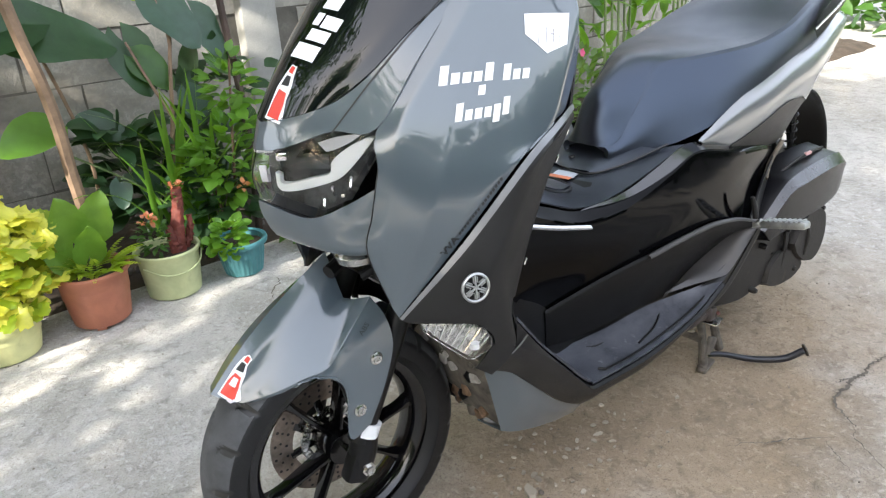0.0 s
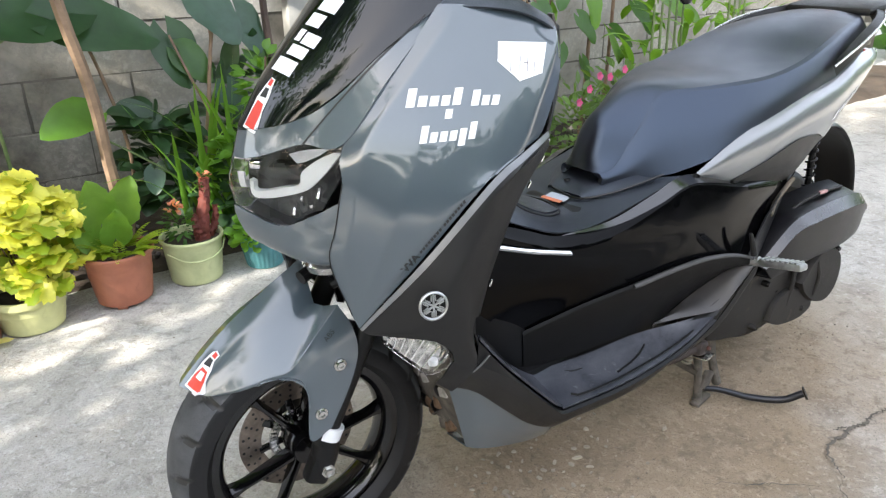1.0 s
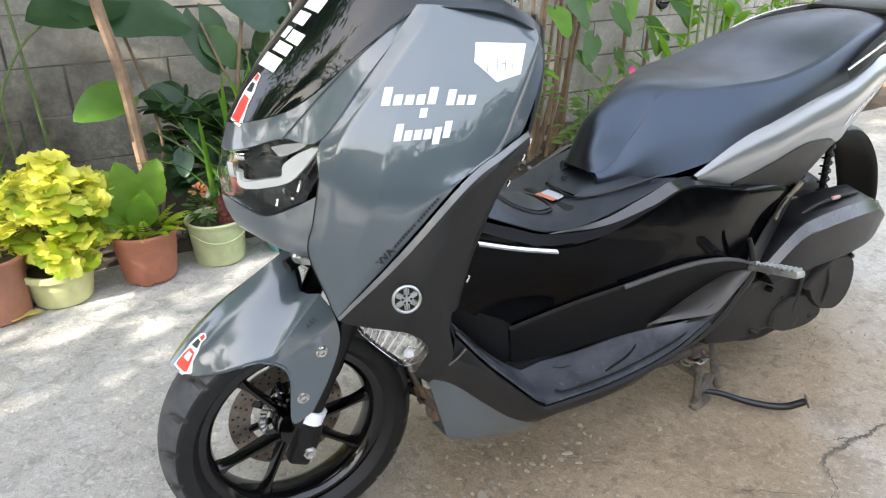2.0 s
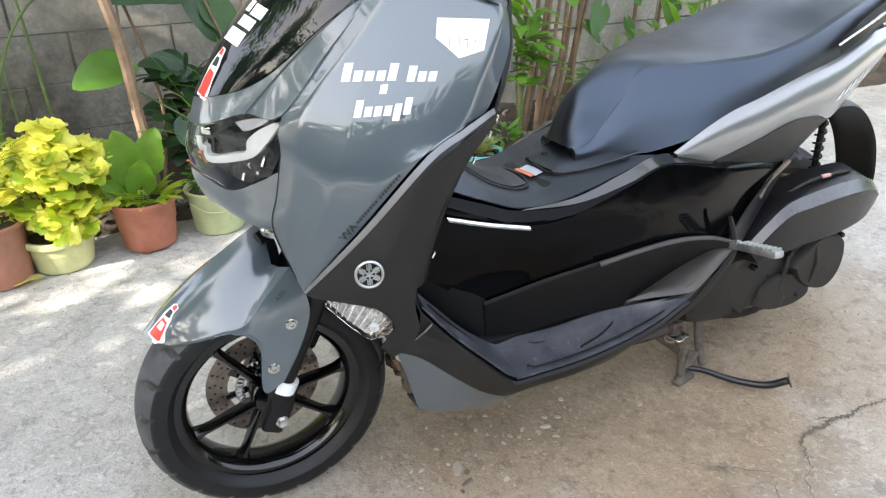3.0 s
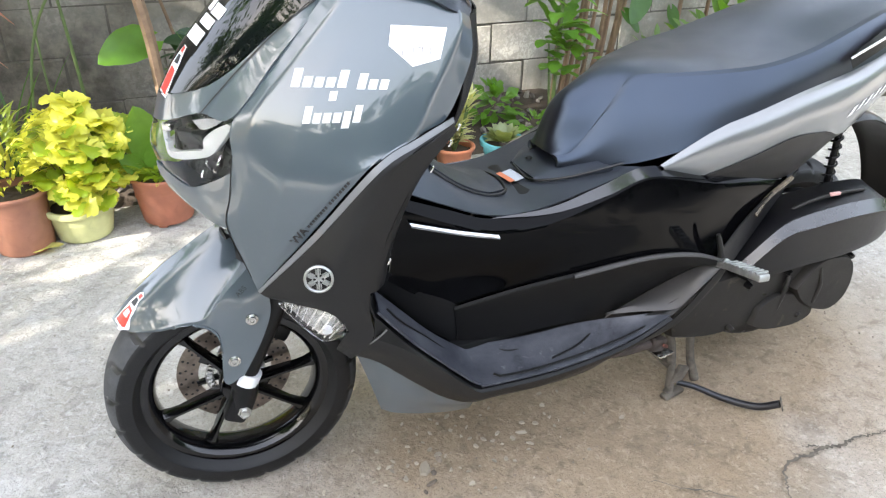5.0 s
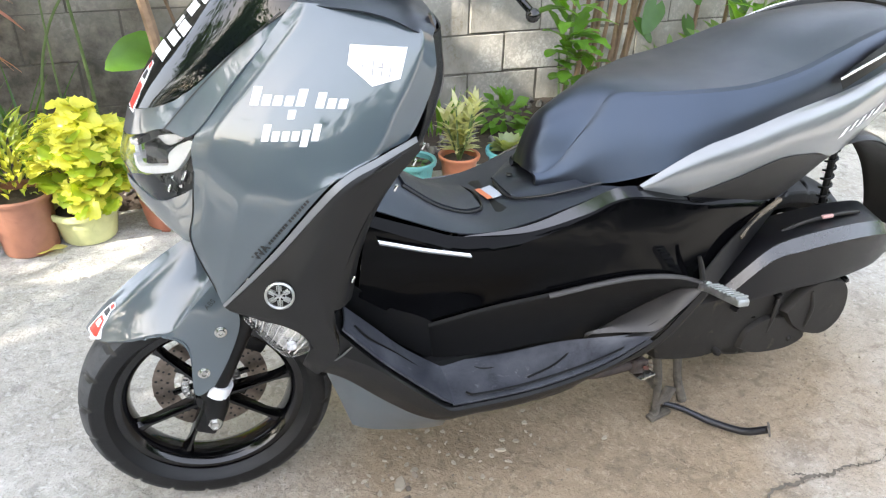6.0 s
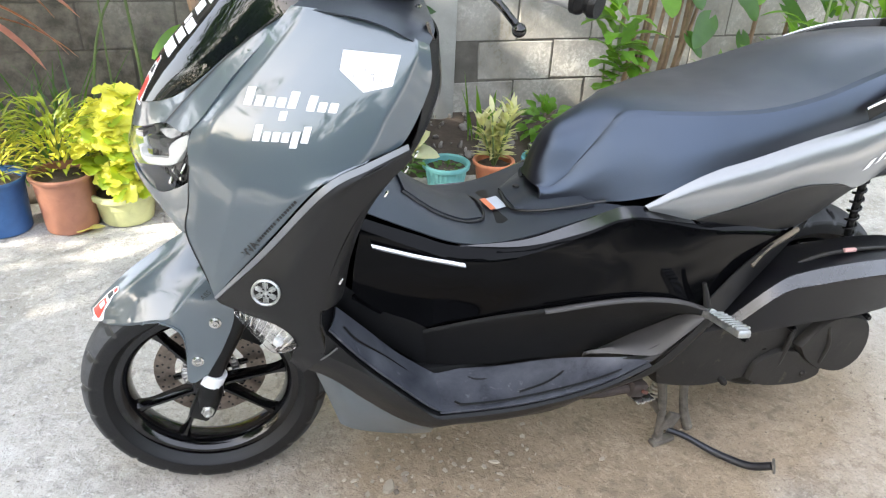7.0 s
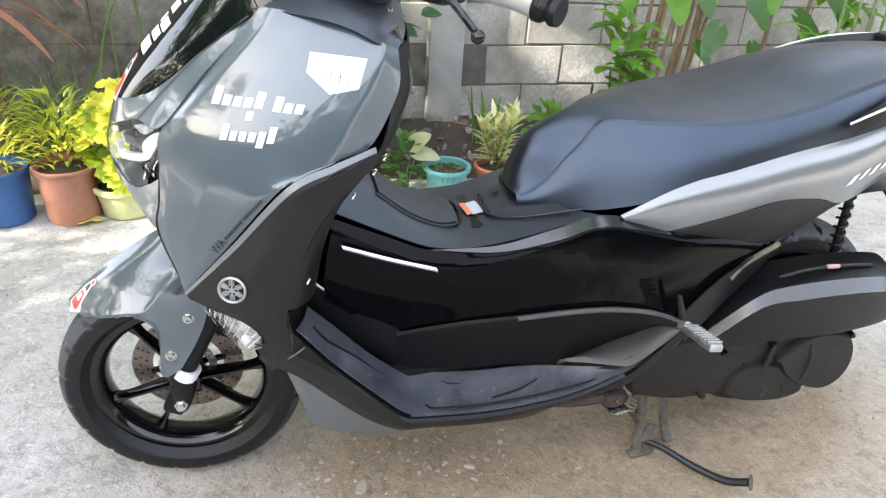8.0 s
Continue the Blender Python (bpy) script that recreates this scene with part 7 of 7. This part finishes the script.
fo = Foliage(70)
rng = random.Random(70)
bush(fo, rng, (-0.10, 1.50, 2.0), (0.5, 0.5, 0.35), 160, 0.2, "ovate", width=0.6, n=6, shell=0.2)
fo.part("crown", GREEN, tree, "loose leafy crown above")

taro = plant("elephant_ear", "tall elephant-ear plant with broad dark leaves by the wall", (0.36, 1.74, 0.04))
for k, (b, w, L, W, m, fc) in enumerate((((-0.06, 1.60, 0.875), (1, 0.20, -0.12), 0.34, 0.24, DEEP, (0.1, -0.75, 0.6)), ((-0.02, 1.63, 0.90), (-1, -0.2, -0.05), 0.25, 0.24, DEEP, (0.1, -0.7, 0.7)),
                                        ((0.30, 1.72, 0.80), (0.25, -0.25, -1), 0.20, 0.18, DEEP, (0.1, -1, 0.25)), ((0.42, 1.70, 0.93), (0.5, -0.15, -0.6), 0.22, 0.19, BLUEGREEN, (0.1, -0.9, 0.5)),
                                        ((0.33, 1.70, 0.74), (0.5, -0.2, -0.5), 0.15, 0.13, GREEN, (0.0, -1, 0.4)), ((0.56, 1.72, 0.86), (0.5, -0.2, -0.9), 0.17, 0.15, BLUEGREEN, (0.2, -1, 0.3)),
                                        ((0.47, 1.66, 0.60), (0.15, -0.3, -1), 0.12, 0.12, BLUEGREEN, (0.1, -1, 0.3)), ((0.60, 1.7, 0.72), (0.6, -0.1, -0.4), 0.14, 0.12, GREEN, (0.0, -1, 0.4)),
                                        ((0.38, 1.74, 0.96), (-0.5, -0.2, 0.3), 0.14, 0.10, LIME, (0.0, -1, 0.4)), ((0.10, 1.68, 0.55), (0.9, -0.3, -0.2), 0.14, 0.12, DEEP, (0.1, -0.9, 0.5)),
                                        ((0.66, 1.66, 0.50), (0.2, -0.3, -1), 0.12, 0.10, GREEN, (0.1, -1, 0.3)), ((0.25, 1.66, 0.36), (0.1, -0.3, -1), 0.12, 0.10, BLUEGREEN, (0.2, -1, 0.3)),
                                        ((0.16, 1.64, 0.34), (-0.2, -0.3, -1), 0.09, 0.08, BLUEGREEN, (-0.2, -1, 0.3)), ((0.36, 1.64, 0.36), (-0.1, -0.4, -1), 0.10, 0.08, BLUEGREEN, (-0.2, -1, 0.3)))):
    big_leaf(taro, b, w, L, W, m, fc, 0.35, 100 + k)
lines = [([(0.34, 1.62, 0.03), (0.345, 1.62, 0.35), (0.385, 1.63, 0.55), (0.42, 1.66, 0.70), (0.47, 1.70, 0.88)], [0.011, 0.008, 0.006]), ([(0.385, 1.63, 0.53), (0.34, 1.66, 0.66), (0.30, 1.70, 0.80)], [0.006, 0.004]),
         ([(0.42, 1.66, 0.70), (0.44, 1.68, 0.80), (0.43, 1.70, 0.93)], [0.005, 0.003]), ([(0.05, 1.72, 0.03), (0.1, 1.70, 0.40), (0.02, 1.66, 0.80), (-0.05, 1.61, 0.88)], [0.008, 0.005])]
stems_part("stalk", lines, BARK, taro)
stems_part("vine", [([(0.02, 1.60, 0.48), (0.10, 1.60, 0.42), (0.20, 1.58, 0.34), (0.28, 1.56, 0.25)], [0.004, 0.003])], STEM, taro)
ds = plant("dark_sapling", "dark bare sapling stem against the wall", (0.70, 1.70, 0.04), "tree")
stems_part("stem", [([(0.63, 1.62, 0.02), (0.655, 1.63, 0.45), (0.665, 1.68, 0.70), (0.66, 1.7, 0.95), (0.66, 1.7, 1.6)], [0.016, 0.014, 0.014])], mat("dark_bark", (0.075, 0.05, 0.04), rough=0.85, var=0.4, bump=0.6), ds)
part("name_board", box((0.075, 0.006, 0.16), (0.72, 1.72, 0.98), (0, 6, 0), bevel=0.002), mat("tan_board", (0.45, 0.30, 0.17), rough=0.7, var=0.3), ds, "small tan board tied to the stem").matrix_parent_inverse = ds.matrix_world.inverted()

# vines and ground leaves between the trunks
vn = plant("vine", "dark green vines with small leaves at the foot of the wall", (0.15, 1.68, 0.05))
fo = Foliage(80)
rng = random.Random(80)
bush(fo, rng, (0.20, 1.66, 0.50), (0.14, 0.06, 0.10), 26, 0.085, "heart", width=0.8, droop=0.9, n=6, shell=0.2)
bush(fo, rng, (0.15, 1.68, 0.34), (0.13, 0.05, 0.12), 18, 0.075, "heart", width=0.8, droop=0.9, n=6, shell=0.2)
bush(fo, rng, (0.40, 1.68, 0.25), (0.35, 0.06, 0.18), 60, 0.07, "heart", width=0.8, droop=0.9, n=6, shell=0.2)
bush(fo, rng, (0.62, 1.72, 0.60), (0.22, 0.06, 0.28), 40, 0.08, "ovate", width=0.6, droop=0.7, n=5, shell=0.2)
bush(fo, rng, (0.24, 1.82, 0.34), (0.20, 0.08, 0.22), 34, 0.105, "heart", width=0.85, droop=0.9, n=6, shell=0.2)
bush(fo, rng, (0.52, 1.84, 0.44), (0.26, 0.08, 0.28), 60, 0.10, "heart", width=0.85, droop=0.9, n=6, shell=0.2)
fo.part("leaves", DEEP, vn)
fs = Foliage(81)
for k in range(46):
    x = rng.uniform(0.22, 0.50)
    fs.leaf((x, 1.60 + rng.uniform(-0.03, 0.05), 0.04), (rng.uniform(-0.25, 0.3), rng.uniform(-0.3, 0.05), 1), rng.uniform(0.35, 0.72), 0.022, "strap", rng.uniform(0.7, 2.4), 0.25, n=9)
fs.part("strap_leaves", BRIGHT, vn, "long arching strap leaves")

# plants in the bed and pots on the other side of the scooter
vp = plant("variegated_plant", "cream and green spiky variegated plant in the orange pot", (1.075, 1.37, 0.10))
fo = Foliage(90)
rng = random.Random(90)
lines = []
for k in range(14):
    a = rng.uniform(0, 2 * math.pi)
    top = Vector((1.075 + 0.065 * math.cos(a), 1.37 + 0.05 * math.sin(a), rng.uniform(0.22, 0.36)))
    lines.append(([(1.075, 1.37, 0.09), (1.075 + 0.03 * math.cos(a), 1.37 + 0.03 * math.sin(a), 0.18), tuple(top)], [0.004, 0.003]))
    for q in range(13):
        u = q / 12
        b = Vector((1.075, 1.37, 0.13)).lerp(top, u)
        g = q * 2.4 + a
        fo.leaf(b, (math.cos(g), math.sin(g), 0.6 + u), rng.uniform(0.07, 0.11), 0.022, "lance", 0.8, 0.2, n=5)
fo.part("leaves", CREAM, vp, "cream-edged narrow leaves")
stems_part("stems", lines, STEM, vp)
sc = plant("pale_rosette", "pale green succulent rosette in the light blue pot", (1.29, 1.345, 0.11))
fo = Foliage(91)
for q in range(34):
    g, u = q * 2.4, q / 34
    fo.leaf((1.29 + 0.02 * math.cos(g), 1.345 + 0.02 * math.sin(g), 0.115 + 0.02 * u), (math.cos(g), math.sin(g), 0.3 + 1.5 * u), 0.085 - 0.02 * u, 0.045, "ovate", 0.5, 0.25, n=5)
fo.part("leaves", leaf_mat("pale_rosette_leaf", (0.30, 0.36, 0.20), random=0.4), sc)
ap = plant("seedlings", "tiny green seedlings in the turquoise pot", (0.872, 1.365, 0.10))
fo = Foliage(92)
rng = random.Random(92)
bush(fo, rng, (0.872, 1.365, 0.105), (0.05, 0.05, 0.012), 50, 0.022, "ovate", n=3)
fo.part("leaves", GREEN, ap)
cl = plant("white_caladium", "low caladium with green and white leaves beside the turquoise pot", (0.72, 1.42, 0.0))
fo, fw = Foliage(93), Foliage(94)
bush(fo, rng, (0.70, 1.40, 0.13), (0.10, 0.07, 0.10), 60, 0.05, "ovate", width=0.7, n=4, shell=0.3)
fw.leaf((0.735, 1.40, 0.20), (0.5, -0.3, 0.7), 0.10, 0.075, "heart", 0.6, 0.2, n=7, face=(-0.4, -1, 0.7))
fw.leaf((0.75, 1.39, 0.17), (0.9, -0.3, 0.1), 0.10, 0.07, "heart", 0.6, 0.2, n=7, face=(-0.3, -0.8, 0.9))
fo.part("leaves", GREEN, cl)
fw.part("white_leaf", CREAM, cl, "pale white-green leaf")
stems_part("stems", [([(0.72, 1.42, 0.0), (0.72, 1.41, 0.1), (0.735, 1.40, 0.2)], 0.003), ([(0.72, 1.42, 0.0), (0.735, 1.4, 0.1), (0.75, 1.39, 0.17)], 0.003)], STEM, cl)
hb2 = plant("weed_tuft", "green weeds growing in the soil by the wall", (1.47, 1.78, 0.04))
fo = Foliage(95)
bush(fo, rng, (1.46, 1.76, 0.15), (0.12, 0.08, 0.09), 70, 0.06, "lobed", width=0.6, n=5, shell=0.3)
bush(fo, rng, (1.55, 1.55, 0.10), (0.08, 0.05, 0.06), 40, 0.06, "lance", width=0.35, n=5, shell=0.3)
for k in range(7):
    fo.leaf((1.10 + 0.02 * k, 1.82, 0.04), (rng.uniform(-0.3, 0.3), rng.uniform(-0.4, 0), 1), rng.uniform(0.2, 0.34), 0.03, "lance", 0.6, 0.3, n=7)
fo.part("leaves", BRIGHT, hb2)

# papaya-like plant, clump of canes, broad leaves
pp = plant("tobacco_weed", "bright green large-leaved weed in front of brown canes", (1.72, 1.68, 0.05))
fo = Foliage(96)
rng = random.Random(96)
for k in range(26):
    a = rng.uniform(0, 2 * math.pi)
    h = rng.uniform(0.40, 0.66)
    fo.leaf((1.71 + rng.uniform(-0.05, 0.05), 1.64 + rng.uniform(-0.04, 0.04), h), (math.cos(a), math.sin(a) * 0.7 - 0.3, rng.uniform(0.1, 1.0)), rng.uniform(0.13, 0.20), rng.uniform(0.05, 0.075), "lobed", 0.9, 0.2, n=10, jag=0.06)
for k in range(26):
    fo.leaf((1.70 + rng.uniform(-0.10, 0.16), 1.62 + rng.uniform(-0.04, 0.04), rng.uniform(0.30, 0.5)), (rng.uniform(-1, 1), -0.6, rng.uniform(-0.3, 0.5)), rng.uniform(0.06, 0.10), 0.055, "round", 0.6, 0.15, n=6)
fo.part("leaves", BRIGHT, pp, "fresh lobed leaves")
stems_part("stems", [([(1.72, 1.68, 0.03), (1.715, 1.66, 0.30), (1.71, 1.64, 0.62)], [0.010, 0.008]), ([(1.70, 1.66, 0.03), (1.66, 1.63, 0.30), (1.64, 1.62, 0.45)], [0.007, 0.004])], STEM, pp)
cn = plant("cane_clump", "clump of brown bare canes leaning on the wall", (1.90, 1.72, 0.04))
for k in range(9):
    stems_part("cane", [([(1.74 + 0.035 * k, 1.72 + 0.02 * (k % 3), 0.02), (1.78 + 0.04 * k + rng.uniform(-0.02, 0.02), 1.74, 0.4), (1.80 + 0.05 * k + rng.uniform(-0.03, 0.03), 1.76, 0.85 + 0.05 * (k % 4))], [0.012 + 0.004 * (k % 2), 0.008])], BARK, cn)
bl = plant("broad_leaved_climber", "climber with broad hanging leaves on the wall", (2.05, 1.74, 0.04))
rng = random.Random(98)
for x, y in ((2.03, 1.71), (2.47, 1.8), (2.74, 1.9)):
    stems_part("stem", [([(x, y, 0.02), (x + 0.02, y - 0.01, 0.5), (x + 0.03, y - 0.01, 1.05)], [0.012, 0.009])], BARK, bl)
for k, (x, y, z, L) in enumerate(((1.88, 1.62, 0.76, 0.17), (2.12, 1.62, 0.62, 0.16), (1.98, 1.64, 0.82, 0.18), (2.08, 1.66, 0.80, 0.14), (2.02, 1.60, 0.55, 0.11), (2.28, 1.66, 0.74, 0.16), (2.40, 1.7, 0.84, 0.18), (2.55, 1.68, 0.66, 0.15), (2.66, 1.64, 0.78, 0.18), (2.86, 1.66, 0.84, 0.18), (2.2, 1.7, 0.9, 0.17), (2.38, 1.72, 0.52, 0.13), (3.05, 1.7, 0.75, 0.18))):
    big_leaf(bl, (x, y, z), (rng.uniform(-0.6, 0.9), -0.35, rng.uniform(-0.8, -0.1)), L, L * 0.72, GREEN if k % 3 else BRIGHT, (rng.uniform(-0.3, 0.3), -0.8, 0.6), 0.4, 200 + k)
pk = plant("periwinkle_bush", "periwinkle bush with small pink flowers", (2.15, 1.50, 0.02))
fo, ff = Foliage(97), Foliage(98)
rng = random.Random(97)
bush(fo, rng, (2.10, 1.45, 0.25), (0.28, 0.16, 0.22), 330, 0.055, "ovate", width=0.5, n=4, shell=0.35)
bush(fo, rng, (2.45, 1.50, 0.30), (0.28, 0.16, 0.25), 240, 0.06, "ovate", width=0.5, n=4, shell=0.35)
for c in ((2.11, 1.338, 0.511), (2.04, 1.33, 0.46), (2.18, 1.34, 0.50), (2.30, 1.36, 0.52), (2.0, 1.35, 0.40)):
    for q in range(5):
        g = q * 1.256
        ff.leaf(c, (math.cos(g), -0.4 + 0.2 * math.sin(g), math.sin(g)), 0.022, 0.02, "round", 0.2, 0.1, n=4, face=(0, -1, 0.2))
    ff.part("flower", PETAL, pk, "five-petalled pink flower")
    ff = Foliage(98)
fo.part("leaves", leaf_mat("periwinkle_leaf", (0.12, 0.22, 0.06), random=0.6), pk)
lily = plant("yellow_ginger", "ginger plants with long bright leaves beyond the scooter", (2.9, 1.55, 0.02))
fo = Foliage(99)
rng = random.Random(99)
for k in range(130):
    x, y = rng.uniform(2.5, 3.6), rng.uniform(1.35, 1.8)
    fo.leaf((x, y, rng.uniform(0.15, 0.85)), (rng.uniform(-1, 1), rng.uniform(-1, 0.4), rng.uniform(0.2, 1.2)), rng.uniform(0.16, 0.26), 0.055, "lance", 1.0, 0.2, n=6)
fo.part("leaves", BRIGHT, lily)
for k in range(9):
    stems_part("stem", [([(2.55 + 0.12 * k, 1.4 + 0.05 * (k % 5), 0.0), (2.55 + 0.12 * k, 1.42 + 0.05 * (k % 5), 0.8)], [0.010, 0.006])], STEM, lily)

# fallen leaf on the concrete
fl = Foliage(120)
fl.leaf((-0.50, 1.235, 0.012), (1, 0.15, 0.1), 0.10, 0.055, "ovate", 0.15, 0.25, n=7, curl=0.06)
tagged(new("fallen_leaf", fl.mesh("fallen_leaf", leaf_mat("fallen_yellow_leaf", (0.62, 0.55, 0.20), random=0.0))), "dry pale yellow leaf lying on the concrete", "leaf")


# ---- garden end, and unseen hedges, wall and trees added to shape the light ----
def hedge(name, label, lo, hi, count, size, seed, material):
    fo = Foliage(seed)
    r = random.Random(seed)
    for _ in range(count):
        p = [r.uniform(a, b) for a, b in zip(lo, hi)]
        fo.leaf(p, (r.uniform(-1, 1), r.uniform(-1, 1), r.uniform(-0.5, 0.7)), size * r.uniform(0.6, 1.3), size * 0.55, "ovate", 0.6, 0.15, n=3, face=(r.uniform(-1, 1), r.uniform(-1, 1), 0.6))
    ob = new(name, fo.mesh(name, material))
    return tagged(ob, label, "hedge", kind="stuff")


# the garden end is widened out of view to darken reflections
hedge("garden_end", "green garden shrubs at the far end of the yard", (7.0, -6.5, 0.0), (9.0, 3.0, 2.2), 5000, 0.24, 300, GREEN)
# unseen hedge, shrubs and wall, added so that the panels reflect dark
hedge("facing_hedge", "unseen hedge opposite, added to darken reflections", (-6.0, -3.4, 0.0), (6.5, -2.5, 1.2), 4400, 0.20, 301, DEEP)
hedge("near_shrubs", "unseen shrubs at the near end, added to darken reflections", (-8.0, -3.4, 0.0), (-6.2, 3.0, 2.6), 4600, 0.22, 302, DEEP)
single("wall_front", box((13.0, 0.15, 1.0), (0.5, -3.7, 0.5)), mat("facing_wall_plaster", (0.22, 0.21, 0.19), rough=0.9, var=0.4, var_scale=2), "unseen plastered wall behind the hedge, added to darken reflections", "wall", kind="structure")


def shade_tree(name, trunk, centre, radii, count, seed, bunches=26):
    t = plant(name, "broad tree out of view, added to shade the yard", (*trunk, 0), "tree")
    c = Vector(centre)
    limbs = [([(*trunk, -0.02), (trunk[0], trunk[1] + 0.05, 1.2), (c.x, c.y, c.z - radii[2] * 0.6), (c.x, c.y, c.z + 0.2)], [0.15, 0.10, 0.06])]
    r = random.Random(seed)
    clumps = []
    for k in range(bunches):
        d = Vector((r.gauss(0, 1), r.gauss(0, 1), r.gauss(0, 0.8)))
        d = d / max(d.length, 1e-3) * r.uniform(0.35, 1.0)
        q = c + Vector((d.x * radii[0], d.y * radii[1], d.z * radii[2]))
        clumps.append(q)
        if k < 30:
            limbs.append(([(c.x, c.y, c.z - radii[2] * 0.4), tuple((c + q) / 2 + Vector((0, 0, -0.1))), tuple(q)], [0.04, 0.01]))
    stems_part("trunk", limbs, BARK, t)
    fo = Foliage(seed)
    for k in range(count):
        q = r.choice(clumps)
        p = q + Vector((r.gauss(0, 0.26), r.gauss(0, 0.26), r.gauss(0, 0.2)))
        fo.leaf(p, (r.uniform(-1, 1), r.uniform(-1, 1), r.uniform(-0.6, 0.4)), r.uniform(0.10, 0.18), 0.075, "ovate", 0.5, 0.1, n=3, face=(r.uniform(-0.5, 0.5), r.uniform(-0.5, 0.5), 1))
    fo.part("crown", GREEN, t, "dense uneven leafy crown")


# crowns out of view, added to block sun and sky and darken reflections
shade_tree("shade_tree", (-4.8, -2.6), (-4.3, -1.40, 2.95), (1.7, 1.50, 0.9), 7600, 401, 300)
shade_tree("wall_tree", (-5.0, 2.6), (-4.7, 1.25, 3.2), (1.6, 1.2, 0.8), 3000, 402, 150)
shade_tree("tall_tree", (-6.8, -3.0), (-6.1, -1.5, 5.7), (1.9, 1.7, 1.0), 5200, 406, 220)
shade_tree("tall_tree", (1.6, 3.6), (1.0, 2.6, 4.3), (3.4, 1.7, 0.8), 5000, 403, 34)
shade_tree("tall_tree", (-2.6, 3.4), (-1.9, 2.2, 4.0), (1.8, 1.8, 0.8), 9500, 405, 50)
shade_tree("tall_tree", (5.2, 1.9), (4.4, 0.9, 4.3), (1.8, 2.2, 0.8), 4000, 404, 30)
build_wall()
